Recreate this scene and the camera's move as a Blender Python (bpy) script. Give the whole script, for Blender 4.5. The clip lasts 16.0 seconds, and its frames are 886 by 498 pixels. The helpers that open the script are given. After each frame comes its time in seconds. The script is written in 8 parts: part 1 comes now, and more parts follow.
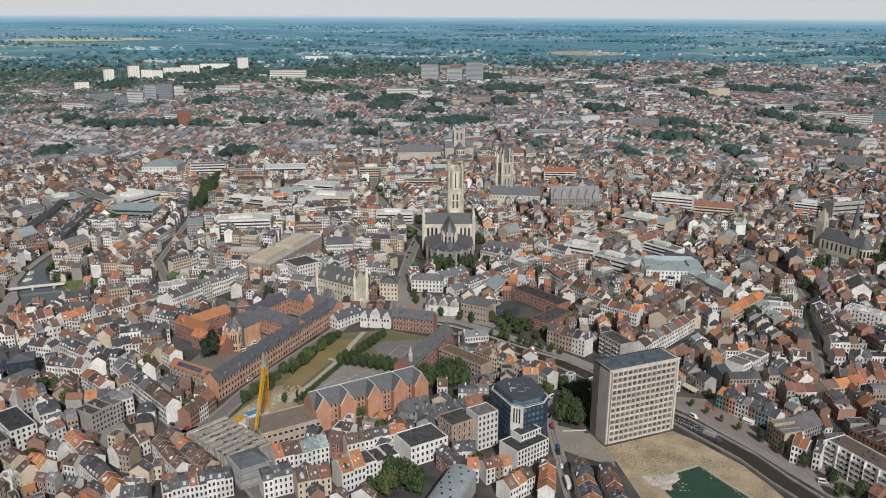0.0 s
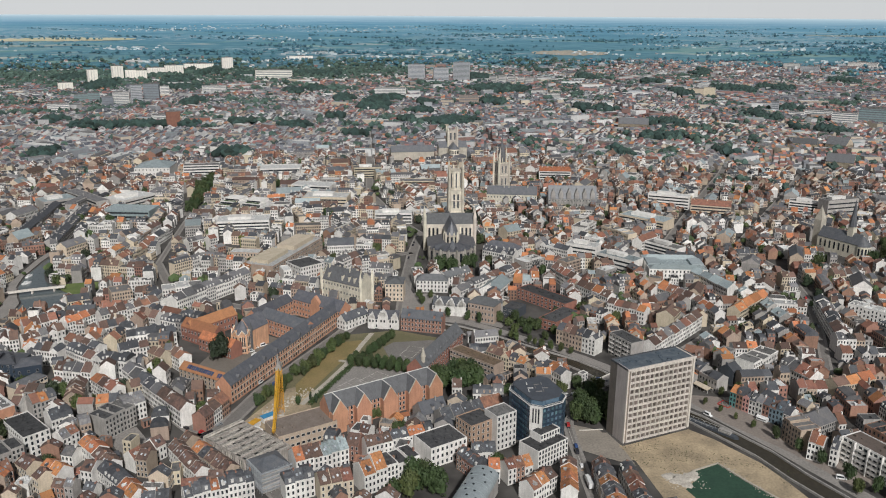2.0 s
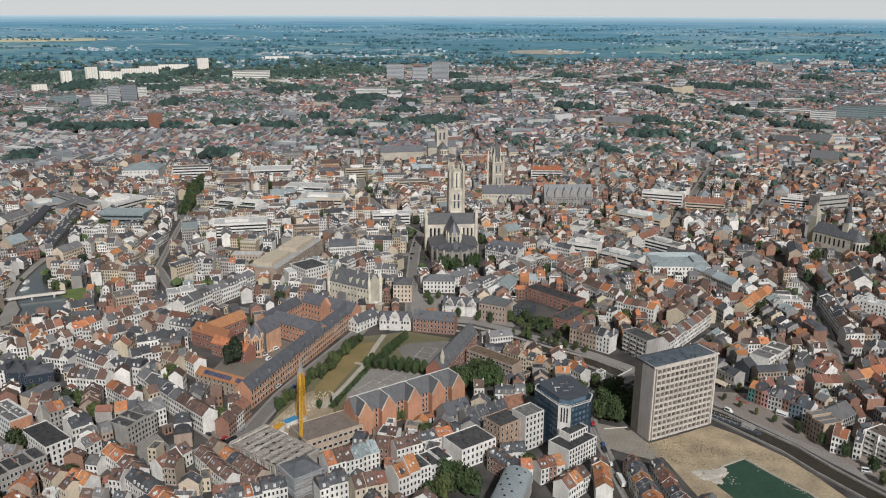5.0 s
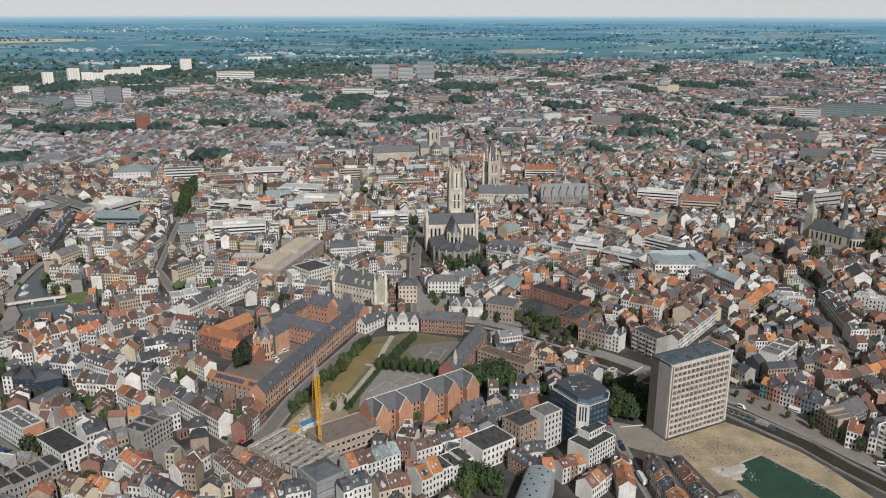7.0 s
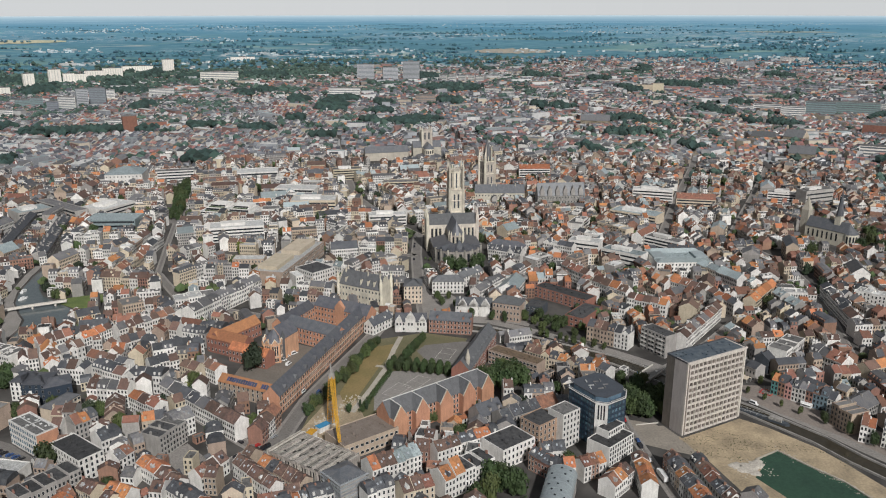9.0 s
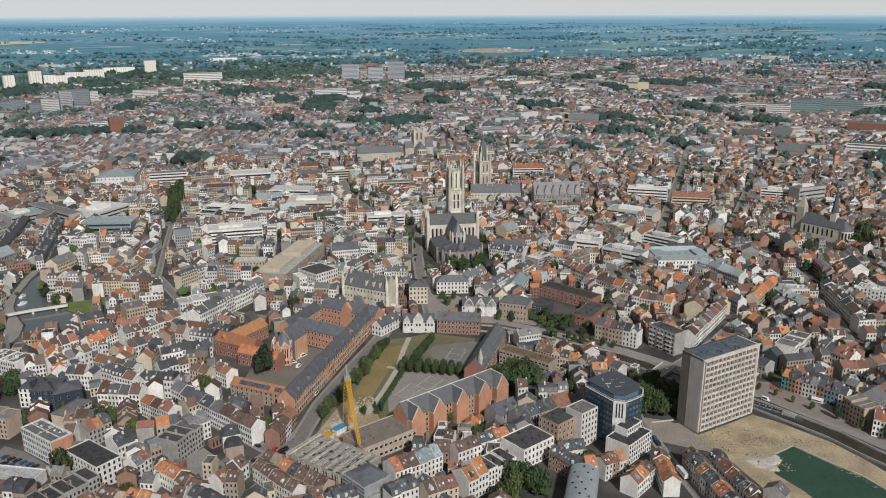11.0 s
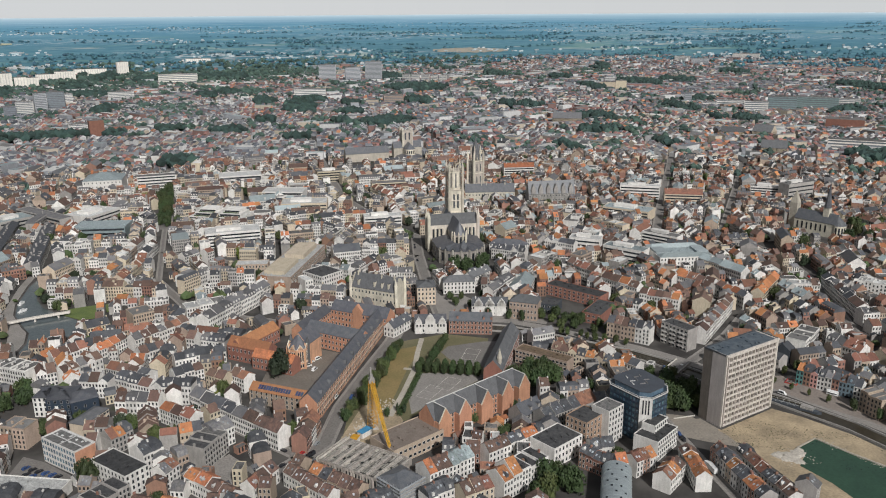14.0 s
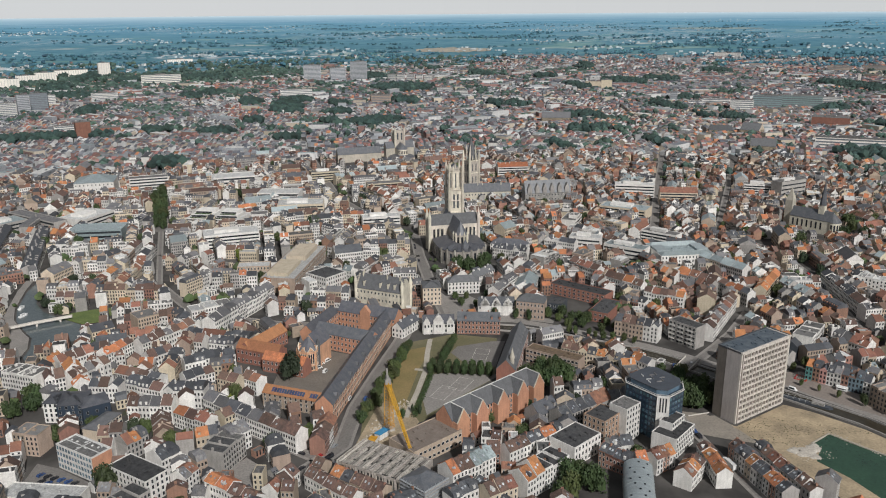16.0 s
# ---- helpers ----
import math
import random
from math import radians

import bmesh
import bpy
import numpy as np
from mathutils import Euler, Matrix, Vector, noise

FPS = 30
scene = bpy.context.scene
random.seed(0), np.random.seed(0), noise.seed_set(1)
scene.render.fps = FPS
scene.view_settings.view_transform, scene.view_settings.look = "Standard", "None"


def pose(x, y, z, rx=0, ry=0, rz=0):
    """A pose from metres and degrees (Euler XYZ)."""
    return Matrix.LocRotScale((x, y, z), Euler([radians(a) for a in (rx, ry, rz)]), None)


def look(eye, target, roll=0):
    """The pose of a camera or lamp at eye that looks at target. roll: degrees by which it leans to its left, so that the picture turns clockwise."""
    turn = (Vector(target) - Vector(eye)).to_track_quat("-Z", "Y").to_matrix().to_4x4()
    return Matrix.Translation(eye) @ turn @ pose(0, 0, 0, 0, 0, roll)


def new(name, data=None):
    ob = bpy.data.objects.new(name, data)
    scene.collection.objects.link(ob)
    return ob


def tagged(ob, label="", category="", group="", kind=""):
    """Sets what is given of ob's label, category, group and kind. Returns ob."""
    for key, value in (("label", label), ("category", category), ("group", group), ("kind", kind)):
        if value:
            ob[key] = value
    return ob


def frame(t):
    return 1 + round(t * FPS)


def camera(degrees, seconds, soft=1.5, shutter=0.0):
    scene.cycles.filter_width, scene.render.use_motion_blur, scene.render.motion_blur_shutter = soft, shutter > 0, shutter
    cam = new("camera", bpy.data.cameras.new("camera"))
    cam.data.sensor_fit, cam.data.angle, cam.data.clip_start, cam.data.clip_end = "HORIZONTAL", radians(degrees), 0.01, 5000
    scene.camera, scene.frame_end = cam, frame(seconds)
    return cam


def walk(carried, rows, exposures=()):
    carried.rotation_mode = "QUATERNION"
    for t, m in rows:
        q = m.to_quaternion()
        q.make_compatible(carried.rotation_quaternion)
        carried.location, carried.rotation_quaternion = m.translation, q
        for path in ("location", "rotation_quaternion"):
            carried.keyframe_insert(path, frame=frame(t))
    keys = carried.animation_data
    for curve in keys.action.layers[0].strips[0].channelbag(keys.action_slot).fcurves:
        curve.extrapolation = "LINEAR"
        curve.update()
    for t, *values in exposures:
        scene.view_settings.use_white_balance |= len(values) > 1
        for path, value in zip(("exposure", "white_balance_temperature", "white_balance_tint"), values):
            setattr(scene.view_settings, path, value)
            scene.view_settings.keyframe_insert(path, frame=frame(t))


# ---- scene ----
# ---- camera: a slow arc round the cathedral, about 230 m up ----
cam = camera(57.78, 16.0, soft=1.05)
ARC = ((-111.71, -77.77, 0.08, 0.16), (-796.51, 12.48, 3.345, 0.40), (232.58, 0.82, 0.335, -0.08),
       (7.0603, 5.6565, 0.1019, -0.0456), (16.6559, 0.0780, 0.0145, -0.0014), (0.0292, -0.5895, -0.1094, 0.2094))


def arc(t):
    u = (t - 8) / 8
    x, y, z, yaw, pitch, roll = (a + b * u + c * u * u + d * u ** 3 for a, b, c, d in ARC)
    a, p = radians(yaw), radians(pitch)
    way = Vector((math.sin(a) * math.cos(p), math.cos(a) * math.cos(p), -math.sin(p)))
    eye = Vector((x, y, z))
    return look(eye, eye + way * 100, roll)


walk(cam, [(k * 0.5, arc(k * 0.5)) for k in range(33)])

# ---- world and sun: thin bright cloud, soft sun from behind the camera ----
SUN_AZ, SUN_EL = 170.0, 38.0       # compass degrees from +y, clockwise
world = bpy.data.worlds.new("world")
scene.world = world
world.use_nodes = True
wn, wl = world.node_tree.nodes, world.node_tree.links
sky = wn.new("ShaderNodeTexSky")
sky.sky_type, sky.sun_disc = "NISHITA", False
sky.sun_elevation, sky.sun_rotation = radians(SUN_EL), radians(SUN_AZ)
sky.dust_density, sky.air_density = 4.0, 1.0
cloud = wn.new("ShaderNodeMix")
cloud.data_type = "RGBA"
cloud.inputs[0].default_value = 0.72
cloud.inputs[7].default_value = (6.3, 6.7, 7.2, 1)
wl.new(sky.outputs[0], cloud.inputs[6])
wl.new(cloud.outputs[2], wn["Background"].inputs[0])
wn["Background"].inputs[1].default_value = 0.037
sun = new("sun", bpy.data.lights.new("sun", "SUN"))
sun.data.energy, sun.data.angle, sun.data.color = 3.55, radians(3), (1.0, 0.985, 0.962)
a, e = radians(SUN_AZ), radians(SUN_EL)
sun.matrix_world = look(Vector((math.sin(a) * math.cos(e), math.cos(a) * math.cos(e), math.sin(e))) * 500, (0, 0, 0))
scene.view_settings.exposure = 0.0

# ---- materials ----
def mat(name, col, rough=0.85, col2=None, var=0.25, scale=0.25, fine=3.0, bump=0.15, metal=0.0, island=False, hue=0.02, amount=0.6, soiled=0.1):
    """Procedural surface: two colours mixed by stains of real size, a fine grain, and a tint of its own for each object or island."""
    m = bpy.data.materials.new(name)
    m.use_nodes = True
    n, l = m.node_tree.nodes, m.node_tree.links
    b = n["Principled BSDF"]
    geo = n.new("ShaderNodeNewGeometry")
    big = n.new("ShaderNodeTexNoise")
    big.inputs["Scale"].default_value, big.inputs["Detail"].default_value = scale, 4
    small = n.new("ShaderNodeTexNoise")
    small.inputs["Scale"].default_value, small.inputs["Detail"].default_value = fine, 3
    l.new(geo.outputs["Position"], big.inputs["Vector"])
    l.new(geo.outputs["Position"], small.inputs["Vector"])
    ramp = n.new("ShaderNodeMapRange")
    ramp.inputs[1].default_value, ramp.inputs[2].default_value = 0.38, 0.66
    l.new(big.outputs[0], ramp.inputs[0])
    mul = n.new("ShaderNodeMath")
    mul.operation = "MULTIPLY"
    mul.inputs[1].default_value = amount
    l.new(ramp.outputs[0], mul.inputs[0])
    mix = n.new("ShaderNodeMix")
    mix.data_type = "RGBA"
    c2 = col2 or tuple(c * 0.72 for c in col)
    mix.inputs[6].default_value, mix.inputs[7].default_value = (*col, 1), (*c2, 1)
    l.new(mul.outputs[0], mix.inputs[0])
    hsv = n.new("ShaderNodeHueSaturation")
    l.new(mix.outputs[2], hsv.inputs["Color"])
    if island:
        rnd = geo.outputs["Random Per Island"]
    else:
        rnd = n.new("ShaderNodeObjectInfo").outputs["Random"]
    val = n.new("ShaderNodeMapRange")
    val.inputs[3].default_value, val.inputs[4].default_value = 1 - var, 1 + var
    l.new(rnd, val.inputs[0])
    grain = n.new("ShaderNodeMapRange")
    grain.inputs[1].default_value, grain.inputs[2].default_value = 0.3, 0.7
    grain.inputs[3].default_value, grain.inputs[4].default_value = 0.86, 1.12
    l.new(small.outputs[0], grain.inputs[0])
    vv = n.new("ShaderNodeMath")
    vv.operation = "MULTIPLY"
    l.new(val.outputs[0], vv.inputs[0])
    l.new(grain.outputs[0], vv.inputs[1])
    runs = n.new("ShaderNodeMapping")
    runs.inputs["Scale"].default_value = (0.9, 0.9, 0.14)
    l.new(geo.outputs["Position"], runs.inputs["Vector"])
    streak = n.new("ShaderNodeTexNoise")
    streak.inputs["Scale"].default_value, streak.inputs["Detail"].default_value = 1.0, 5
    l.new(runs.outputs[0], streak.inputs["Vector"])
    soil = n.new("ShaderNodeMapRange")
    soil.inputs[1].default_value, soil.inputs[2].default_value = 0.36, 0.62
    soil.inputs[3].default_value, soil.inputs[4].default_value = 1 - soiled, 1 + soiled * 0.45
    l.new(streak.outputs[0], soil.inputs[0])
    v3 = n.new("ShaderNodeMath")
    v3.operation = "MULTIPLY"
    l.new(vv.outputs[0], v3.inputs[0])
    l.new(soil.outputs[0], v3.inputs[1])
    l.new(v3.outputs[0], hsv.inputs["Value"])
    if hue:
        hh = n.new("ShaderNodeMapRange")
        hh.inputs[3].default_value, hh.inputs[4].default_value = 0.5 - hue, 0.5 + hue
        sn = n.new("ShaderNodeMath")
        sn.operation = "FRACT"
        m7 = n.new("ShaderNodeMath")
        m7.operation = "MULTIPLY"
        m7.inputs[1].default_value = 7.31
        l.new(rnd, m7.inputs[0])
        l.new(m7.outputs[0], sn.inputs[0])
        l.new(sn.outputs[0], hh.inputs[0])
        l.new(hh.outputs[0], hsv.inputs["Hue"])
    l.new(hsv.outputs[0], b.inputs["Base Color"])
    b.inputs["Roughness"].default_value, b.inputs["Metallic"].default_value = rough, metal
    if bump:
        bp = n.new("ShaderNodeBump")
        bp.inputs["Strength"].default_value, bp.inputs["Distance"].default_value = bump, 0.1
        l.new(small.outputs[0], bp.inputs["Height"])
        l.new(bp.outputs[0], b.inputs["Normal"])
    return m


ROOFS = {  # code: colour, second colour, roughness
    "d": ((0.060, 0.064, 0.074), (0.102, 0.104, 0.110), 0.6), "g": ((0.13, 0.13, 0.14), (0.20, 0.19, 0.18), 0.7),
    "b": ((0.15, 0.092, 0.072), (0.085, 0.06, 0.053), 0.85), "r": ((0.245, 0.114, 0.076), (0.15, 0.08, 0.06), 0.85),
    "o": ((0.45, 0.18, 0.078), (0.30, 0.13, 0.065), 0.85), "f": ((0.17, 0.165, 0.16), (0.09, 0.09, 0.09), 0.9),
    "w": ((0.54, 0.54, 0.53), (0.38, 0.38, 0.37), 0.7), "k": ((0.045, 0.045, 0.048), (0.08, 0.08, 0.08), 0.8),
    "z": ((0.30, 0.35, 0.36), (0.22, 0.26, 0.27), 0.45)}
WALLS = {
    "w": ((0.72, 0.70, 0.67), (0.52, 0.50, 0.47)), "c": ((0.56, 0.48, 0.37), (0.44, 0.37, 0.28)),
    "y": ((0.36, 0.34, 0.32), (0.24, 0.23, 0.22)), "k": ((0.30, 0.165, 0.12), (0.21, 0.125, 0.095)),
    "t": ((0.42, 0.33, 0.26), (0.30, 0.24, 0.19)), "d": ((0.06, 0.07, 0.085), (0.045, 0.05, 0.06)),
    "s": ((0.50, 0.44, 0.34), (0.32, 0.29, 0.24)), "p": ((0.52, 0.27, 0.25), (0.42, 0.22, 0.20)), "b": ((0.19, 0.26, 0.31), (0.14, 0.19, 0.23)), "e": ((0.09, 0.24, 0.23), (0.07, 0.17, 0.17))}
ROOF = {k: mat("roof_" + k, c, r, c2, scale=0.35, fine=2.2, bump=0.3, hue=0.008, amount=0.85, soiled=0.26) for k, (c, c2, r) in ROOFS.items()}
WALL = {k: mat("wall_" + k, c, 0.85, c2, var=0.14, scale=0.2, fine=2.5, bump=0.1, hue=0.01, soiled=0.1) for k, (c, c2) in WALLS.items()}
ROOF_I = {k: mat("roofs_" + k, c, r, c2, scale=0.2, fine=1.5, bump=0, island=True, var=0.38, hue=0.008) for k, (c, c2, r) in ROOFS.items()}
WALL_I = {k: mat("walls_" + k, c, 0.85, c2, var=0.22, scale=0.15, fine=1.5, bump=0, island=True, hue=0.01) for k, (c, c2) in WALLS.items()}
# far town colours greyed and blued to stand in for haze
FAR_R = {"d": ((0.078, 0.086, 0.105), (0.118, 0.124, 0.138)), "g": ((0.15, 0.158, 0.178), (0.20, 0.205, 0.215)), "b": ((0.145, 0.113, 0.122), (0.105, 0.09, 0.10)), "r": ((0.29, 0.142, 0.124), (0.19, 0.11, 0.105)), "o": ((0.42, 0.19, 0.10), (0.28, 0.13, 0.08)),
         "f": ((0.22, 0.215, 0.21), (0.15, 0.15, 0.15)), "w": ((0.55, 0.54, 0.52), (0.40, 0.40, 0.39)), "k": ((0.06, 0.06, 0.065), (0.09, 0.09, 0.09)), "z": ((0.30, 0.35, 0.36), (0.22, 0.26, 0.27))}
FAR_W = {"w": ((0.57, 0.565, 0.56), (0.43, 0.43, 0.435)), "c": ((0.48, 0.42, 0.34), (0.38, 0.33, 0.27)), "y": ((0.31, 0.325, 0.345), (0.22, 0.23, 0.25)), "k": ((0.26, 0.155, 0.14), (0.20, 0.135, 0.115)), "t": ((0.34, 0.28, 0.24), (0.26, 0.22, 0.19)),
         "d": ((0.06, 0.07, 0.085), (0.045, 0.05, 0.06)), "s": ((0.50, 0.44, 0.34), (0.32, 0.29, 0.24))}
ROOF_F = {k: mat("hazed_suburb_roofs_" + k, c, 0.9, c2, scale=0.1, fine=0.8, bump=0, island=True, var=0.35, hue=0.006) for k, (c, c2) in FAR_R.items()}
WALL_F = {k: mat("hazed_suburb_walls_" + k, c, 0.9, c2, scale=0.1, fine=0.8, bump=0, island=True, var=0.25, hue=0.006) for k, (c, c2) in FAR_W.items()}
GLASS = mat("window_glass", (0.025, 0.03, 0.036), 0.12, (0.05, 0.055, 0.06), var=0.4, bump=0)
# pale base colour stands in for sky reflected in roof windows
SKYLIGHT = mat("sky_toned_roof_glass", (0.42, 0.45, 0.48), 0.12, (0.22, 0.24, 0.26), var=0.5, bump=0)
GLASS_I = mat("window_glass_rows", (0.03, 0.035, 0.04), 0.15, (0.07, 0.07, 0.075), var=0.5, bump=0, island=True)
FRAME = mat("window_frame", (0.66, 0.65, 0.62), 0.6, var=0.1)
# these tones carry the cathedral tower's sunlight and, partly, the lower walls' shade
STONE = mat("pale_limestone", (0.70, 0.64, 0.53), 0.9, (0.36, 0.33, 0.28), scale=0.12, fine=1.5, bump=0.4)
STONE2 = mat("grey_limestone", (0.56, 0.51, 0.43), 0.9, (0.33, 0.31, 0.27), scale=0.12, fine=1.5, bump=0.4)
SLATE = mat("slate_roof", (0.085, 0.09, 0.105), 0.5, (0.14, 0.14, 0.145), scale=0.3, fine=2.0, bump=0.3)
SLATE2 = mat("grey_slate_roof", (0.128, 0.131, 0.138), 0.72, (0.085, 0.088, 0.092), scale=0.3, fine=2.0, bump=0.3)
BRICK = mat("orange_brick", (0.48, 0.245, 0.155), 0.9, (0.36, 0.185, 0.12), scale=0.15, fine=2.5, bump=0.3, hue=0.004, var=0.08)
BRICK2 = mat("dull_red_brick", (0.30, 0.135, 0.10), 0.9, (0.20, 0.10, 0.075), scale=0.15, fine=2.5, bump=0.3, hue=0.004, var=0.1)
CONCRETE = mat("pale_concrete", (0.63, 0.595, 0.54), 0.85, (0.47, 0.44, 0.40), scale=0.1, fine=1.5)
ZINC = mat("grey_green_metal_roof", (0.34, 0.39, 0.40), 0.4, (0.26, 0.30, 0.31), scale=0.2)
TRUNK = mat("bark", (0.09, 0.065, 0.045), 0.95)
LEAF = [mat("foliage_" + str(i), c, 0.7, c2, var=0.3, scale=0.4, fine=1.2, bump=0, island=False, hue=0.02) for i, (c, c2) in enumerate(
    (((0.048, 0.076, 0.024), (0.027, 0.046, 0.017)), ((0.074, 0.095, 0.029), (0.043, 0.063, 0.021)), ((0.032, 0.05, 0.024), (0.02, 0.034, 0.018)), ((0.15, 0.17, 0.025), (0.10, 0.12, 0.025))))]
# teal cast in the leaf colour stands in for haze over far trees
WOODS = mat("hazed_far_foliage", (0.042, 0.076, 0.064), 0.85, (0.085, 0.135, 0.105), var=0.5, scale=0.02, fine=0.4, bump=0, island=True)
WATER = mat("river_water", (0.040, 0.034, 0.024), 0.16, (0.055, 0.048, 0.036), var=0, scale=0.02, fine=0.4, bump=0.05, hue=0)
# the river's reflected sky is put into its grey-blue base
RIVER_WATER = mat("sky_toned_river_water", (0.11, 0.13, 0.135), 0.14, (0.085, 0.105, 0.11), var=0, scale=0.02, fine=0.4, bump=0.04, hue=0)
WATER.node_tree.nodes["Principled BSDF"].inputs["Specular IOR Level"].default_value = 0.22
POOL = mat("green_pit_water", (0.030, 0.075, 0.044), 0.1, (0.018, 0.045, 0.03), var=0, scale=0.05, fine=0.4, bump=0.04, hue=0)
SAND = mat("bare_sand", (0.43, 0.34, 0.225), 0.95, (0.235, 0.19, 0.13), var=0, scale=0.07, fine=0.6, bump=0.5, hue=0, amount=0.8, soiled=0.15)
GRASS = mat("dry_grass", (0.25, 0.185, 0.08), 0.95, (0.165, 0.14, 0.055), var=0, scale=0.06, fine=0.8, bump=0.3, hue=0)
LAWN = mat("green_grass", (0.135, 0.125, 0.065), 0.95, (0.19, 0.165, 0.10), var=0, scale=0.06, fine=0.8, bump=0.3, hue=0)
ASPHALT = mat("asphalt", (0.165, 0.153, 0.142), 0.9, (0.225, 0.21, 0.195), var=0, scale=0.08, fine=0.9, bump=0.1, hue=0)
PAVING = mat("grey_paving", (0.27, 0.25, 0.232), 0.9, (0.20, 0.187, 0.173), var=0, scale=0.07, fine=0.9, bump=0.1, hue=0)
DUST = mat("dusty_ground", (0.29, 0.255, 0.215), 0.95, (0.20, 0.18, 0.155), var=0, scale=0.08, fine=0.8, bump=0.3, hue=0)
GRAVEL = mat("pale_gravel", (0.44, 0.40, 0.34), 0.95, (0.36, 0.32, 0.26), var=0, scale=0.1, fine=1.0, bump=0.2, hue=0)
YELLOW = mat("yellow_steel", (0.62, 0.36, 0.03), 0.5, var=0.05)

# ---- shape helpers ----
class Shape:
    """Collects faces for one mesh."""

    def __init__(self):
        self.v, self.f, self.m = [], [], []

    def add(self, verts, faces, k=0):
        o = len(self.v)
        self.v.extend(verts)
        self.f.extend(tuple(i + o for i in q) for q in faces)
        self.m.extend([k] * len(faces))

    def box(self, x0, y0, z0, x1, y1, z1, k=0):
        self.add([(x0, y0, z0), (x1, y0, z0), (x1, y1, z0), (x0, y1, z0), (x0, y0, z1), (x1, y0, z1), (x1, y1, z1), (x0, y1, z1)],
                 [(0, 3, 2, 1), (4, 5, 6, 7), (0, 1, 5, 4), (1, 2, 6, 5), (2, 3, 7, 6), (3, 0, 4, 7)], k)

    def prism(self, pts, z0, z1, k=0, top=None):
        """An upright prism over a plan outline (counter-clockwise); top: another outline for its upper face."""
        n = len(pts)
        up = top or pts
        self.add([(x, y, z0) for x, y in pts] + [(x, y, z1) for x, y in up],
                 [tuple(range(n - 1, -1, -1)), tuple(range(n, 2 * n))] + [(i, (i + 1) % n, n + (i + 1) % n, n + i) for i in range(n)], k)

    def cone(self, pts, z0, apex, k=0):
        n = len(pts)
        self.add([(x, y, z0) for x, y in pts] + [apex], [tuple(range(n - 1, -1, -1))] + [(i, (i + 1) % n, n) for i in range(n)], k)

    def across(self, prof, x0, x1, k=0):
        """A profile in y, z drawn out along x."""
        n = len(prof)
        self.add([(x0, y, z) for y, z in prof] + [(x1, y, z) for y, z in prof],
                 [tuple(range(n)), tuple(range(2 * n - 1, n - 1, -1))] + [(i, n + i, n + (i + 1) % n, (i + 1) % n) for i in range(n)], k)

    def gable_wall(self, w, d, h, rh, k=0, x0=0.0, y0=0.0, z0=0.0):
        self.across([(y0, z0), (y0 + d, z0), (y0 + d, h), (y0 + d / 2, h + rh), (y0, h)], x0, x0 + w, k)

    def gable_roof(self, w, d, h, rh, k=0, x0=0.0, y0=0.0, o=0.35, t=0.3):
        s = rh / (d / 2) * o
        self.across([(y0 - o, h - s + 0.03), (y0 + d / 2, h + rh + 0.03), (y0 + d + o, h - s + 0.03), (y0 + d + o, h - s + t + 0.03),
                     (y0 + d / 2, h + rh + t + 0.03), (y0 - o, h - s + t + 0.03)], x0, x0 + w, k)

    def hip_roof(self, w, d, h, rh, k=0, x0=0.0, y0=0.0, o=0.3, run=None):
        a, b, c, e = x0 - o, x0 + w + o, y0 - o, y0 + d + o
        run = d / 2 if run is None else run
        self.add([(a, c, h), (b, c, h), (b, e, h), (a, e, h), (a, c, h + .3), (b, c, h + .3), (b, e, h + .3), (a, e, h + .3),
                  (x0 + run, y0 + d / 2, h + rh), (x0 + w - run, y0 + d / 2, h + rh)],
                 [(3, 2, 1, 0), (0, 1, 5, 4), (1, 2, 6, 5), (2, 3, 7, 6), (3, 0, 4, 7), (4, 5, 9, 8), (5, 6, 9), (6, 7, 8, 9), (7, 4, 8)], k)

    def moved(self, other, m):
        """Adds another shape, moved by the matrix m."""
        o = len(self.v)
        self.v.extend(tuple(m @ Vector(p)) for p in other.v)
        self.f.extend(tuple(i + o for i in q) for q in other.f)
        self.m.extend(other.m)

    def mesh(self, name, mats):
        me = bpy.data.meshes.new(name)
        me.from_pydata(self.v, [], self.f)
        for m in mats if isinstance(mats, (list, tuple)) else [mats]:
            me.materials.append(m)
        if any(self.m):
            me.polygons.foreach_set("material_index", self.m)
        me.update()
        return me


def thing(name, m, label, category, group=""):
    ob = new(name)
    ob.empty_display_size = 0.5
    ob.matrix_world = m
    return tagged(ob, label, category, group)


def part(name, shape, mats, parent, label="", m=None, kind=""):
    ob = new(name, shape if isinstance(shape, bpy.types.Mesh) else shape.mesh(name, mats))
    ob.parent = parent
    if m is not None:
        ob.matrix_basis = m
    return tagged(ob, label, "", "", kind)


def setting(name, shape, mats, label, category, m=None, kind="structure"):
    ob = new(name, shape if isinstance(shape, bpy.types.Mesh) else shape.mesh(name, mats))
    if m is not None:
        ob.matrix_basis = m
    return tagged(ob, label, category, "", kind)


def window_mesh(name, w, h, pane, frame_mat):
    """A frame proud of the wall with its glass set back, centred on x, sill at z 0, facing -y."""
    s = Shape()
    b = 0.10
    s.box(-w / 2 - b, -0.10, -b, w / 2 + b, 0.02, 0)
    s.box(-w / 2 - b, -0.08, h, w / 2 + b, 0.02, h + b)
    s.box(-w / 2 - b, -0.08, 0, -w / 2, 0.02, h)
    s.box(w / 2, -0.08, 0, w / 2 + b, 0.02, h)
    s.add([(-w / 2, -0.03, 0), (w / 2, -0.03, 0), (w / 2, -0.03, h), (-w / 2, -0.03, h)], [(0, 1, 2, 3)], 1)
    return s.mesh(name, [frame_mat, pane])


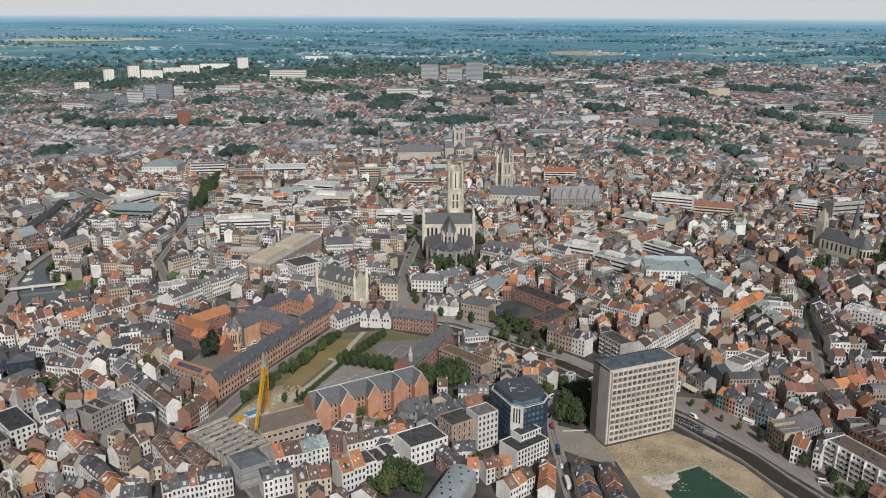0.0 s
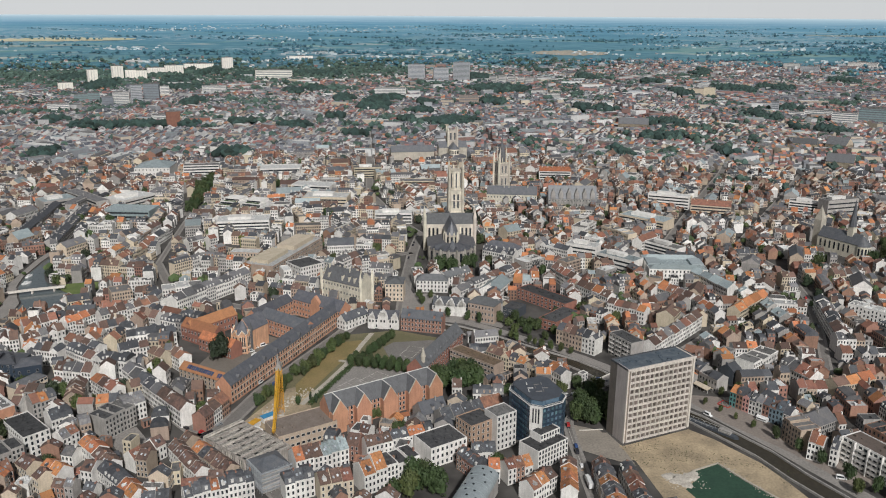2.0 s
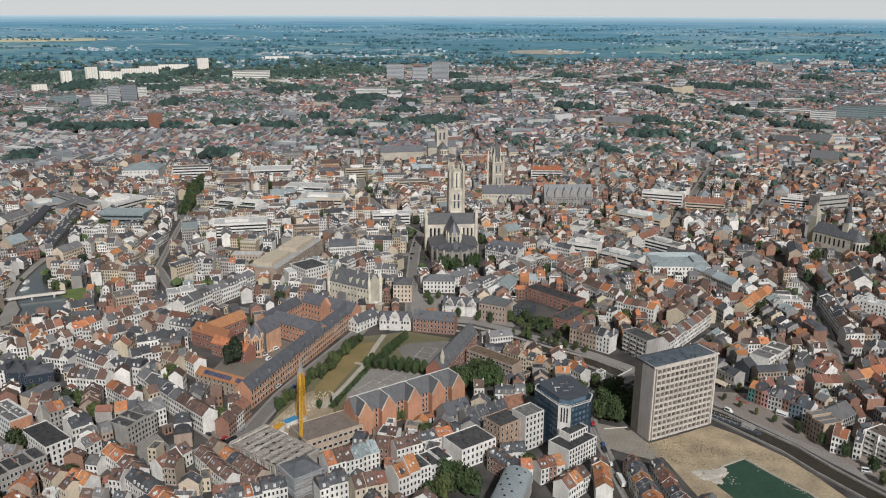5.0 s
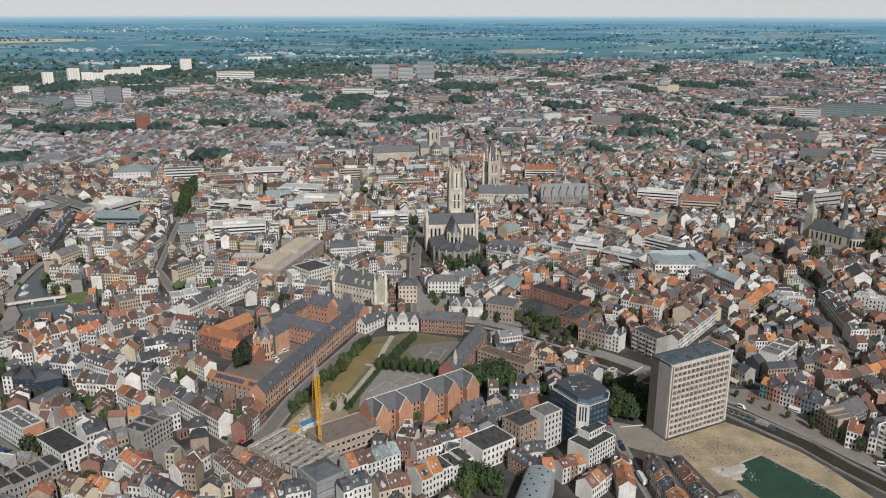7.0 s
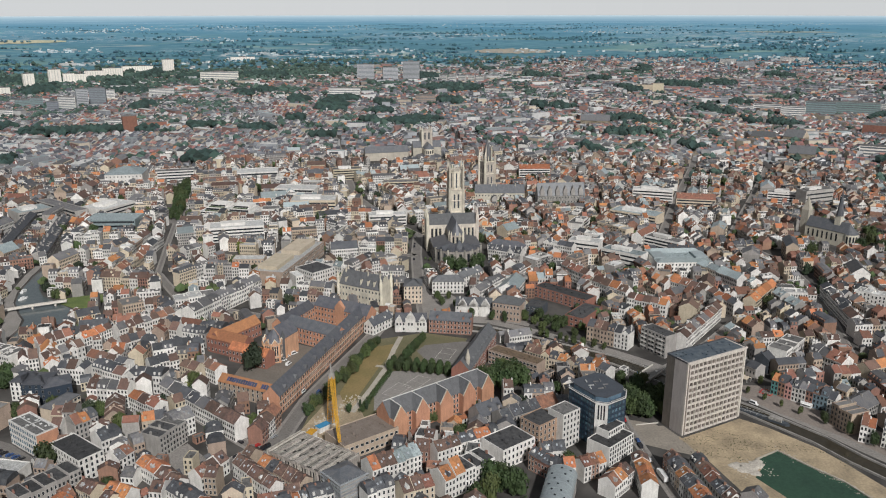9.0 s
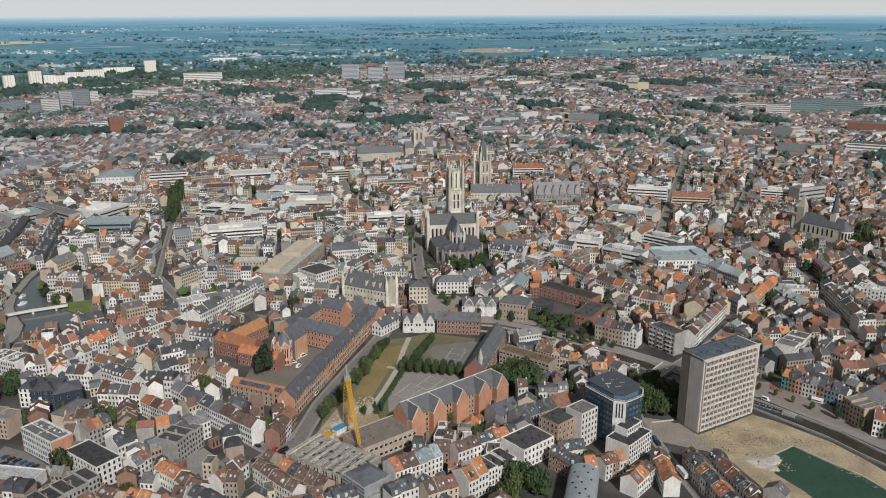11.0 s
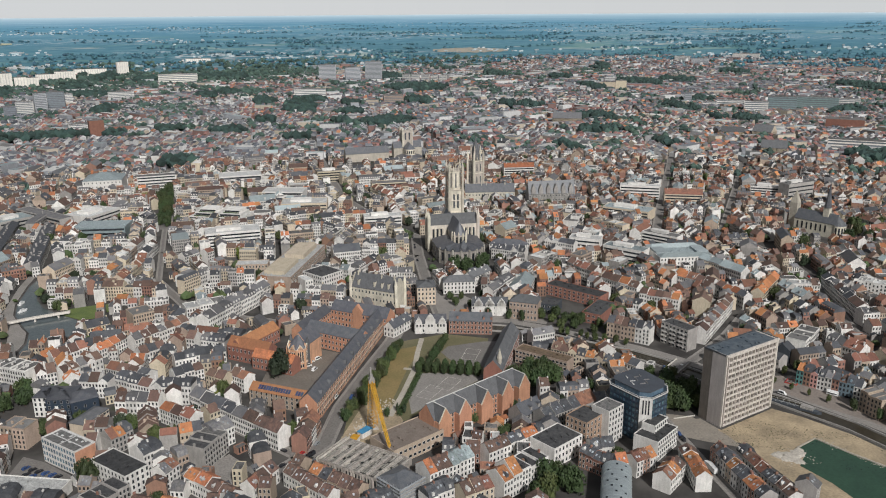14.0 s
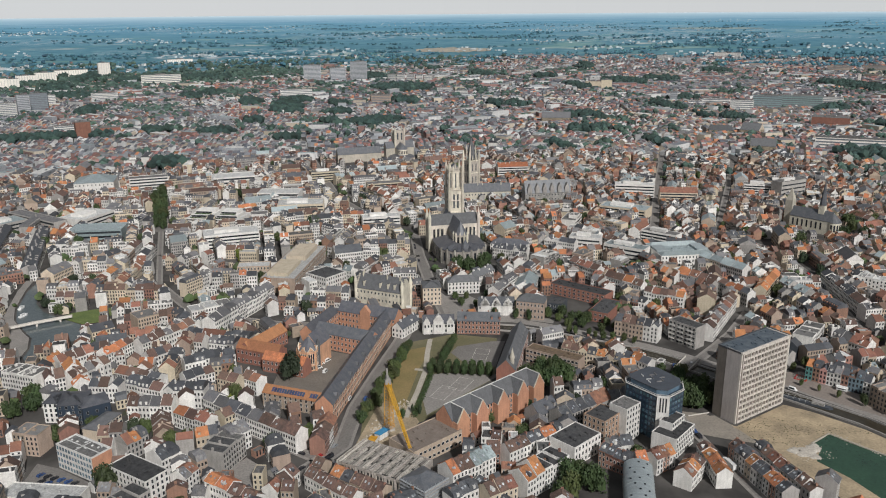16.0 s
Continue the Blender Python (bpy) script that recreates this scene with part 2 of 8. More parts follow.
WIN = window_mesh("window", 1.15, 1.95, GLASS, FRAME)
HOUSE_WIN = window_mesh("window", 0.98, 1.85, GLASS, FRAME)
WIN_WIDE = window_mesh("window", 1.9, 1.5, GLASS, FRAME)
WIN_BARE = window_mesh("window", 1.1, 1.7, GLASS, WALL["y"])

# ---- which ground is taken: a plan raster of 1.5 m cells ----
GX, GY, GS = -760.0, -560.0, 1.5
taken = np.zeros((1200, 1340), bool)
solid = np.zeros((1200, 1340), bool)


def plan_cells(pts):
    i = ((pts[:, 0] - GX) / GS).astype(int)
    j = ((pts[:, 1] - GY) / GS).astype(int)
    ok = (i >= 0) & (i < taken.shape[0]) & (j >= 0) & (j < taken.shape[1])
    return i[ok], j[ok]


def rect_points(x, y, ang, w, d, grow=0.0, step=1.2):
    """Plan points of a rectangle that starts at x, y and runs w along ang and d to its left."""
    c, s = math.cos(ang), math.sin(ang)
    u = np.linspace(-grow, w + grow, max(2, int((w + 2 * grow) / step) + 1))
    v = np.linspace(-grow, d + grow, max(2, int((d + 2 * grow) / step) + 1))
    U, V = np.meshgrid(u, v)
    return np.stack([x + U.ravel() * c - V.ravel() * s, y + U.ravel() * s + V.ravel() * c], -1)


def claim(x, y, ang, w, d, grow=0.0, built=True):
    i, j = plan_cells(rect_points(x, y, ang, w, d, grow))
    taken[i, j] = True
    if built:
        solid[i, j] = True


def share_taken(x, y, ang, w, d, built=False):
    i, j = plan_cells(rect_points(x, y, ang, w, d, -0.7))
    return (solid if built else taken)[i, j].mean() if len(i) else 1.0


def claim_way(pts, width):
    for (x0, y0), (x1, y1) in zip(pts, pts[1:]):
        a = math.atan2(y1 - y0, x1 - x0)
        claim(x0 + math.sin(a) * width / 2, y0 - math.cos(a) * width / 2, a, math.hypot(x1 - x0, y1 - y0), width, 0.5, False)


def ribbon(pts, width, z, thick=0.3):
    """A strip of ground along a line of plan points, mitred, as a slab."""
    P = [Vector(p) for p in pts]
    L, R = [], []
    for i, p in enumerate(P):
        d = (P[min(i + 1, len(P) - 1)] - P[max(i - 1, 0)]).normalized()
        n = Vector((-d.y, d.x)) * width / 2
        L.append(p + n)
        R.append(p - n)
    s = Shape()
    k = len(P)
    s.add([(q.x, q.y, z) for q in L] + [(q.x, q.y, z) for q in R] + [(q.x, q.y, z - thick) for q in L] + [(q.x, q.y, z - thick) for q in R],
          [(i, k + i, k + i + 1, i + 1) for i in range(k - 1)] + [(i, i + 1, 2 * k + i + 1, 2 * k + i) for i in range(k - 1)] + [(k + i + 1, k + i, 3 * k + i, 3 * k + i + 1) for i in range(k - 1)])
    return s


def claim_outline(pts):
    """Takes the inside of a plan polygon."""
    xs, ys = [p[0] for p in pts], [p[1] for p in pts]
    X, Y = np.meshgrid(np.arange(min(xs), max(xs), 1.2), np.arange(min(ys), max(ys), 1.2))
    X, Y = X.ravel(), Y.ravel()
    inside = np.zeros(len(X), bool)
    for (x0, y0), (x1, y1) in zip(pts, pts[1:] + pts[:1]):
        if y0 != y1:
            inside ^= ((y0 > Y) != (y1 > Y)) & (X < (x1 - x0) * (Y - y0) / (y1 - y0) + x0)
    i, j = plan_cells(np.stack([X[inside], Y[inside]], -1))
    taken[i, j] = True

# ---- ground: one sheet to the horizon, with hills closing the distance ----
HUB = (-110.0, -797.0)


def land(r):
    return 0.0 if r < 3300 else 196.0 * ((r - 3300) / 1550) ** 1.35


def ground_material():
    m = bpy.data.materials.new("town_and_country_ground")
    m.use_nodes = True
    n, l = m.node_tree.nodes, m.node_tree.links
    b = n["Principled BSDF"]
    b.inputs["Roughness"].default_value = 0.95
    b.inputs["Specular IOR Level"].default_value = 0.1
    pos = n.new("ShaderNodeNewGeometry").outputs["Position"]

    def noise_at(scale, detail=4.0):
        t = n.new("ShaderNodeTexNoise")
        t.inputs["Scale"].default_value, t.inputs["Detail"].default_value = scale, detail
        l.new(pos, t.inputs["Vector"])
        return t.outputs[0]

    def span(src, a, b0, lo=0.0, hi=1.0):
        t = n.new("ShaderNodeMapRange")
        for i, v in enumerate((a, b0, lo, hi)):
            t.inputs[i + 1].default_value = v
        l.new(src, t.inputs[0])
        return t.outputs[0]

    def mixed(f, c0, c1):
        t = n.new("ShaderNodeMix")
        t.data_type = "RGBA"
        l.new(f, t.inputs[0])
        for i, c in ((6, c0), (7, c1)):
            if isinstance(c, tuple):
                t.inputs[i].default_value = (*c, 1)
            else:
                l.new(c, t.inputs[i])
        return t.outputs[2]

    town = mixed(span(noise_at(0.05), 0.35, 0.65), (0.052, 0.049, 0.047), (0.105, 0.099, 0.093))
    town = mixed(span(noise_at(0.02), 0.66, 0.70), town, (0.055, 0.065, 0.03))
    cells = n.new("ShaderNodeTexVoronoi")
    cells.inputs["Scale"].default_value = 0.0042
    l.new(pos, cells.inputs["Vector"])
    sep = n.new("ShaderNodeSeparateColor")
    l.new(cells.outputs["Color"], sep.inputs[0])
    fields = mixed(span(sep.outputs[0], 0.3, 0.9), (0.08, 0.13, 0.07), (0.20, 0.235, 0.13))
    fields = mixed(span(sep.outputs[1], 0.86, 0.88), fields, (0.38, 0.31, 0.19))
    # distant haze is put into the woods as a blue cast
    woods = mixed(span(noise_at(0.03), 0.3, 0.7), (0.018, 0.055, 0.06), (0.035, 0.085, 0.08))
    country = mixed(span(noise_at(0.0022), 0.42, 0.52), fields, woods)
    dist = n.new("ShaderNodeVectorMath")
    dist.operation = "DISTANCE"
    dist.inputs[1].default_value = (300, 0, 0)
    l.new(pos, dist.inputs[0])
    l.new(mixed(span(dist.outputs["Value"], 1500, 1900), town, country), b.inputs["Base Color"])
    return m


def backdrop_material():
    """The far plain: woods, fields and villages at their size on level land, with blue haze painted in towards the
    horizon.
    """
    m = bpy.data.materials.new("hazed_far_plain")
    m.use_nodes = True
    n, l = m.node_tree.nodes, m.node_tree.links
    b = n["Principled BSDF"]
    b.inputs["Roughness"].default_value = 1.0
    b.inputs["Specular IOR Level"].default_value = 0.0
    pos = n.new("ShaderNodeNewGeometry").outputs["Position"]

    def math_(op, a, c):
        t = n.new("ShaderNodeMath")
        t.operation = op
        for i, v in enumerate((a, c)):
            if isinstance(v, (int, float)):
                t.inputs[i].default_value = v
            else:
                l.new(v, t.inputs[i])
        return t.outputs[0]

    sep = n.new("ShaderNodeSeparateXYZ")
    l.new(pos, sep.inputs[0])
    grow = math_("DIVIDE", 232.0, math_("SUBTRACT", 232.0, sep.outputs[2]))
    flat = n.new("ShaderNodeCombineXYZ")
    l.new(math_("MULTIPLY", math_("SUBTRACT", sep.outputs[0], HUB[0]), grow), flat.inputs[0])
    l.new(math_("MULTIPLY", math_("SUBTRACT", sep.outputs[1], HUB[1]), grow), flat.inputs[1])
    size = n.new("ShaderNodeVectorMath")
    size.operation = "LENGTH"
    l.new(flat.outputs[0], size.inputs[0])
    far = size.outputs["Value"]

    def span(src_, lo, hi, a=0.0, c=1.0):
        r = n.new("ShaderNodeMapRange")
        for i, v in enumerate((lo, hi, a, c)):
            r.inputs[i + 1].default_value = v
        l.new(src_, r.inputs[0])
        return r.outputs[0]

    def noise_at(metres, detail, lo, hi):
        t = n.new("ShaderNodeTexNoise")
        t.inputs["Scale"].default_value, t.inputs["Detail"].default_value = 1.0 / metres, detail
        l.new(flat.outputs[0], t.inputs["Vector"])
        return span(t.outputs[0], lo, hi)

    def mixed(f, c0, c1):
        t = n.new("ShaderNodeMix")
        t.data_type = "RGBA"
        l.new(f, t.inputs[0])
        for i, c in ((6, c0), (7, c1)):
            if isinstance(c, tuple):
                t.inputs[i].default_value = (*c, 1)
            else:
                l.new(c, t.inputs[i])
        return t.outputs[2]

    cells = n.new("ShaderNodeTexVoronoi")
    cells.inputs["Scale"].default_value = 1 / 300
    l.new(flat.outputs[0], cells.inputs["Vector"])
    hue = n.new("ShaderNodeSeparateColor")
    l.new(cells.outputs["Color"], hue.inputs[0])
    crops = mixed(span(hue.outputs[0], 0.2, 0.9), (0.11, 0.20, 0.165), (0.24, 0.32, 0.25))
    crops = mixed(span(hue.outputs[1], 0.86, 0.87), crops, (0.46, 0.44, 0.36))
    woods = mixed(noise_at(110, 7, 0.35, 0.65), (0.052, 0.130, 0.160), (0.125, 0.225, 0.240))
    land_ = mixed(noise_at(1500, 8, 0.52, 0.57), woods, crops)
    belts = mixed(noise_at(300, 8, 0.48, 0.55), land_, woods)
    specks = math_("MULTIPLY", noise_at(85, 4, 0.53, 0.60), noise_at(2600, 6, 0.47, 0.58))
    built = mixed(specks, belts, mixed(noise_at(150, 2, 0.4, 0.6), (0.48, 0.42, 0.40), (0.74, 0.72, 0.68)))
    # blue haze mixed into the colour, more with distance
    haze_share = math_("SUBTRACT", 1.0, math_("POWER", 2.718, math_("MULTIPLY", math_("SUBTRACT", far, 2300.0), -1 / 7600)))
    dim = mixed(haze_share, built, mixed(noise_at(1300, 8, 0.36, 0.64), (0.105, 0.265, 0.395), (0.155, 0.335, 0.465)))
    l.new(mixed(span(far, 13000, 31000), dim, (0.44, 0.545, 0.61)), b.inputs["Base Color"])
    return m


def ring_sheet(rings, hub):
    s = Shape()
    turns = 120
    if hub:
        s.v = [(HUB[0], HUB[1], 0.0)]
        s.f = [(0, 1 + k, 1 + (k + 1) % turns) for k in range(turns)]
    for r in rings:
        for k in range(turns):
            a = 2 * math.pi * k / turns
            s.v.append((HUB[0] + r * math.cos(a), HUB[1] + r * math.sin(a), land(r)))
    first = 1 if hub else 0
    for i in range(len(rings) - 1):
        o = first + i * turns
        s.f += [(o + k, o + turns + k, o + turns + (k + 1) % turns, o + (k + 1) % turns) for k in range(turns)]
    s.m = [0] * len(s.f)
    return s


setting("ground", ring_sheet([150, 300, 450, 600, 800, 1000, 1300, 1600, 1900, 2200, 2500, 2800, 3050, 3300], True), ground_material(), "grey town paving, then fields and parks", "ground")
setting("backdrop", ring_sheet([3300 + 62 * k for k in range(26)], False), backdrop_material(), "far plain reaching the horizon, blue haze painted in", "backdrop")
cb = bpy.data.materials.new("cloud_bank")
cb.use_nodes = True
cb.node_tree.nodes["Principled BSDF"].inputs["Base Color"].default_value = (0.02, 0.02, 0.02, 1)
cb.node_tree.nodes["Principled BSDF"].inputs["Emission Color"].default_value = (0.575, 0.59, 0.60, 1)
cb.node_tree.nodes["Principled BSDF"].inputs["Emission Strength"].default_value = 1.0
s = Shape()
for z in (120.0, 520.0):
    s.v += [(HUB[0] + 4880 * math.cos(2 * math.pi * k / 120), HUB[1] + 4880 * math.sin(2 * math.pi * k / 120), z) for k in range(120)]
s.f = [(k, 120 + k, 120 + (k + 1) % 120, (k + 1) % 120) for k in range(120)]
s.m = [0] * 120
setting("sky_backdrop", s, cb, "pale even cloud along the horizon", "backdrop")

# ---- water, streets and open ground ----
CANAL = [(-36, -231), (-13, -241), (7, -256), (23, -271), (42, -288), (60, -303), (73, -319), (82, -334), (98, -360), (119, -386), (132, -408), (142, -425), (150, -447), (168, -485), (190, -540)]
QUAY = [(-44, -214), (-8, -224), (14, -241), (31, -257), (50, -275), (69, -294), (84, -312), (106, -343), (129, -374), (142, -398), (152, -416), (161, -436), (187, -490)]
RIVER = [(-368, 20), (-390, -8), (-396, -60), (-393, -104), (-387, -131), (-374, -158), (-366, -172), (-362, -194), (-363, -209), (-356, -226), (-346, -208), (-338, -188), (-325, -174), (-322, -158), (-335, -153), (-345, -143), (-356, -132), (-371, -115), (-381, -93), (-386, -61), (-384, -36), (-362, 8)][::-1]
STREETS = {}
STREETS["brick_side"] = ([(-190, -412), (-170, -393), (-157, -380), (-144, -338), (-124, -294), (-101, -246), (-88, -214)], 11)
STREETS["terrace"] = ([(-170, -393), (-203, -356), (-233, -318), (-264, -295), (-300, -280)], 8)
STREETS["site"] = ([(-168, -396), (-145, -419), (-123, -444), (-100, -480)], 9)
STREETS["cathedral"] = ([(-56, -212), (-52, -125), (-45, -40), (-36, 30), (-60, 90), (-98, 232), (-107, 454), (-117, 680), (-135, 1000)], 11)
STREETS["east"] = ([(223, -341), (258, -259), (284, -190), (300, -120), (290, -24), (416, 162), (560, 380)], 7.5)
STREETS["north_east"] = ([(210, -30), (273, 88), (345, 220), (419, 353), (520, 560)], 10)
STREETS["boulevard"] = ([(-286, -68), (-295, 27), (-303, 118)], 6)
STREETS["avenue"] = ([(-303, 118), (-306, 148), (-321, 300)], 16)
STREETS["far_avenue"] = ([(-321, 300), (-334, 387), (-350, 600)], 7)
STREETS["bridge_road"] = ([(38, -378), (48, -359), (72, -339), (96, -323), (119, -306), (143, -287), (178, -253)], 8)
STREETS["office"] = ([(45, -372), (41.5, -388), (40.6, -402), (40.3, -425), (39.8, -445), (39.5, -480), (39, -530)], 6.4)
STREETS["north"] = ([(-98, -214), (-180, -190), (-250, -150), (-286, -68)], 9)
STREETS["cross"] = ([(-45, -40), (-120, -60), (-200, -40), (-295, 27)], 9)
STREETS["far_cross"] = ([(-320, 200), (-200, 240), (-98, 232), (60, 260), (210, 330), (419, 353)], 9)
claim_way(CANAL, 17)
claim_way(QUAY, 9)
claim_outline(RIVER)
for pts, w in STREETS.values():
    claim_way(pts, w)
setting("canal_water", ribbon(CANAL, 11, 0.10), WATER, "dark still canal between stone quays", "canal")
rs = Shape()
rs.prism(RIVER[::-1], -0.3, 0.12)
setting("river_water", rs, RIVER_WATER, "grey river with a bend below quays", "river")
for side in (-1, 1):
    bank = []
    for k, p in enumerate(CANAL):
        q0, q1 = Vector(CANAL[max(k - 1, 0)]), Vector(CANAL[min(k + 1, len(CANAL) - 1)])
        d = (q1 - q0).normalized()
        bank.append((p[0] - d.y * 5.8 * side, p[1] + d.x * 5.8 * side))
    setting("quay_wall", ribbon(bank, 0.7, 1.2, 1.3), WALL["y"], "grey stone quay wall along the canal", "quay wall")
for name, (pts, w) in STREETS.items():
    setting("road", ribbon(pts, w, 0.06), ASPHALT, "grey asphalt street between terraces", "road")
    for side in (-1, 1):
        edge = []
        for k, p in enumerate(pts):
            q0, q1 = Vector(pts[max(k - 1, 0)]), Vector(pts[min(k + 1, len(pts) - 1)])
            d = (q1 - q0).normalized()
            edge.append((p[0] - d.y * (w / 2 - 0.9) * side, p[1] + d.x * (w / 2 - 0.9) * side))
        setting("pavement", ribbon(edge, 1.8, 0.20), PAVING, "grey paved footway with a kerb", "pavement")
setting("road", ribbon(QUAY, 8.5, 0.07), PAVING, "grey quayside road beside the canal", "road")

# ---- landmarks ----
def facade(parent, win, x0, x1, y, z0, h, cols, floors, face, skip=()):
    """Windows one by one on a wall: face f or b (x runs along it), l or r (y runs along it, then y is the fixed x)."""
    for f in range(floors):
        z = z0 + f * h / floors + 0.3 * h / floors
        for c in range(cols):
            if (c, f) in skip:
                continue
            u = x0 + (x1 - x0) * (c + 0.5) / cols
            m = {"f": pose(u, y, z), "b": pose(u, y, z, 0, 0, 180), "l": pose(y, u, z, 0, 0, -90), "r": pose(y, u, z, 0, 0, 90)}[face]
            part("window", win, None, parent, m=m)


def building(name, x, y, deg, w, d, h, wall, roof, label, category, kind="gable", rh=5.0, win=None, front=None, left=None, right=None, back=None, group="", grow=0.8, stacks=True):
    """A block with its roof; front, left, right, back: (columns, floors) of windows."""
    root = thing(name, pose(x, y, 0, 0, 0, deg), label, category, group)
    a, b = Shape(), Shape()
    if kind == "flat":
        t = 0.35
        a.box(0, 0, 0, w, d, h - 0.3)
        for x0, y0, x1, y1 in ((0, 0, w, t), (0, d - t, w, d), (0, t, t, d - t), (w - t, t, w, d - t)):
            a.box(x0, y0, h - 0.3, x1, y1, h + 0.5)
        b.box(t, t, h - 0.3, w - t, d - t, h)
        # plant and vents on the roof
        r = random.Random(int(abs(x) * 10 + abs(y)))
        for _ in range(int(w * d / 45)):
            px_, py_ = r.uniform(1.5, w - 2.5), r.uniform(1.5, d - 2.5)
            sx, sy = r.uniform(0.5, 1.6), r.uniform(0.5, 1.6)
            b.box(px_, py_, h, min(px_ + sx, w - 0.6), min(py_ + sy, d - 0.6), h + r.uniform(0.3, 1.2))
    elif kind == "hip":
        a.box(0, 0, 0, w, d, h)
        b.hip_roof(w, d, h, rh)
    else:
        a.gable_wall(w, d, h, rh)
        b.gable_roof(w, d, h, rh)
        r = random.Random(int(abs(x) * 7 + abs(y)))
        u = r.uniform(2, 5)
        while stacks and w > 12 and u < w - 3:
            # chimneys through the roof, and low dormers on the slopes
            v = d * r.choice((0.38, 0.5, 0.6))
            a.box(u, v, h, u + 0.9, v + r.uniform(0.9, 1.8), h + rh + r.uniform(0.8, 1.9))
            if y < 0 and r.random() < 0.6:
                a.box(u + 2.6, 0.9, h, u + 4.0, d * 0.34, h + rh * 0.52 + 0.7)
                b.box(u + 2.45, 0.7, h + rh * 0.52 + 0.7, u + 4.15, d * 0.36, h + rh * 0.52 + 0.9)
            u += r.uniform(5.5, 10)
    part("wall", a, wall, root)
    part("roof", b, roof, root)
    win = win or WIN
    if y > 0 and kind == "flat" and front:
        for f in range(front[1]):
            q = Shape()
            z = (f + 0.3) * h / front[1]
            q.box(0.8, -0.12, z, w - 0.8, 0.05, z + h / front[1] * 0.45)
            part("window_band", q, GLASS, root)
        front = None
    if front:
        facade(root, win, 0, w, 0, 0, h, *front, "f")
    if back:
        facade(root, win, 0, w, d, 0, h, *back, "b")
    if left:
        facade(root, win, 0, d, 0, 0, h, *left, "l")
    if right:
        facade(root, win, 0, d, w, 0, h, *right, "r")
    claim(x, y, radians(deg), w, d, grow)
    return root


def ring(n, r, cx=0.0, cy=0.0, turn=0.0):
    return [(cx + r * math.cos(2 * math.pi * k / n + turn), cy + r * math.sin(2 * math.pi * k / n + turn)) for k in range(n)]


def office_tower():
    W, D, H = 46.7, 16.4, 44.0
    GRID = mat("pinkish_concrete", (0.575, 0.525, 0.475), 0.85, (0.44, 0.40, 0.36), scale=0.12, fine=1.2, var=0.06)
    root = thing("office_tower", pose(67.9, -410.5, 0, 0, 0, 21.3), "pale concrete office slab with a grid of deep-set windows", "office block")
    a = Shape()
    a.box(1.4, 0.9, 0, W - 1.4, D, H)
    part("core_wall", a, WALL["t"], root, "dull brown inner wall")
    a = Shape()
    a.box(0, 1.2, 0.02, 1.4, D * 0.62, H + 0.6)
    part("end_wall", a, mat("beige_stone_slabs", (0.47, 0.43, 0.405), 0.8, (0.39, 0.355, 0.33), scale=0.08), root, "smooth beige end wall")
    a = Shape()
    a.box(0.1, D * 0.62, 0.02, 1.4, D - 0.02, H + 0.4)
    part("end_wall", a, mat("brown_stone_strip", (0.16, 0.135, 0.12), 0.8), root, "dark brown stone strip")
    a = Shape()
    a.box(W - 1.4, 0.3, 0.02, W - 0.2, D - 0.02, H + 0.5)
    part("end_wall", a, GRID, root)
    cols, rows = 13, 12
    x0, x1 = 2.0, W - 2.6
    pitch, storey = (x1 - x0) / cols, (H - 1.0) / rows
    for c in range(cols + 1):
        a = Shape()
        a.box(x0 + c * pitch - 0.26, -0.1, 0, x0 + c * pitch + 0.26, 0.9, H + 0.2)
        part("fin", a, GRID, root)
    for r in range(rows + 1):
        a = Shape()
        a.box(x0 - 0.32, 0.0, r * storey, x1 + 0.32, 0.92, r * storey + 1.0)
        part("spandrel", a, GRID, root)
    a = Shape()
    a.box(-0.1, -0.15, H, W + 0.1, 0.9, H + 0.9)
    part("cornice", a, GRID, root)
    a = Shape()
    a.box(x0 - 2.0, 0.1, 0, x0 - 1.2, 1.2, H)
    part("corner_post", a, GRID, root)
    pane = window_mesh("window", pitch - 0.75, storey - 1.0, mat("office_glass", (0.125, 0.105, 0.092), 0.3, (0.07, 0.062, 0.058), var=0.45, bump=0), WALL["y"])
    for r in range(rows):
        for c in range(cols):
            part("window", pane, None, root, m=pose(x0 + (c + 0.5) * pitch, 0.88, r * storey + 0.92))
    a = Shape()
    a.box(1.2, 1.0, H, W - 1.2, D - 0.4, H + 0.35)
    r = random.Random(3)
    for _ in range(26):
        u, v = r.uniform(2, W - 5), r.uniform(2, D - 3)
        a.box(u, v, H + 0.35, u + r.uniform(0.6, 2.6), v + r.uniform(0.5, 1.5), H + r.uniform(0.6, 1.1))
    part("roof", a, mat("wet_dark_roofing", (0.055, 0.075, 0.09), 0.45, (0.13, 0.15, 0.16), scale=0.25, fine=1.2), root, "dark blue-grey roofing felt with vents")
    for u0, v0, u1, v1 in ((0, D - 0.4, W, D), (0, 0.9, 0.4, D), (W - 0.4, 0.9, W, D)):
        a = Shape()
        a.box(u0, v0, H + 0.02, u1, v1, H + 1.0)
        part("parapet", a, ROOF["d"], root, "dark metal roof edge")
    claim(67.9, -410.5, radians(21.3), W, D, 2)


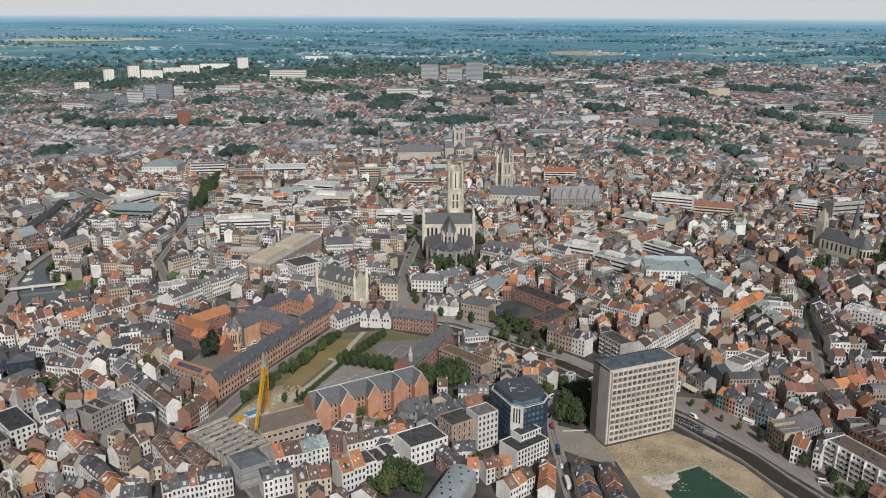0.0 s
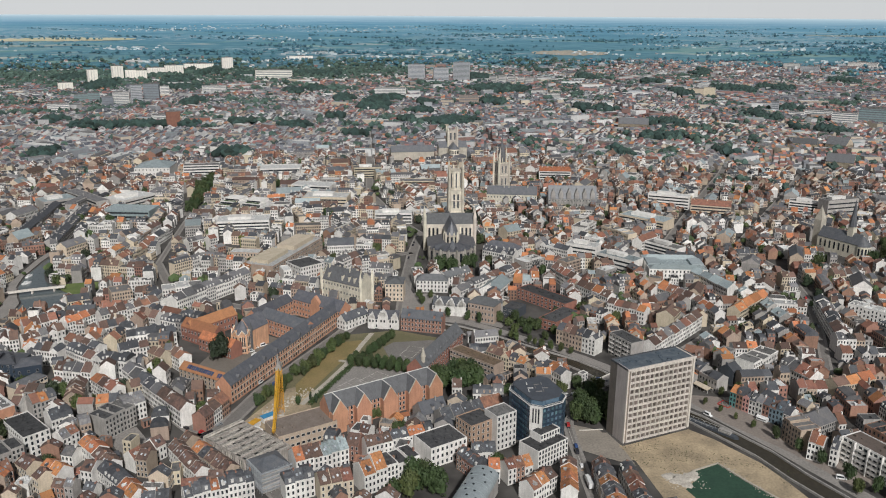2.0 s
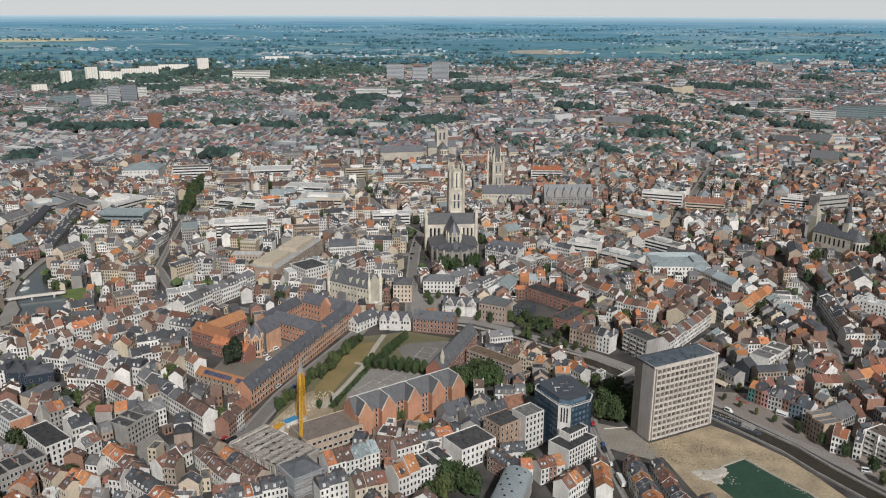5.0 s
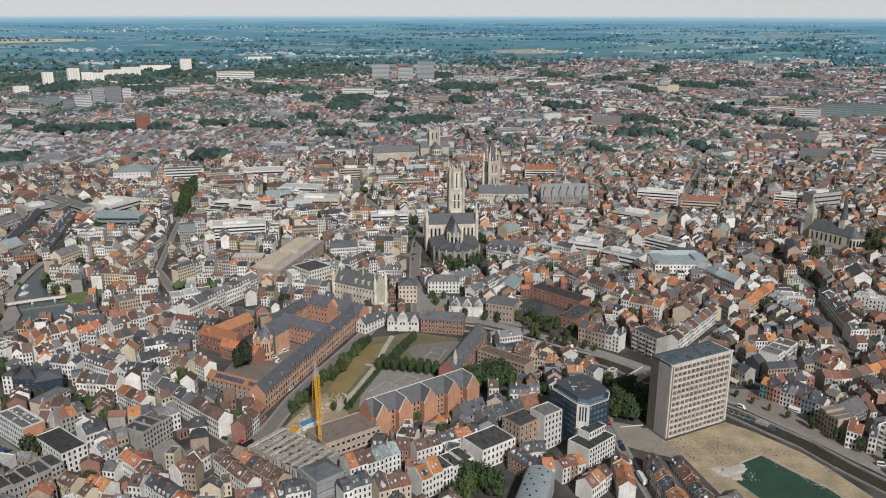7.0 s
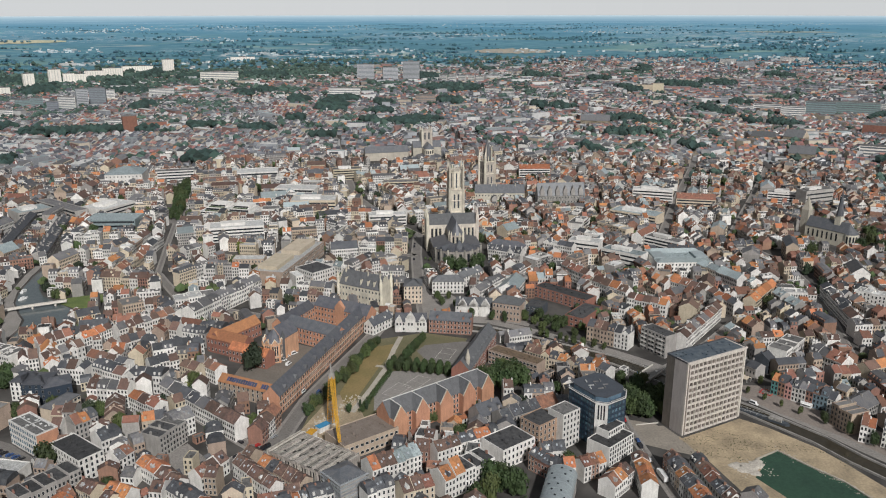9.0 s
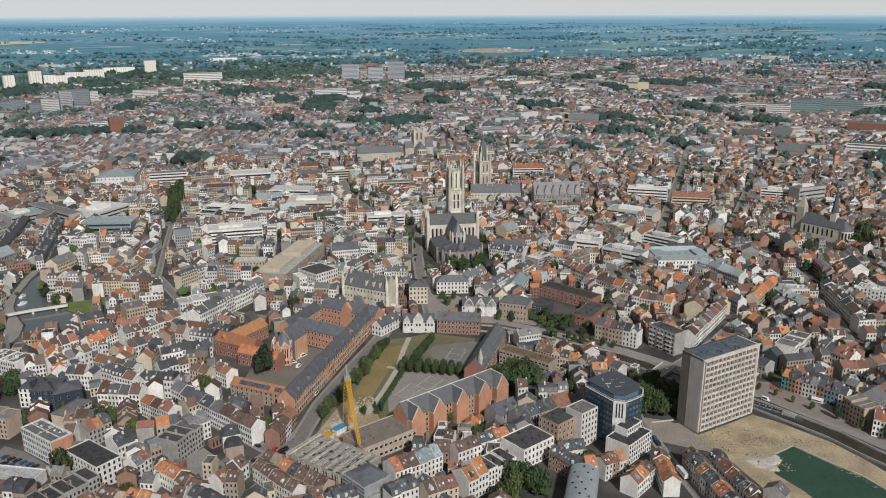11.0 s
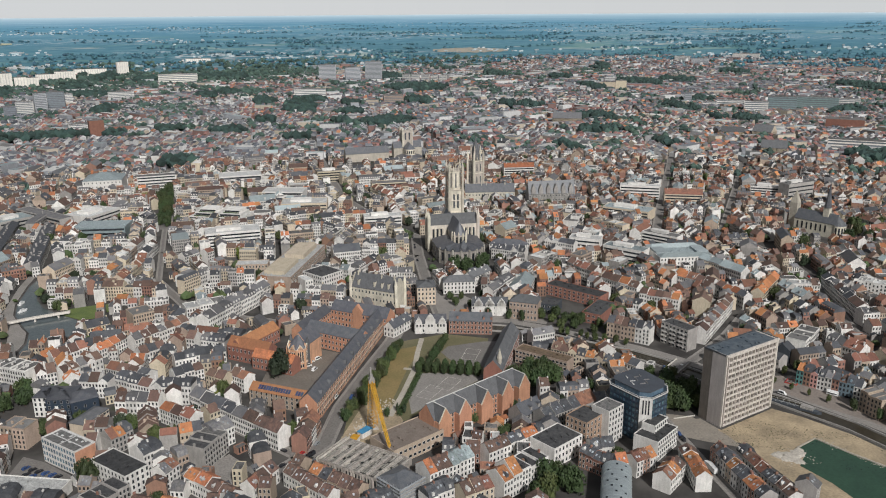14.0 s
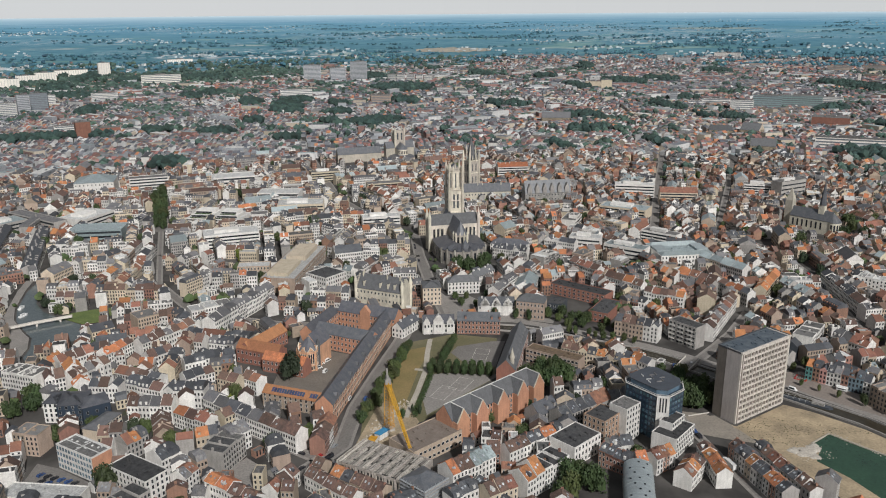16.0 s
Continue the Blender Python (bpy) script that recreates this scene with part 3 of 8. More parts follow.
def school():
    """Brick school with five steep cross gables."""
    W, D, H, RH = 70.0, 13.0, 13.0, 7.5
    root = thing("school", pose(-96.7, -390.9, 0, 0, 0, 30), "salmon-brick school with five steep gables and slate roofs", "school")
    a, b = Shape(), Shape()
    a.gable_wall(W, D, H, RH)
    b.gable_roof(W, D, H, RH, o=0.2)
    part("wall", a, BRICK, root)
    part("roof", b, SLATE2, root, "grey slate roof")
    gw = 9.6
    for u in (0.4, 15.6, 33.0, 50.2, 64.6):
        # cross wing: gable towards the front
        y0 = -4.2
        q, r = Shape(), Shape()
        q.gable_wall(D / 2 - y0, gw, H - 0.5, RH + 0.3)
        wing = Shape()
        wing.moved(q, pose(u + gw, y0, 0, 0, 0, 90))
        part("gable_wall", wing, BRICK, root, "steep brick gable")
        r.gable_roof(D / 2 - y0 - 0.4, gw, H - 0.5, RH + 0.3, x0=0.5, o=-0.25, t=0.25)
        rr = Shape()
        rr.moved(r, pose(u + gw, y0, 0, 0, 0, 90))
        part("gable_roof", rr, SLATE2, root)
        for k in (0, 1):
            c = Shape()
            sl = math.hypot(gw / 2, RH + 0.3)
            c.box(0, -0.05, 0, sl, 0.55, 0.32)
            ang = math.degrees(math.atan2(RH + 0.3, gw / 2))
            part("coping", c, STONE2, root, m=pose(u if k == 0 else u + gw, y0 - 0.05 if k == 0 else y0 + 0.5, H - 0.45, 0, 0, 0) @ pose(0, 0, 0, 0, 0, 0 if k == 0 else 180) @ pose(0, 0, 0, 0, -ang, 0))
        c = Shape()
        c.box(u + gw / 2 - 0.28, y0, H - 0.5 + RH + 0.5, u + gw / 2 + 0.28, D / 2, H - 0.5 + RH + 0.78)
        part("ridge_cap", c, FRAME, root, "pale ridge capping")
    c = Shape()
    c.box(0, D / 2 - 0.28, H + RH + 0.3, W, D / 2 + 0.28, H + RH + 0.58)
    part("ridge_cap", c, FRAME, root, "pale ridge capping")
    spans = ((10.2, 15.4), (25.4, 32.8), (42.8, 50.0), (60.0, 64.4))
    for a0, a1 in spans:
        facade(root, WIN, a0, a1, 0, 0, H, max(2, int((a1 - a0) / 2.2)), 4, "f")
    facade(root, WIN, -3.5, 6, 0.4, 0, H, 0, 3, "l")
    claim(-96.7, -390.9, radians(30), W + 5, D, 0)
    claim(-96.7 + 2.2, -390.9 - 4, radians(30), W + 5, 5, 0)


RUST = mat("rusty_tiles", (0.37, 0.155, 0.08), 0.85, (0.26, 0.115, 0.065), scale=0.3, fine=2.0, bump=0.3)
WIN_STONE = window_mesh("window", 1.5, 2.5, GLASS, STONE)


def long_range():
    """The brick quadrangle: a range of 140 m on the street, cross ranges, chapel."""
    g = "brick quadrangle"
    building("brick_range", -159.5, -355, 66.1, 142, 11, 12.5, BRICK, SLATE, "long orange-brick range with a dark slate roof along the street", "institution", rh=5.5, front=(46, 3), group=g, stacks=False, win=WIN_STONE)
    root = bpy.context.scene.objects["brick_range"]
    for k in range(9):
        u = 10 + k * 14.5
        q, r = Shape(), Shape()
        q.gable_wall(3.4, 3.0, 14.2, 1.6, x0=0, y0=-1.5, z0=12.0)
        d_ = Shape()
        d_.moved(q, pose(u, 0.2, 0, 0, 0, 90))
        part("dormer", d_, SLATE2, root, "small slate dormer")
    for z in (4.0, 8.0, 12.0):
        q = Shape()
        q.box(0, -0.12, z - 0.15, 142, 0.02, z + 0.15)
        part("stone_band", q, STONE, root)
    building("brick_range", -161.5, -238.3, -39.2, 47, 12, 12, BRICK, SLATE, "brick cross range with slate roof and dormers", "institution", rh=5.5, front=(15, 3), group=g, stacks=False)
    building("brick_range", -141.4, -203.8, -36.8, 49, 13, 13, BRICK, SLATE, "brick range with a central gable and slate roof", "institution", rh=6, front=(16, 3), group=g, stacks=False)
    root = bpy.context.scene.objects["brick_range.002"]
    q = Shape()
    q.gable_wall(3.0, 8, 15.5, 5, y0=-4)
    d_ = Shape()
    d_.moved(q, pose(24, -0.8, 0, 0, 0, 90))
    part("central_gable", d_, BRICK, root, "stepped brick gable")
    building("brick_range", -163, -241, 59, 42, 10, 12, BRICK, SLATE, "brick range with slate roof joining the courts", "institution", rh=5, front=(14, 3), group=g, stacks=False)
    building("brick_range", -199, -271, -34.2, 32, 10, 9, BRICK2, ROOF["o"], "low brick range under an orange tiled roof", "institution", rh=4, front=(10, 2), group=g, stacks=False)
    building("brick_range", -216, -252, -36, 34, 11, 11, BRICK2, RUST, "brick range under a rusty tiled roof", "institution", rh=5, front=(10, 2), group=g, stacks=False)
    building("brick_range", -206, -258, 50, 40, 11, 10, BRICK2, RUST, "brick range under a rusty tiled roof", "institution", rh=5, front=(12, 2), group=g, stacks=False)
    building("brick_range", -199.4, -321, -33, 43, 9.5, 9, WALL["t"], RUST, "tan brick range with solar panels on a rusty tiled roof", "institution", rh=3.5, front=(12, 3), group=g, stacks=False)
    root = bpy.context.scene.objects["brick_range.007"]
    sp = Shape()
    sp.box(0, 0, 0, 1.5, 2.9, 0.08)
    me = sp.mesh("solar_panel", mat("solar_panel", (0.05, 0.07, 0.13), 0.15, (0.08, 0.1, 0.16), var=0.2, bump=0))
    for k in range(18):
        if k not in (13, 14):
            part("solar_panel", me, None, root, m=pose(6 + k * 1.75, 0.9, 9.0 + 0.75 * 0.9 + 0.5, 36.4))
    # chapel: nave under slate, polygonal apse with a gablet over each side
    c = thing("chapel", pose(-168, -273, 0, 0, 0, 57), "orange-brick chapel with a polygonal apse, gablets and slate roof", "church")
    pale_brick = mat("tan_orange_brick", (0.58, 0.345, 0.21), 0.9, (0.44, 0.26, 0.165), scale=0.15, fine=2.5, bump=0.3, hue=0.004, var=0.05, soiled=0.2)
    a, b = Shape(), Shape()
    a.prism(ring(8, 7.4, turn=math.pi / 8), 0, 14.5)
    a.gable_wall(19, 12.5, 15.5, 8, x0=1.0, y0=-6.25)
    b.cone(ring(8, 7.7, turn=math.pi / 8), 14.6, (1.5, 0, 23))
    b.gable_roof(18.6, 12.5, 15.5, 8, x0=1.3, y0=-6.25)
    part("wall", a, pale_brick, c)
    part("roof", b, SLATE, c, "dark slate roof with a pointed apse")
    lancet = window_mesh("lancet_window", 0.9, 7.0, GLASS, STONE)
    low_arch = window_mesh("arched_opening", 1.0, 2.4, GLASS, STONE)
    rim = 7.4 * math.cos(math.pi / 8)
    for k in range(2, 7):
        ang = math.pi * k / 4
        turn_ = pose(rim * math.cos(ang), rim * math.sin(ang), 0, 0, 0, math.degrees(ang) + 90)
        for o in (-1.45, 0, 1.45):
            part("lancet_window", lancet, None, c, m=turn_ @ pose(o, 0, 5.5))
            part("arched_opening", low_arch, None, c, m=turn_ @ pose(o, 0, 1.2))
        q = Shape()
        q.across([(-2.3, 14.0), (2.3, 14.0), (0, 17.2)], 0, 3.6)
        part("gablet", q, pale_brick, c, "brick gablet", m=turn_ @ pose(0, -0.15, 0, 0, 0, 90))
        q = Shape()
        q.across([(-2.7, 13.9), (-2.3, 13.9), (0, 17.2), (2.3, 13.9), (2.7, 13.9), (0, 17.8)], -0.1, 0.35)
        part("gablet_coping", q, STONE, c, "pale stone coping", m=turn_ @ pose(0, -0.2, 0, 0, 0, 90))
        q = Shape()
        q.box(-2.85, -0.14, 4.6, 2.85, 0.02, 4.95)
        part("stone_band", q, STONE, c, m=turn_)
    for k, p in enumerate(ring(8, 7.6, turn=math.pi / 8)):
        bt = Shape()
        bt.prism(ring(4, 0.75, *p), 0, 13.5)
        bt.cone(ring(4, 0.75, *p), 13.5, (p[0], p[1], 15.2))
        part("buttress", bt, pale_brick, c)
    for yy in (-6.6, 6.6):
        q = Shape()
        q.prism(ring(8, 1.3, 2.0, yy), 0, 17.5)
        q.cone(ring(8, 1.5, 2.0, yy), 17.5, (2.0, yy, 22))
        part("stair_turret", q, SLATE2, c, "slim turret with a slate cap")
    claim(-185, -285, radians(0), 34, 34, 0)
    claim_outline([(-205, -318), (-165, -345), (-110, -215), (-150, -190), (-190, -240), (-215, -262)])


def cathedral():
    c = thing("cathedral", pose(0, 0, 0), "gothic stone cathedral with one tall pale tower and slate roofs", "cathedral")
    # tower in four stages, with corner buttresses and pinnacles
    a = Shape()
    a.box(-7.2, -7.2, 0, 7.2, 7.2, 34)
    a.box(-6.8, -6.8, 34, 6.8, 6.8, 56)
    a.prism(ring(8, 6.9, turn=math.pi / 8), 56, 76)
    part("tower_wall", a, STONE, c, "pale limestone tower")
    for sx in (-1, 1):
        for sy in (-1, 1):
            t = Shape()
            x, y = sx * 6.9, sy * 6.9
            for z0, z1, r in ((0, 34, 1.9), (34, 57, 1.5), (57, 78, 1.15)):
                t.prism(ring(8, r, x, y), z0, z1)
            t.cone(ring(8, 1.3, x, y), 78, (x, y, 87))
            part("corner_turret", t, STONE, c, "stone corner turret with a pinnacle")
    for z in (33.5, 45, 56, 75.4):
        t = Shape()
        r = 7.5 if z < 57 else 7.2
        t.prism(ring(4, r * 1.414, turn=math.pi / 4) if z < 57 else ring(8, r, turn=math.pi / 8), z, z + 0.9)
        part("string_course", t, STONE, c)
    for k in range(8):
        ang = math.pi * 2 * k / 8
        t = Shape()
        p = (6.6 * math.cos(ang + math.pi / 8), 6.6 * math.sin(ang + math.pi / 8))
        t.box(p[0] - 0.4, p[1] - 0.4, 76, p[0] + 0.4, p[1] + 0.4, 79)
        t.cone(ring(4, 0.6, *p), 79, (*p, 81.5))
        part("pinnacle", t, STONE, c)
    louvre = window_mesh("belfry_opening", 2.0, 12.5, WALL["d"], STONE)
    low = window_mesh("belfry_opening", 1.8, 14.5, WALL["d"], STONE)
    small = window_mesh("belfry_opening", 1.3, 15.0, WALL["d"], STONE)
    for k in range(4):
        for o in (-2.0, 2.0):
            m = Matrix.Rotation(k * math.pi / 2, 4, "Z")
            part("belfry_opening", low, None, c, "tall louvred opening", m=m @ pose(o, -6.82, 37.5))
            part("belfry_opening", louvre, None, c, "tall louvred opening", m=m @ pose(o, -7.22, 18))
    for k in range(8):
        m = Matrix.Rotation(k * math.pi / 4, 4, "Z")
        part("belfry_opening", small, None, c, "tall louvred opening", m=m @ pose(0, -6.9 * math.cos(math.pi / 8) - 0.02, 58.5))
    # nave beside the tower, transept, choir and its chapels, towards the camera
    # grey stone from here on, partly for shade below the sunlit tower
    CX = -7.5
    n = Shape()
    n.box(CX - 6.5, -32, 0, CX + 6.5, 12, 24)
    part("nave_wall", n, STONE2, c)
    n = Shape()
    n.gable_wall(50, 12.5, 27, 9.5, x0=CX - 25, y0=-30)
    part("transept_wall", n, STONE2, c, "grey limestone transept")
    n = Shape()
    n.gable_roof(48.6, 12.5, 27, 9.5, x0=CX - 24.3, y0=-30, o=0.1)
    part("transept_roof", n, SLATE2, c)
    tw = window_mesh("lancet_window", 1.9, 11.0, GLASS, STONE)
    for o in (-20.5, -16.5, -12.5, 12.5, 16.5, 20.5):
        part("lancet_window", tw, None, c, m=pose(CX + o, -30.02, 12))
    for sx in (-1, 1):
        for y in (-30, -17.5):
            t = Shape()
            x = CX + sx * 25
            t.prism(ring(8, 1.7, x, y), 0, 34)
            t.cone(ring(8, 1.8, x, y), 34, (x, y, 44))
            part("turret", t, STONE2, c, "stone turret with a pointed cap")
    for o in (-18.5, -14.5, 14.5, 18.5, -10.3, 10.3):
        t = Shape()
        t.box(CX + o - 0.5, -31.4, 0, CX + o + 0.5, -29.9, 24)
        part("buttress", t, STONE, c)
    # choir
    apse = [(CX + 6.5, -31), (CX + 6.5, -56)] + [(CX + 6.5 * math.cos(q), -56 - 6.5 * math.sin(q)) for q in (math.pi * k / 5 for k in range(1, 5))] + [(CX - 6.5, -56), (CX - 6.5, -31)]
    n = Shape()
    n.prism(apse[::-1], 0, 24)
    part("choir_wall", n, STONE2, c)
    n = Shape()
    pts = [(x + (x - CX) * 0.08, y, 24.0) for x, y in apse]
    k = len(pts)
    n.add(pts + [(CX, -31, 36.5), (CX, -56, 36.5)], [(0, 1, k + 1, k)] + [(i, i + 1, k + 1) for i in range(1, k - 2)] + [(k - 2, k - 1, k, k + 1), (k - 1, 0, k)])
    n.f = [tuple(reversed(q)) for q in n.f]
    part("choir_roof", n, SLATE, c, "steep dark slate choir roof")
    cw = window_mesh("lancet_window", 2.0, 8.5, GLASS, STONE)
    for q in range(5):
        ang = -math.pi * (q + 0.5) / 5
        part("lancet_window", cw, None, c, m=pose(CX + 6.2 * math.cos(ang), -56 + 6.2 * math.sin(ang), 14, 0, 0, math.degrees(ang) + 90))
    for q in range(6):
        ang = -math.pi * q / 5
        t = Shape()
        p = (CX + 7.0 * math.cos(ang), -56 + 7.0 * math.sin(ang))
        t.prism(ring(4, 0.8, *p), 0, 25)
        t.cone(ring(4, 0.8, *p), 25, (*p, 28))
        part("buttress", t, STONE, c)
    # ambulatory with its low outer wall, slate ring and one pointed chapel roof
    weathered = mat("weathered_limestone", (0.40, 0.37, 0.33), 0.9, (0.25, 0.235, 0.21), scale=0.12, fine=1.5, bump=0.4, soiled=0.3)
    R0, YC = 23.0, -60.0
    arc = [math.pi * k / 9 for k in range(1, 9)]
    out = [(CX + R0, -32), (CX + R0, YC)] + [(CX + R0 * math.cos(q), YC - R0 * math.sin(q)) for q in arc] + [(CX - R0, YC), (CX - R0, -32)]
    n = Shape()
    n.prism(out[::-1], 0, 14.0)
    part("chapel_wall", n, weathered, c, "grey limestone ring of chapels")
    n = Shape()
    inn = [(CX + (x - CX) * 0.30, YC + (y - YC) * 0.36 if y < YC else y, 18.0) for x, y in out]
    k = len(out)
    n.add([(CX + (x - CX) * 1.02, YC + (y - YC) * 1.02 if y < YC else y, 14.1) for x, y in out] + inn, [(i, k + i, k + i + 1, i + 1) for i in range(k - 1)])
    part("chapel_roof", n, SLATE, c, "dark slate ring roof")
    for q in range(2, 8):
        ang = -math.pi * q / 9
        t = Shape()
        p = (CX + 9 * math.cos(ang), YC + 9 * math.sin(ang), 17.6)
        e = [Vector((CX + 22.8 * math.cos(ang + o), YC + 22.8 * math.sin(ang + o), z)) for o, z in ((-0.12, 14.2), (0.12, 14.2), (0, 17.6))]
        t.add([tuple(v) for v in e] + [p], [(0, 1, 2), (1, 3, 2), (3, 0, 2), (0, 3, 1)])
        part("chapel_gable", t, SLATE, c, "small slate chapel gable")
    t = Shape()
    t.cone(ring(8, 5.2, CX, YC - 14), 15.0, (CX, YC - 14, 23.5))
    part("chapel_spire", t, SLATE, c, "pointed slate chapel roof")
    ew = window_mesh("lancet_window", 2.6, 8.5, GLASS, weathered)
    for q in range(9):
        ang = -math.pi * (q + 0.5) / 9
        r = R0 * math.cos(math.pi / 18)
        part("lancet_window", ew, None, c, m=pose(CX + r * math.cos(ang), YC + r * math.sin(ang), 3, 0, 0, math.degrees(ang) + 90))
        ang = -math.pi * q / 9
        t = Shape()
        t.prism(ring(4, 1.0, CX + R0 * math.cos(ang), YC + R0 * math.sin(ang)), 0, 15.2)
        part("buttress", t, weathered, c)
    for y in (-52, -44, -36):
        for sx in (-1, 1):
            part("lancet_window", ew, None, c, m=pose(CX + sx * (R0 + 0.02), y, 3, 0, 0, 90 * sx))
    # nave aisles to the west
    n = Shape()
    n.gable_wall(44, 13, 24, 11, x0=0, y0=-6.5)
    m = Shape()
    m.moved(n, pose(CX, -31, 0, 0, 0, 90))
    part("nave_wall", m, STONE2, c)
    n = Shape()
    n.gable_roof(36, 13, 24, 11, x0=0, y0=-6.5)
    m = Shape()
    m.moved(n, pose(CX, -31, 0, 0, 0, 90))
    part("nave_roof", m, SLATE, c)
    claim(CX - 27, -99, 0, 54, 119, 1)


def belfry():
    c = thing("belfry", pose(72, 205, 0, 0, 0, 20), "square grey stone belfry with pinnacles and an openwork spire", "bell tower")
    a = Shape()
    a.box(-7.2, -7.2, 0, 7.2, 7.2, 46)
    part("wall", a, STONE2, c)
    for z in (15, 30, 45.4):
        t = Shape()
        t.box(-7.6, -7.6, z, 7.6, 7.6, z + 0.8)
        part("string_course", t, STONE, c)
    for sx in (-1, 1):
        for sy in (-1, 1):
            t = Shape()
            t.prism(ring(8, 1.5, sx * 7.2, sy * 7.2), 0, 50)
            t.cone(ring(8, 1.7, sx * 7.2, sy * 7.2), 50, (sx * 7.2, sy * 7.2, 60))
            part("corner_turret", t, STONE, c)
            t = Shape()
            t.prism(ring(6, 0.7, sx * 2.6, sy * 7.2), 46, 49)
            t.cone(ring(6, 0.8, sx * 2.6, sy * 7.2), 49, (sx * 2.6, sy * 7.2, 54))
            part("pinnacle", t, STONE, c)
            t = Shape()
            t.prism(ring(6, 0.9, sx * 4.2, sy * 4.2), 46, 60)
            t.cone(ring(6, 1.0, sx * 4.2, sy * 4.2), 60, (sx * 4.2, sy * 4.2, 67))
            part("lantern_pier", t, STONE2, c)
    t = Shape()
    t.prism(ring(8, 4.6, turn=math.pi / 8), 46, 58)
    part("lantern", t, SLATE2, c, "dark lantern stage")
    t = Shape()
    t.cone(ring(8, 4.9, turn=math.pi / 8), 58, (0, 0, 76))
    t.box(-0.25, -0.25, 75, 0.25, 0.25, 82)
    part("spire", t, SLATE2, c, "slim grey spire")
    w = window_mesh("belfry_opening", 1.7, 9, WALL["d"], STONE)
    for k in range(4):
        for o in (-2.6, 2.6):
            for z in (17.5, 33):
                part("belfry_opening", w, None, c, m=Matrix.Rotation(k * math.pi / 2, 4, "Z") @ pose(o, -7.22, z))
    claim(60, 190, 0, 26, 30)
    building("cloth_hall", 50, 168, -8, 62, 15, 13, STONE2, SLATE, "old stone cloth hall with a steep slate roof", "hall", rh=9, front=(16, 2))


def st_nicholas():
    c = thing("church", pose(25, 480, 0, 0, 0, 6), "grey stone church with a square crossing tower and long roof", "church")
    a, b = Shape(), Shape()
    a.box(-7.6, -7.6, 0, 7.6, 7.6, 47)
    part("tower_wall", a, STONE2, c, "square stone crossing tower")
    for k in range(4):
        x, y = ring(4, 10.7, turn=math.pi / 4)[k]
        a = Shape()
        a.prism(ring(8, 1.5, x, y), 0, 49)
        a.cone(ring(8, 1.6, x, y), 49, (x, y, 54))
        part("corner_turret", a, STONE2, c)
    a = Shape()
    a.gable_wall(46, 14, 21, 9, x0=-23, y0=-9)
    part("transept_wall", a, STONE2, c)
    b.gable_roof(46, 14, 21, 9, x0=-23, y0=-9)
    part("transept_roof", b, SLATE, c)
    a, b = Shape(), Shape()
    a.gable_wall(70, 14, 13, 9, x0=-98, y0=4)
    b.gable_roof(70, 14, 13, 9, x0=-98, y0=4)
    part("nave_wall", a, STONE2, c)
    part("nave_roof", b, SLATE, c, "long dark slate nave roof")
    for r, z, top, y in ((8.0, 21, 30, -24), (18.5, 9, 14, -26)):
        e = [(r, -9), (r, y)] + [(r * math.cos(q), y - r * math.sin(q)) for q in (math.pi * k / 7 for k in range(1, 7))] + [(-r, y), (-r, -9)]
        a, b = Shape(), Shape()
        a.prism(e[::-1], 0, z)
        part("choir_wall", a, STONE, c, "pale stone choir")
        n = len(e)
        b.add([(x * 1.03, q, z + 0.05) for x, q in e] + [(0, -9, top), (0, y, top)], [tuple(reversed(f)) for f in [(0, 1, n + 1, n)] + [(k, k + 1, n + 1) for k in range(1, n - 2)] + [(n - 2, n - 1, n, n + 1)]])
        part("choir_roof", b, SLATE, c)
    t = window_mesh("lancet_window", 2.0, 5, GLASS, STONE)
    for k in range(7):
        q = -math.pi * (k + 0.5) / 7
        part("lancet_window", t, None, c, m=pose(18.1 * math.cos(q), -26 + 18.1 * math.sin(q), 2.5, 0, 0, math.degrees(q) + 90))
        part("lancet_window", t, None, c, m=pose(7.85 * math.cos(q), -24 + 7.85 * math.sin(q), 14, 0, 0, math.degrees(q) + 90))
    w = window_mesh("belfry_opening", 2.4, 11, WALL["d"], STONE2)
    for o in (-3.2, 3.2):
        part("belfry_opening", w, None, c, m=pose(o, -7.62, 33))
    claim(-75, 430, 0, 130, 70)


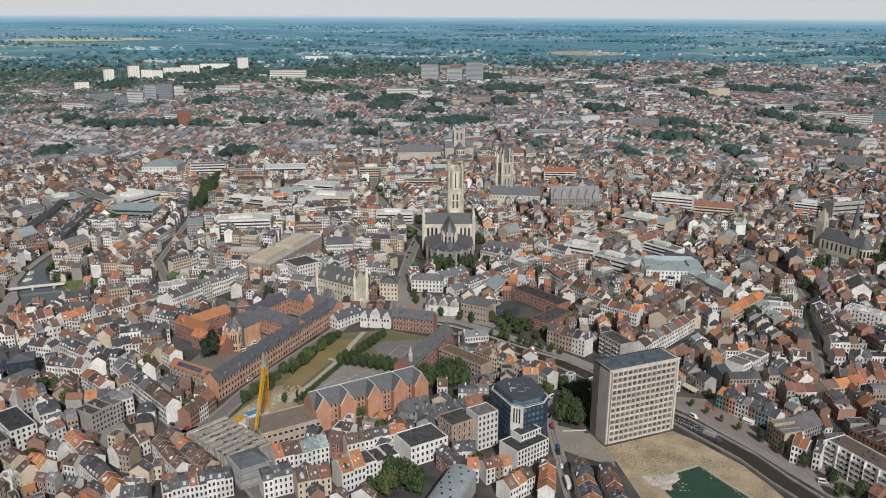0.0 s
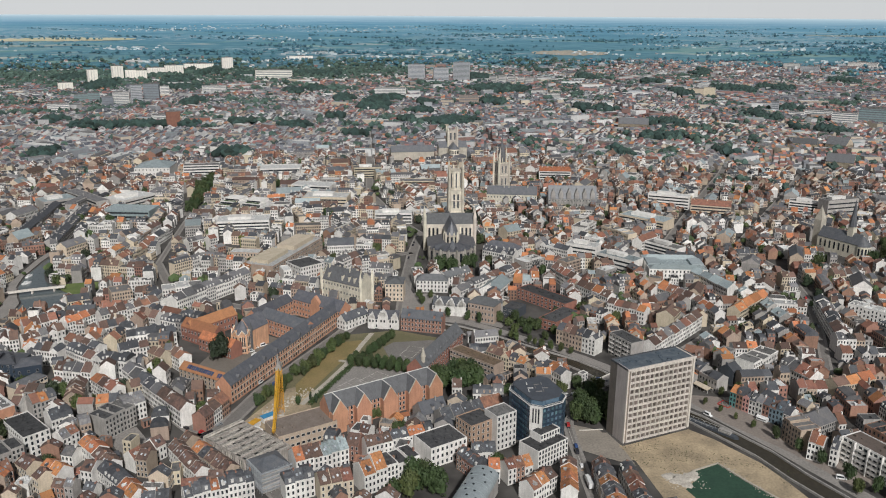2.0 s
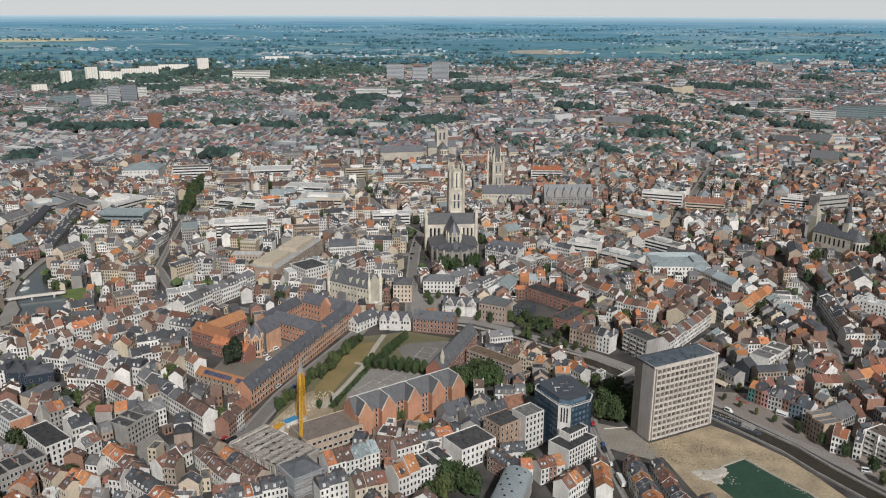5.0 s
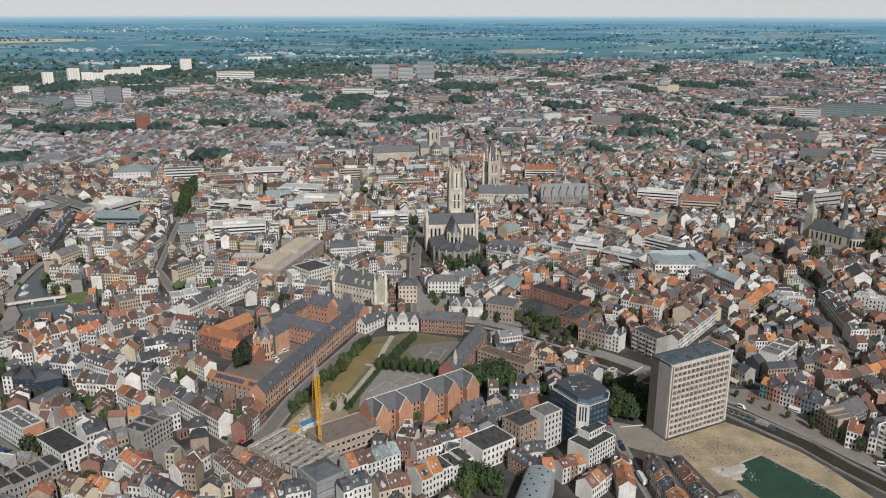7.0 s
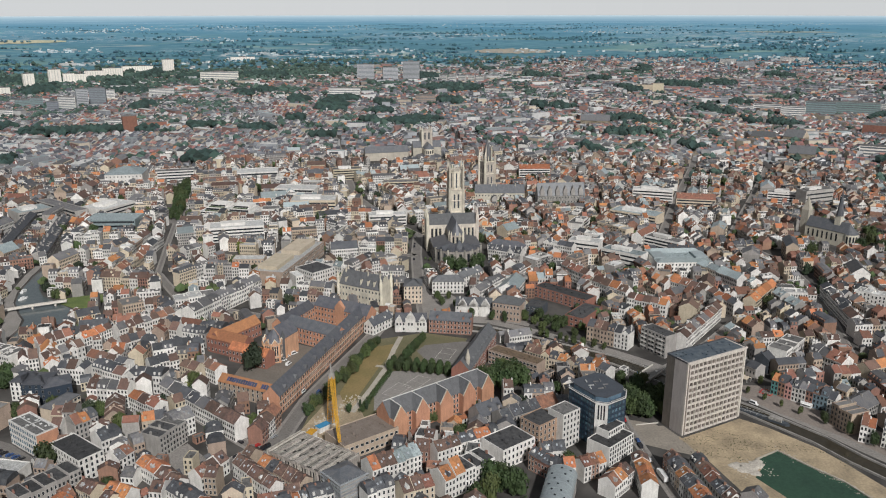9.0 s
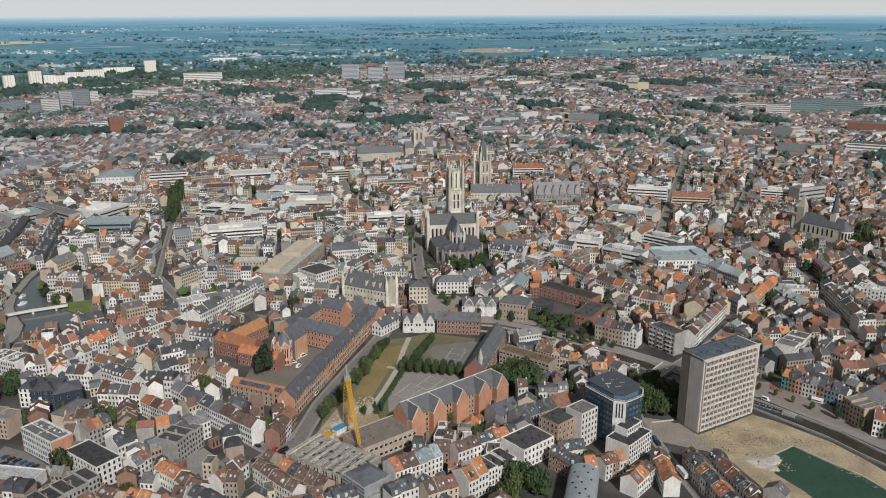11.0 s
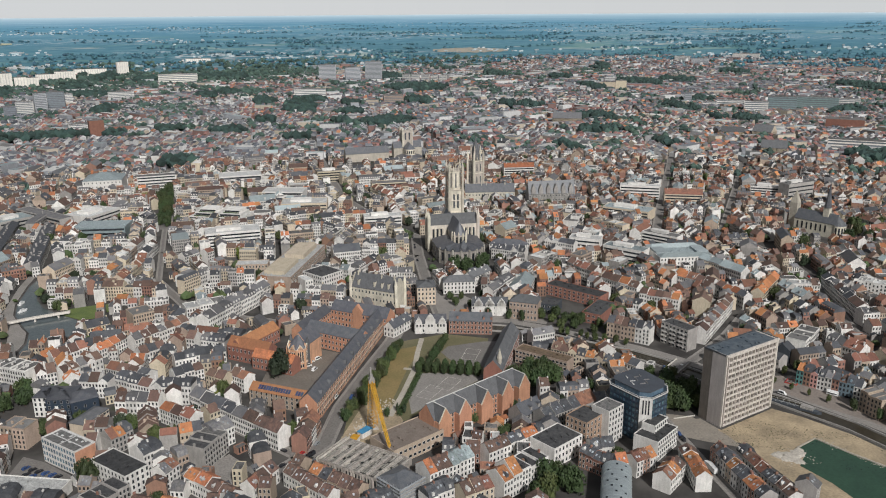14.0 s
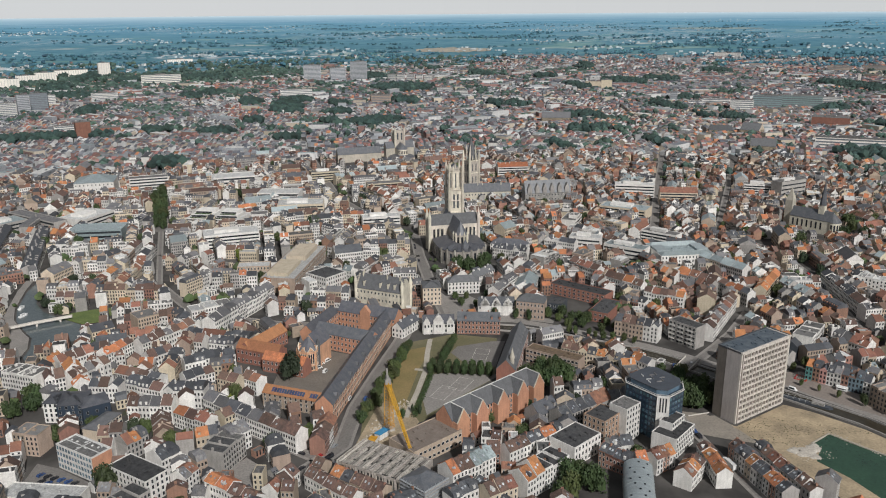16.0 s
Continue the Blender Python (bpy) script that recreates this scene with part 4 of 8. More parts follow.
def parish_church():
    """Church to the right, with a slate spire, a thin west tower and a rounded choir."""
    c = thing("church", pose(384, -56, 0, 0, 0, -62), "stone church with slate roofs, a slim spire and a rounded choir", "church")
    a, b = Shape(), Shape()
    a.gable_wall(44, 14, 15, 9, x0=-24, y0=-7)
    a.prism([(20 + 8 * math.cos(q), 8 * math.sin(q)) for q in (-math.pi / 2 + math.pi * k / 8 for k in range(9))], 0, 14)
    b.gable_roof(44, 14, 15, 9, x0=-24, y0=-7)
    b.cone([(20 + 8.4 * math.cos(q), 8.4 * math.sin(q)) for q in (-math.pi / 2 + math.pi * k / 8 for k in range(9))], 14, (19, 0, 24))
    part("wall", a, STONE2, c)
    part("roof", b, SLATE, c)
    t = Shape()
    t.box(4, -3, 14, 10, 3, 30)
    part("crossing_tower", t, STONE2, c)
    t = Shape()
    t.cone(ring(8, 3.9, 7, 0), 30, (7, 0, 58))
    part("spire", t, SLATE, c, "slim dark slate spire")
    t = Shape()
    t.box(-32, -4, 0, -24, 4, 30)
    t.cone(ring(4, 5.6, -28, 0, math.pi / 4), 30, (-28, 0, 44))
    part("west_tower", t, STONE2, c)
    w = window_mesh("lancet_window", 1.8, 7.5, GLASS, STONE2)
    for k in range(7):
        part("lancet_window", w, None, c, m=pose(-20 + k * 5, -7.02, 5))
    for k in range(1, 8):
        q = -math.pi / 2 + math.pi * (k - 0.5) / 8
        part("lancet_window", w, None, c, m=pose(20 + 7.9 * math.cos(q), 7.9 * math.sin(q), 4.5, 0, 0, math.degrees(q) + 90))
    claim(360, -92, 0, 58, 78)


def glass_tower():
    c = thing("office_block", pose(0, 0, 0), "dark blue glass office block with a railed roof terrace", "office block")
    H = 27.0
    pts = [(14.0, -415.0), (20.3, -417.9), (32.3, -411.8), (35.6, -404.4), (29.1, -385.6), (24.2, -383.0), (6.8, -390.7), (5.2, -395.3)]
    mx, my = 20.5, -400.5
    grown = lambda k: [(mx + (x - mx) * k, my + (y - my) * k) for x, y in pts]
    navy = mat("navy_metal", (0.032, 0.050, 0.082), 0.35, (0.022, 0.034, 0.055), var=0.1, bump=0)
    pane = mat("blue_window_glass", (0.10, 0.165, 0.205), 0.1, (0.05, 0.085, 0.11), var=0.4, scale=0.6, bump=0)
    glazing = window_mesh("window", 1.5, 1.8, pane, navy)
    a = Shape()
    a.prism(pts, 0, H)
    part("wall", a, navy, c, "dark blue metal wall")
    for e in (7, 1, 2):
        (x0, y0), (x1, y1) = pts[e], pts[(e + 1) % 8]
        L = math.hypot(x1 - x0, y1 - y0)
        m = pose(x0, y0, 0, 0, 0, math.degrees(math.atan2(y1 - y0, x1 - x0)))
        n = max(2, round(L / 2.5))
        for f in range(8):
            z = 0.8 + f * 3.3
            for k in range(n):
                part("window", glazing, None, c, m=m @ pose(L * (k + 0.5) / n, 0, z + 0.3))
            q = Shape()
            q.box(0, -0.12, z + 2.55, L, 0.02, z + 2.72)
            part("ledge", q, navy, c, m=m)
    a = Shape()
    a.prism(grown(0.84), H, H + 2.9)
    part("penthouse", a, pane, c, "glazed top floor")
    a = Shape()
    a.prism(grown(0.88), H + 2.9, H + 3.4)
    part("roof", a, WALL["d"], c, "dark navy roof")
    for k in range(9):
        q = Shape()
        x, y = mx - 6 + (k % 3) * 4.1, my - 5 + (k // 3) * 4.3
        q.box(x, y, H + 3.4, x + (3.2 if k % 2 else 0.5), y + (0.5 if k % 2 else 2.6), H + 3.9)
        part("roof_plant", q, ROOF["g"] if k % 3 else ROOF["w"], c, "silver-grey roof plant")
    for i in range(8):
        (x0, y0), (x1, y1) = pts[i], pts[(i + 1) % 8]
        r = Shape()
        L = math.hypot(x1 - x0, y1 - y0)
        r.box(0, -0.35, H - 0.1, L, 0.25, H + 0.25)
        r.box(0, -0.08, H + 1.0, L, 0.08, H + 1.2)
        for k in range(int(L / 2) + 1):
            r.box(min(k * 2, L - 0.1), -0.06, H, min(k * 2, L - 0.1) + 0.1, 0.06, H + 1.0)
        part("railing", r, FRAME, c, m=pose(x0, y0, 0, 0, 0, math.degrees(math.atan2(y1 - y0, x1 - x0))))
    claim_outline(grown(1.03))
    s = thing("stair_tower", pose(13.8, -415.9, 0, 0, 0, -24.7), "white rendered stair tower with three dark slits", "stair tower")
    a = Shape()
    a.box(0, -0.3, 0, 6.9, 0.8, 27.6)
    part("wall", a, WALL["w"], s)
    slit = window_mesh("slit_window", 0.7, 8.5, GLASS, WALL["y"])
    for k in range(3):
        part("slit_window", slit, None, s, m=pose(1.9 + k * 1.55, -0.32, 18.0))


def site():
    """Building under repair: bare concrete frames, scaffolded corner house, crane."""
    c = thing("building_shell", pose(-131.3, -440.3, 0, 0, 0, 47.2), "pale building shell with bare roof beams, under construction", "construction")
    bare = mat("bare_concrete", (0.49, 0.45, 0.40), 0.9, (0.34, 0.31, 0.275), scale=0.15, fine=1.2, bump=0.2, soiled=0.25)
    W, D, H = 25.0, 43.0, 10.0
    a = Shape()
    for x0, y0, x1, y1 in ((0, 0, W, 0.6), (0, D - 0.6, W, D), (W - 0.6, 0.6, W, D - 0.6)):
        a.box(x0, y0, 0, x1, y1, H)
    a.box(0, 0.6, 0, 0.6, D - 0.6, 1.2)
    a.box(0, 0.6, H - 1.4, 0.6, D - 0.6, H)
    part("wall", a, bare, c)
    for k in range(22):
        p = Shape()
        y = 0.6 + k * (D - 1.6) / 21
        p.box(-0.05, y, 0, 0.65, y + (1.1 if k % 3 == 0 else 0.45), H)
        part("pier", p, bare, c)
    a = Shape()
    a.box(0.6, 0.6, 3.5, W - 0.6, D - 0.6, 4.0)
    part("floor_slab", a, ROOF["f"], c, "dull grey floor slab")
    sr = random.Random(12)
    worn = mat("weathered_concrete", (0.36, 0.335, 0.30), 0.9, (0.23, 0.212, 0.19), scale=0.15, fine=1.0, bump=0.3, soiled=0.3)
    bay = (D - 1.2) / 8
    for k in range(8):
        y = 0.6 + k * bay
        p = Shape()
        p.box(0.6, y, H - 1.1, W - 0.6, y + (1.1 if k % 2 else 0.6), H - 0.1)
        part("roof_beam", p, bare, c, "pale concrete roof beam")
        # deck strips of each bay, with open slots between them
        for v0, v1 in ((1.1, 2.0), (2.5, 3.3), (3.9, bay)):
            u = 0.6 if k > 2 else 2.5
            while u < W - 2:
                w_ = sr.uniform(5, 13)
                e = min(u + w_, W - 0.6)
                p = Shape()
                p.box(u, y + v0, H - 1.0, e, y + v1, H - 0.7)
                part("roof_slab", p, worn, c, "weathered grey roof slab")
                u = e + (sr.uniform(0.8, 2.5) if v0 > 2 else 0.3)
        if k > 1:
            for u in (7.5, 15.5):
                p = Shape()
                p.box(u, y + 1.9, H - 1.0, u + sr.uniform(2.5, 6.5), y + 2.6, H - 0.75)
                part("roof_slab", p, worn, c, "weathered grey roof slab")
    for y0, y1 in ((D - 2.6, D - 1.6), (D - 0.6, D + 0.1)):
        p = Shape()
        p.box(0, y0, H - 0.2, W, y1, H + 0.35)
        part("coping", p, bare, c, "broad pale coping")
    claim(-131.3, -440.3, radians(47.2), W, D, 1)
    building("workshop", -122.4, -412.2, 29.5, 35, 21, 9, WALL["t"], mat("brown_roofing", (0.15, 0.122, 0.104), 0.9, (0.20, 0.168, 0.145)), "low workshop with a brown flat roof and strip windows", "workshop", kind="flat", front=(11, 2), win=WIN_WIDE)
    # scaffolded corner house
    s = thing("scaffolded_house", pose(-124.6, -451.2, 0, 0, 0, 33.9), "corner house wrapped in scaffolding and grey sheets", "house")
    a, b = Shape(), Shape()
    a.box(0, 0, 0, 15, 16, 11.5)
    b.hip_roof(15, 16, 11.5, 3.5, run=5)
    part("wall", a, WALL["y"], s)
    part("roof", b, SLATE, s)
    steel = mat("scaffold_steel", (0.40, 0.42, 0.44), 0.5)
    for f in range(6):
        a = Shape()
        z = 1.6 + f * 2.0
        a.box(-1.3, -1.3, z, 16.0, -0.1, z + 0.12)
        a.box(-1.3, -0.1, z, -0.1, 16, z + 0.12)
        a.box(-1.35, -1.35, z + 0.9, 16.0, -1.3, z + 1.05)
        a.box(-1.35, -1.3, z + 0.9, -1.3, 16, z + 1.05)
        part("scaffold_deck", a, steel, s)
    for k in range(8):
        a = Shape()
        x = -1.3 + k * 2.45
        a.box(x, -1.36, 0, x + 0.12, -1.24, 13.5)
        part("scaffold_pole", a, steel, s)
        a = Shape()
        a.box(-1.36, x, 0, -1.24, x + 0.12, 13.5)
        part("scaffold_pole", a, steel, s)
    claim(-124.6, -451.2, radians(33.9), 16, 16, 1)
    # crane: lattice mast, and a jib lowered towards the street corner
    k = thing("crane", pose(-128.6, -368.4, 0), "yellow lattice crane with its jib lowered", "crane")

    def lattice(p0, p1, r0, r1, n, name):
        p0, p1 = Vector(p0), Vector(p1)
        ax = (p1 - p0).normalized()
        e1 = ax.orthogonal().normalized()
        e2 = ax.cross(e1)
        s_ = Shape()

        def bar(a_, b_, t):
            d = (b_ - a_).normalized()
            f1 = d.orthogonal().normalized() * t
            f2 = d.cross(f1)
            q = [a_ + f1, a_ + f2, a_ - f1, a_ - f2, b_ + f1, b_ + f2, b_ - f1, b_ - f2]
            s_.add([tuple(v) for v in q], [(0, 1, 5, 4), (1, 2, 6, 5), (2, 3, 7, 6), (3, 0, 4, 7)])

        def corner(i, j):
            f = i / n
            r = r0 + (r1 - r0) * f
            sg = ((1, 1), (-1, 1), (-1, -1), (1, -1))[j % 4]
            return p0.lerp(p1, f) + e1 * r * sg[0] + e2 * r * sg[1]

        for j in range(4):
            bar(corner(0, j), corner(n, j), 0.20)
            for i in range(n):
                bar(corner(i, j), corner(i + 1, j + 1), 0.11)
                bar(corner(i, j), corner(i, j + 1), 0.09)
        part(name, s_, YELLOW, k)

    lattice((0, 0, 1.2), (0.5, 3, 28.5), 2.1, 1.3, 14, "mast")
    lattice((0.5, 3, 28), (4.0, -45, 13), 0.9, 0.5, 24, "jib")
    a = Shape()
    a.box(-3, -3, 0, 3, 3, 1.2)
    part("base", a, CONCRETE, k)
    a = Shape()
    a.box(-1.2, 1.5, 27.5, 2.2, 5.0, 30)
    a.box(-0.5, 2.0, 30, 1.5, 7.0, 31.2)
    a.box(-0.3, 2.8, 31.2, 0.6, 3.6, 37)
    part("cab", a, WALL["y"], k, "grey machine cab")


def vault_hall():
    c = thing("market_hall", pose(-14, -451.8, 0, 0, 0, 246), "hall under a pale blue-grey rounded metal roof", "hall")
    a, b = Shape(), Shape()
    R, L, H = 7.2, 48.0, 8.5
    a.box(0, -R, 0, L, R, H)
    part("wall", a, WALL["y"], c)
    prof = [(R * 1.04 * math.cos(q), H + 5.2 * math.sin(q)) for q in (math.pi * k / 14 for k in range(15))]
    b.across(prof, -0.4, L)
    part("roof", b, ZINC, c)
    for k in range(16):
        r = Shape()
        r.across([(y * 1.012, z + 0.1) for y, z in prof] + [(y, z) for y, z in prof[::-1]], k * 3.0, k * 3.0 + 0.14)
        part("seam", r, ZINC, c)
    for k in range(16):
        s_ = Shape()
        s_.box(-0.5, -0.5, 0, 0.5, 0.5, 0.35)
        q = math.pi * (0.3 + 0.4 * ((k * 7) % 5) / 4)
        part("roof_light", s_, GLASS, c, m=pose(3 + (k // 2) * 4.8, R * math.cos(q), H + 5.2 * math.sin(q) - 0.1))
    claim(-14 + 6.6, -451.8 - 2.9, radians(246), 48, 14.4)


office_tower()
school()
sf = thing("steel_frame", pose(-123.0, -408.6, 0, 0, 0, 33), "white steel skeleton of a small building going up", "construction")
for u in range(4):
    for v in (0, 8):
        q = Shape()
        q.box(u * 5 - 0.15, v - 0.15, 0, u * 5 + 0.15, v + 0.15, 6.5)
        part("steel_post", q, FRAME, sf)
    q = Shape()
    q.box(u * 5 - 0.15, -1, 6.5, u * 5 + 0.15, 9, 6.9)
    part("steel_beam", q, FRAME, sf)
for v in (0, 4, 8):
    q = Shape()
    q.box(-1, v - 0.12, 6.15, 16, v + 0.12, 6.5)
    part("steel_beam", q, FRAME, sf)
building("school_wing", -41.6, -333.8, 64, 68, 12, 11.5, BRICK2, SLATE2, "brick school wing with a long grey slate roof and dormers", "school", rh=6.5, front=(20, 3), back=(20, 3), stacks=False)
w_ = bpy.context.scene.objects["school_wing"]
for k in range(12):
    q = Shape()
    q.gable_wall(2.6, 1.8, 13.9, 0.9, y0=-0.9, z0=12.0)
    d_ = Shape()
    d_.moved(q, pose(5 + k * 5.3, 1.0, 0, 0, 0, 90))
    part("dormer", d_, SLATE2, w_)
q = Shape()
q.prism(ring(8, 1.4, 5, 2.6), 13, 18)
q.cone(ring(8, 1.8, 5, 2.6), 18, (5, 2.6, 25))
part("roof_turret", q, STONE2, w_, "pale stone roof turret")
long_range()
cathedral()
belfry()
st_nicholas()
parish_church()
glass_tower()
site()
vault_hall()

# larger single buildings
g_ = building("gothic_hall", -122.4, -164.5, -36.8, 42, 15, 17, STONE, SLATE2, "long gothic stone hall with stepped gables and slate roof", "hall", rh=10, front=(13, 3))
for u in (0.0, 41.0):
    q = Shape()
    left_, right_ = [(-0.2, 15.0)], [(15.2, 15.0)]
    for k in range(8):
        left_ += [(7.5 * k / 8 - 0.2, 17.5 + 10 * k / 8 + 0.6), (7.5 * (k + 1) / 8 - 0.2, 17.5 + 10 * k / 8 + 0.6)]
        right_ += [(15.2 - 7.5 * k / 8, 17.5 + 10 * k / 8 + 0.6), (15.2 - 7.5 * (k + 1) / 8, 17.5 + 10 * k / 8 + 0.6)]
    q.across(left_ + right_[::-1], u - 0.2, u + 1.2)
    part("stepped_gable", q, STONE, g_)
for u in (0.0, 42.0):
    for v in (0.0, 15.0):
        q = Shape()
        q.prism(ring(8, 1.3, u, v), 0, 22)
        q.cone(ring(8, 1.5, u, v), 22, (u, v, 29))
        part("corner_turret", q, STONE, g_)
building("mansion", -43.4, -155, -6.1, 27, 12, 10.5, WALL["w"], SLATE2, "white mansion with a hipped slate roof", "house", kind="hip", rh=4.5, front=(9, 3))
building("mansion_wing", -17, -146, 40, 30, 9, 9.5, WALL["w"], SLATE2, "white wing with a slate roof", "house", rh=4, front=(9, 3))
g_ = building("gabled_house", -31.5, -208, -13, 29, 12, 8.5, WALL["w"], SLATE, "white house with three curved gables and slate roof", "house", rh=5, front=(9, 2))
for u in (2, 11, 20):
    q = Shape()
    q.gable_wall(5, 7, 9.5, 4.2, y0=-3.5)
    for k in range(3):
        q.box(0.0, -3.6 + k * 0.9, 8, 0.5, 3.6 - k * 0.9, 10.3 + k * 1.5)
    d_ = Shape()
    d_.moved(q, pose(u + 3.5, -0.5, 0, 0, 0, 90))
    part("gable", d_, WALL["w"], g_, "white curved gable")
building("school_house", -4.0, -219.5, -30, 22, 13, 14, WALL["t"], SLATE2, "banded brick house with tall windows and slate roof", "house", kind="hip", rh=5, front=(8, 3))
g_ = building("gatehouse", -81.5, -234.5, -9, 24, 11, 8, WALL["w"], SLATE, "white house with scrolled gables and a slate roof at the park", "house", rh=5, front=(9, 2), stacks=False)
for u, gw_, gz_ in ((0.6, 5.0, 8.6), (8.0, 7.5, 9.6), (18.0, 5.4, 8.6)):
    q = Shape()
    q.gable_wall(4.5, gw_, gz_, gw_ * 0.75, y0=-gw_ / 2)
    for k in range(3):
        q.box(-0.05, -gw_ * (0.5 - 0.13 * k), gz_ - 1 + k * gw_ * 0.22, 0.5, gw_ * (0.5 - 0.13 * k), gz_ + (k + 1) * gw_ * 0.22)
    d_ = Shape()
    d_.moved(q, pose(u + gw_ / 2, -0.8, 0, 0, 0, 90))
    part("gable", d_, WALL["w"], g_, "white scrolled gable")
    for o in (-1.2, 1.2):
        part("window", WIN, None, g_, m=pose(u + gw_ / 2 + o, -0.86, 5.4))
b_ = building("apartment_building", 90, -288, -64.9, 23, 11, 16, WALL["y"], ROOF["k"], "grey apartment block with balconies at the bridge", "apartments", kind="flat", front=(7, 5), win=WIN_WIDE)
for k in range(3):
    for f in range(1, 5):
        q = Shape()
        q.box(k * 7.5 + 1, -1.3, f * 3.2 - 0.15, k * 7.5 + 5.5, 0, f * 3.2 + 0.05)
        q.box(k * 7.5 + 1, -1.3, f * 3.2 + 0.05, k * 7.5 + 5.5, -1.2, f * 3.2 + 0.95)
        part("balcony", q, WALL["w"], b_)
building("town_house", -69.4, -176, -6.2, 15, 18, 15, WALL["c"], SLATE2, "ornate pale stone house with a domed attic", "house", kind="hip", rh=4, front=(5, 4))
building("school_block", 40.9, -172.9, -51.7, 52, 15, 9, BRICK2, ROOF["k"], "low brick school block with a flat dark roof", "school", kind="flat", front=(12, 3), win=WIN_WIDE)
building("school_block", 48.5, -238.5, -44, 15.7, 33, 8, BRICK2, ROOF["k"], "brick school wing with a flat dark roof", "school", kind="flat", front=(4, 2), win=WIN_WIDE)
building("school_block", 24.1, -212.2, -36, 13, 15, 7, WALL["d"], ROOF["k"], "dark flat-roofed school wing", "school", kind="flat", front=(3, 2), win=WIN_WIDE)
building("apartment_building", -256.1, -414.7, 45, 14, 29, 13, WALL["w"], ROOF["k"], "white apartment block with a black flat roof", "apartments", kind="flat", front=(5, 4), left=(10, 4))
b_ = building("office_building", -306.4, -366.9, -43.6, 28.9, 12.5, 14, WALL["w"], ROOF["w"], "white office block with bluish glazed bays and a brick end wall", "office block", kind="flat", front=(12, 4), win=window_mesh("window", 1.7, 2.1, mat("pale_blue_glass", (0.16, 0.22, 0.27), 0.15, (0.10, 0.14, 0.18), var=0.3, bump=0), FRAME))
q = Shape()
q.box(28.9, 0.3, 0, 29.2, 12.2, 13.8)
part("brick_end", q, BRICK, b_, "plain orange brick end wall")
for k in range(4):
    q = Shape()
    x0, y0 = 1.2 + (k % 2) * 13.6, 1.0 + (k // 2) * 5.4
    q.box(x0, y0, 14.05, x0 + 12.6, y0 + 4.6, 14.15)
    part("roof_field", q, ROOF["f"], b_, "grey roof field")
building("workshop_hall", -327, -399, -19, 40, 13, 6, WALL["w"], ROOF["w"], "low hall with a broad white flat roof", "hall", kind="flat", front=(10, 1), win=WIN_WIDE)
building("school_annex", -22.7, -299.5, -46.5, 39, 10.5, 10, WALL["t"], mat("brown_flat_roofing", (0.20, 0.13, 0.09), 0.9, (0.14, 0.10, 0.075), soiled=0.3), "tan brick school annex with white-banded windows and a brown flat roof", "school", kind="flat", front=(14, 3), win=WIN_WIDE)
NAVY = mat("navy_cladding", (0.028, 0.042, 0.065), 0.5, (0.04, 0.055, 0.08), scale=0.1)
building("office_building", -325.2, -312.9, -12.5, 8.6, 16, 12.5, WALL["w"], SLATE, "white gabled office wing with a slate roof", "office block", kind="hip", rh=3.4, front=(3, 4), left=(5, 4))
building("office_building", -316.3, -319.5, -6, 14.5, 18, 13.2, NAVY, SLATE, "dark navy metal-clad office block with slate roof", "office block", kind="hip", rh=2.6, front=(4, 4), win=WIN_BARE)
building("office_building", -301.2, -325.0, 21, 15.5, 15, 12.5, NAVY, SLATE, "dark navy metal-clad office wing", "office block", kind="hip", rh=2.8, front=(3, 2), win=WIN_BARE)
building("office_building", -289.7, -347.6, 61, 21, 10, 9, WALL["c"], SLATE2, "low pale office range with a slate roof", "office block", kind="hip", rh=2.6, front=(8, 3), win=WIN_WIDE)
building("apartment_building", -40.2, -431.9, 30.5, 22.9, 17.5, 11.5, WALL["w"], ROOF["k"], "white apartment house with a dark flat roof", "apartments", kind="flat", front=(8, 3))
building("apartment_building", -18.2, -419.9, 32.6, 16.5, 14, 17.6, mat("tan_brick", (0.37, 0.255, 0.18), 0.9, (0.29, 0.20, 0.145), soiled=0.2), ROOF["k"], "brick apartment block with a black roof", "apartments", kind="flat", front=(5, 5), left=(5, 5))
building("apartment_building", -3.9, -416.2, 30.6, 13.4, 11.5, 21, WALL["w"], ROOF["f"], "white apartment block with small square windows", "apartments", kind="flat", front=(5, 6))
building("apartment_building", 15.6, -437.0, 36.6, 22.7, 14.5, 11.5, WALL["w"], ROOF["k"], "white stepped apartment block with narrow windows", "apartments", kind="flat", front=(10, 4))
building("apartment_attic", 18.1, -427.2, 35, 14.5, 8, 15.4, WALL["w"], ROOF["k"], "white setback upper storeys with a dark flat roof", "apartments", kind="flat", front=(7, 5), grow=0)
building("apartment_wing", 8.3, -422.4, -45.6, 12.5, 6, 8, WALL["w"], ROOF["k"], "low plain white wing with a dark flat roof", "apartments", kind="flat", grow=0)
b_ = building("shopping_hall", 165, -133, -6, 52, 44, 11, WALL["w"], ROOF["z"], "pale hall with grey-green metal roofs round a court", "shop", kind="flat", front=(16, 3))
for x0, y0, w0, d0 in ((0.8, 0.8, 50, 11), (0.8, 32, 50, 11), (0.8, 12.6, 11, 18.6), (40, 12.6, 11, 18.6)):
    q = Shape()
    q.hip_roof(w0, d0, 11.1, 3, x0=x0, y0=y0, run=min(w0, d0) / 2.2) if w0 > d0 else q.box(x0, y0, 11.1, x0 + w0, y0 + d0, 13)
    part("metal_roof", q, ZINC, b_)
building("glazed_hall", -391.6, 88.4, -6, 54, 30, 14, mat("grey_green_cladding", (0.22, 0.27, 0.28), 0.4), ROOF["z"], "grey-green glazed hall with a flat roof", "hall", kind="flat", front=(14, 3), win=WIN_WIDE)
